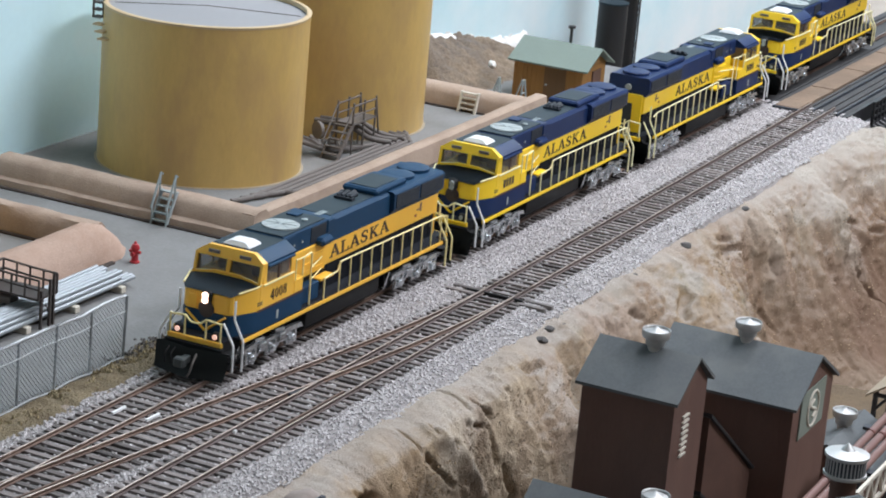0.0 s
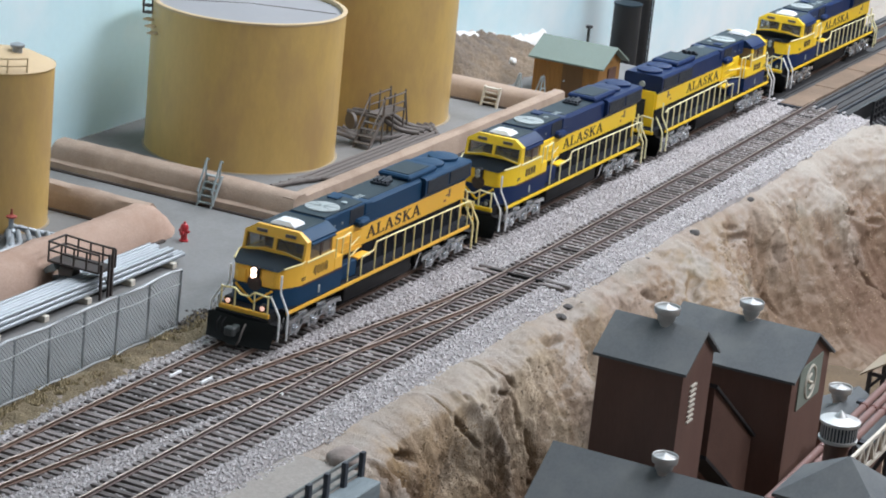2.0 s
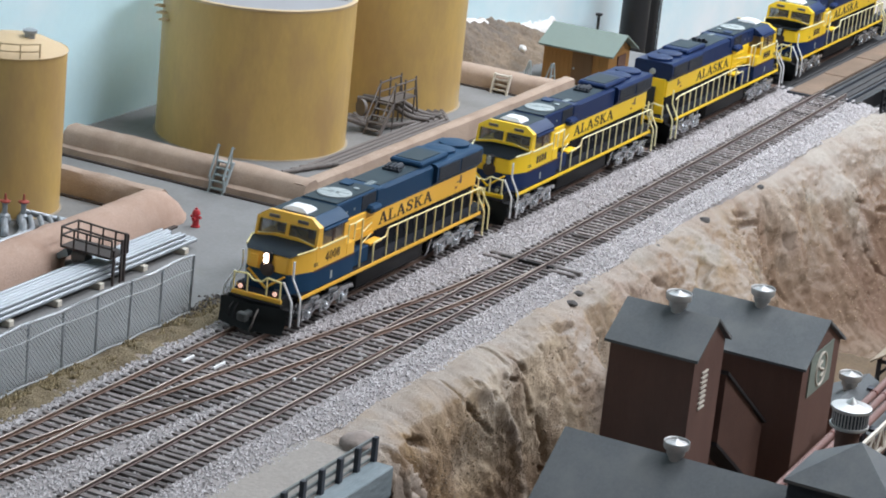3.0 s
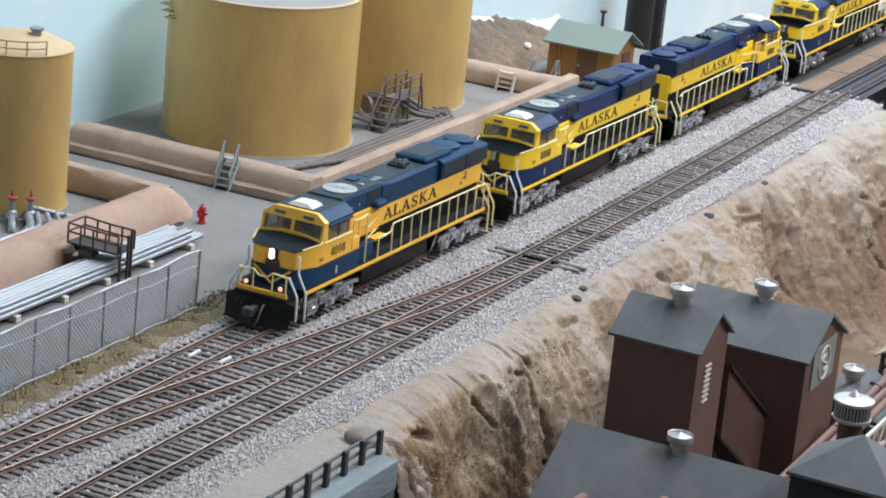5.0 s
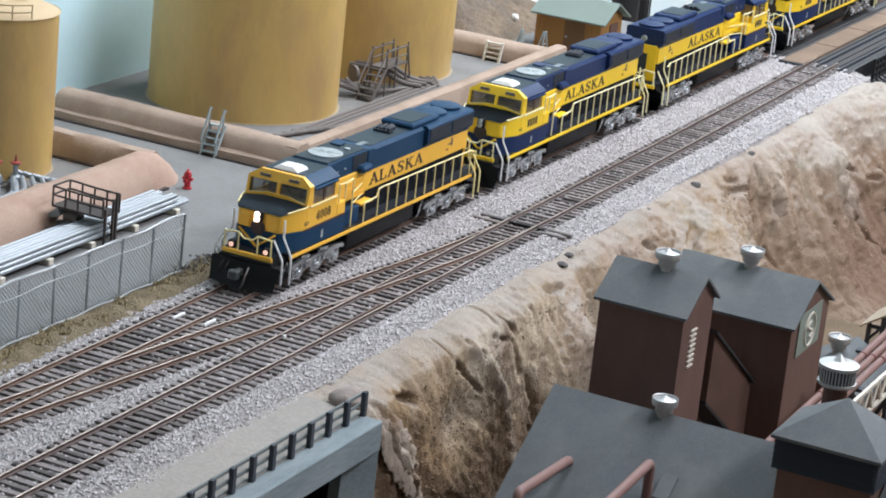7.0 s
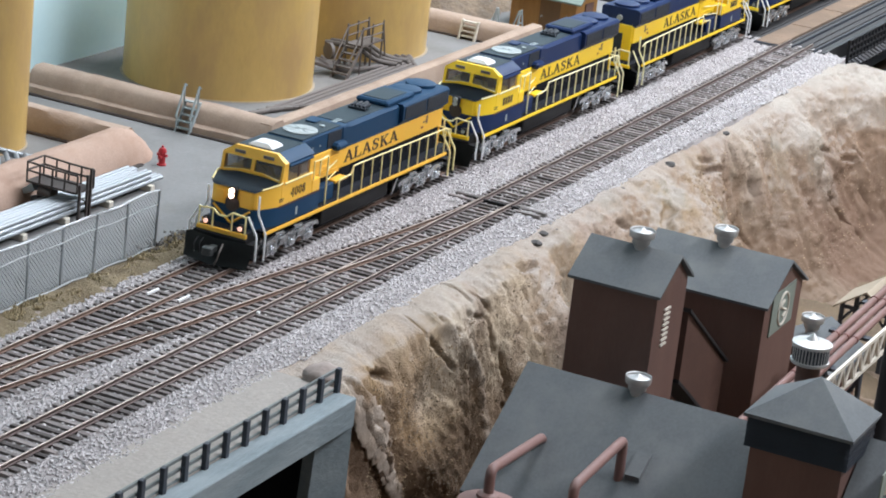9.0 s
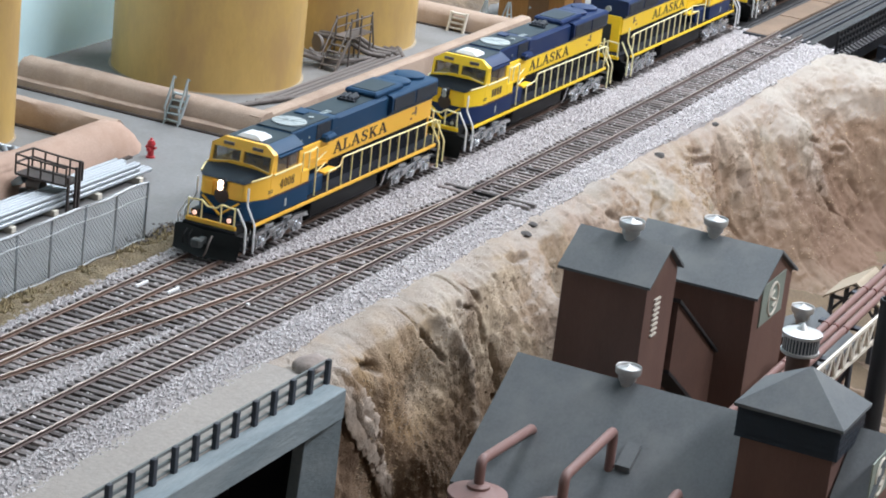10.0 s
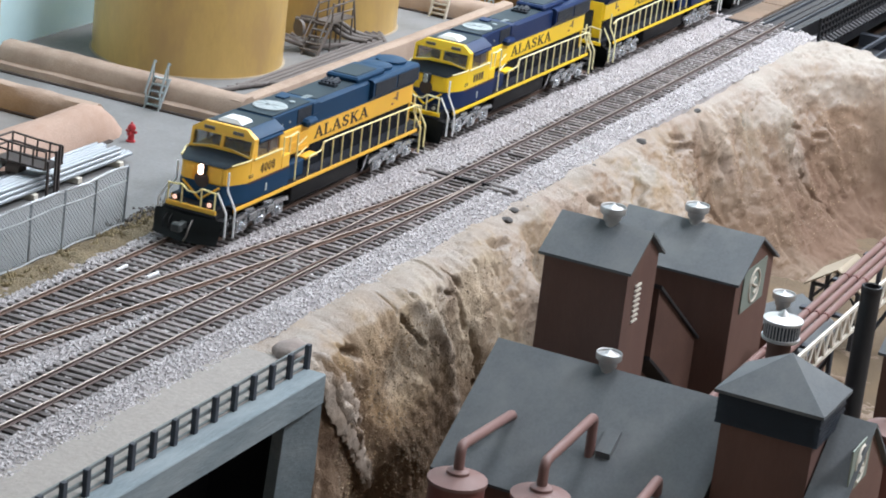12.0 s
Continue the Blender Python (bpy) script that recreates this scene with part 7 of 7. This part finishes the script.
# small buildings further up the gully
rear = thing("mill_outbuilding", 40.2, -17.0, -11.45, "small brown building with a grey gabled roof and a ventilator", "building", "mill buildings")
bm = B()
prism(bm, [(-2.1, 0), (2.1, 0), (2.1, 4.9), (0, 6.05), (-2.1, 4.9)], -2.2, 3.4, "x")
part("wall", bm, M_BROWN, rear)
for a, b in (((-2.5, 4.72), (0, 6.1)), ((0, 6.1), (2.5, 4.72))):
    bm = B()
    prism(bm, [a, b, (b[0], b[1] + 0.13), (a[0], a[1] + 0.13)], -2.6, 3.8, "x")
    part("roof", bm, M_SLATE, rear)
ventilator(41.0, -16.8, -5.35, 0.66)
ventilator(23.5, -21.8, -1.9, 0.6)
side = mill("brown outbuilding with a grey roof by the pipe bridge", 27.5, 30.0, 32.5, -32, -25.8, -1.7, -0.4, -11, name="mill_outbuilding")
cp = thing("open_shelter", 52.9, -16.9, -11.6, "open timber shelter with a tan roof", "shelter")
for a, b in (((-1.9, 4.45), (0, 5.75)), ((0, 5.75), (1.9, 4.45))):
    bm = B()
    prism(bm, [a, b, (b[0], b[1] + 0.12), (a[0], a[1] + 0.12)], -1.5, 2.5, "x")
    part("roof", bm, M_TAN, cp)
for sx in (-1.2, 2.0):
    for sy in (-1.4, 1.4):
        part("post", box(B(), sx - 0.12, sx + 0.12, sy - 0.12, sy + 0.12, 0, 4.8), M_DARK, cp)
        part("brace", rod(B(), (sx, sy, 3.7), (sx, sy * 0.3, 4.9), 0.09, 6), M_DARK, cp)
    part("tie_beam", box(B(), sx - 0.1, sx + 0.1, -1.5, 1.5, 4.5, 4.7), M_DARK, cp)


# ---- boulder by the portal ----
rb = B()
bmesh.ops.create_icosphere(rb, subdivisions=3, radius=1.0)
for v in rb.verts:
    d = 1 + 0.22 * noise.noise(v.co * 1.7) + 0.08 * noise.noise(v.co * 5)
    v.co = Vector((4.4 + 0.85 * v.co.x * d, -5.2 + 0.8 * v.co.y * d, -0.42 + 0.58 * v.co.z * d))
solid("boulder", rb, M_ROCK, "rounded sandy boulder at the end of the portal", "rock", smooth=60)


# ---- ragged plaster ribbon hanging beside the portal ----
def ragged_strand(bm, points, radius, seed, seg=20):
    """An uneven strand along a smooth line."""
    pts = bend(points, 0.45, 6)
    line = []
    for a, b in zip(pts, pts[1:]):
        n = max(1, int((b - a).length / 0.07))
        line += [a.lerp(b, k / n) for k in range(n)]
    line.append(pts[-1])
    rings = []
    for k, p in enumerate(line):
        d = (line[min(k + 1, len(line) - 1)] - line[max(k - 1, 0)]).normalized()
        side = d.cross(Vector((0, 1, 0))).normalized()
        out = side.cross(d).normalized()
        ends = min(1.0, k / 8, (len(line) - 1 - k) / 9)
        ring = []
        for j in range(seg):
            a = j * math.tau / seg
            q = p + 0.1 * Vector((noise.noise(p * 1.3 + Vector((seed, 0, 0))), 0, noise.noise(p * 1.3 + Vector((0, seed, 0)))))
            dirn = 1.5 * math.cos(a) * side + 0.34 * math.sin(a) * out
            r = radius * (0.25 + 0.75 * ends) * (0.85 + 0.45 * noise.noise(p * 0.9 + dirn * 1.1 + Vector((0, 0, seed))) + 0.40 * noise.noise(p * 2.4 + dirn * 1.6) + 0.22 * noise.noise(p * 5.0 + dirn * 3.0))
            ring.append(bm.verts.new(q + r * dirn))
        rings.append(ring)
    for p, q in zip(rings, rings[1:]):
        for k in range(seg):
            bm.faces.new((p[k], p[(k + 1) % seg], q[(k + 1) % seg], q[k]))
    bm.faces.new(rings[0][::-1])
    bm.faces.new(rings[-1])


M_PLASTER = material("pale_sandy_plaster", (0.33, 0.272, 0.222), 0.95, vary=0.25, scale=90, fine=1200, bump=0.5, depth=0.0009, grit=0.2, stain=(0.28, 0.21, 0.155), stain_amount=0.7, stain_scale=70)
ribbon = thing("plaster_ribbon", 0, 0, 0, "ragged pale plaster ribbon running down the gully face beside the portal", "plaster", kind="structure")
for line, radius, seed in (([(3.75, -6.9, -0.75), (4.5, -7.0, -1.6), (5.4, -6.95, -2.6), (6.1, -7.3, -4.0), (8.2, -7.0, -5.6), (9.6, -6.85, -7.2), (10.6, -6.9, -8.6)], 0.33, 1.0),
                           ([(4.8, -6.3, -0.75), (5.2, -6.9, -1.5), (6.7, -7.0, -2.6), (7.7, -7.1, -3.8), (7.3, -7.35, -4.1)], 0.44, 4.0),
                           ([(5.0, -6.95, -2.1), (5.9, -7.1, -3.3), (6.7, -7.2, -4.4)], 0.24, 8.0)):
    bm = B()
    ragged_strand(bm, line, radius, seed)
    part("strand", bm, M_PLASTER, ribbon, smooth=80)
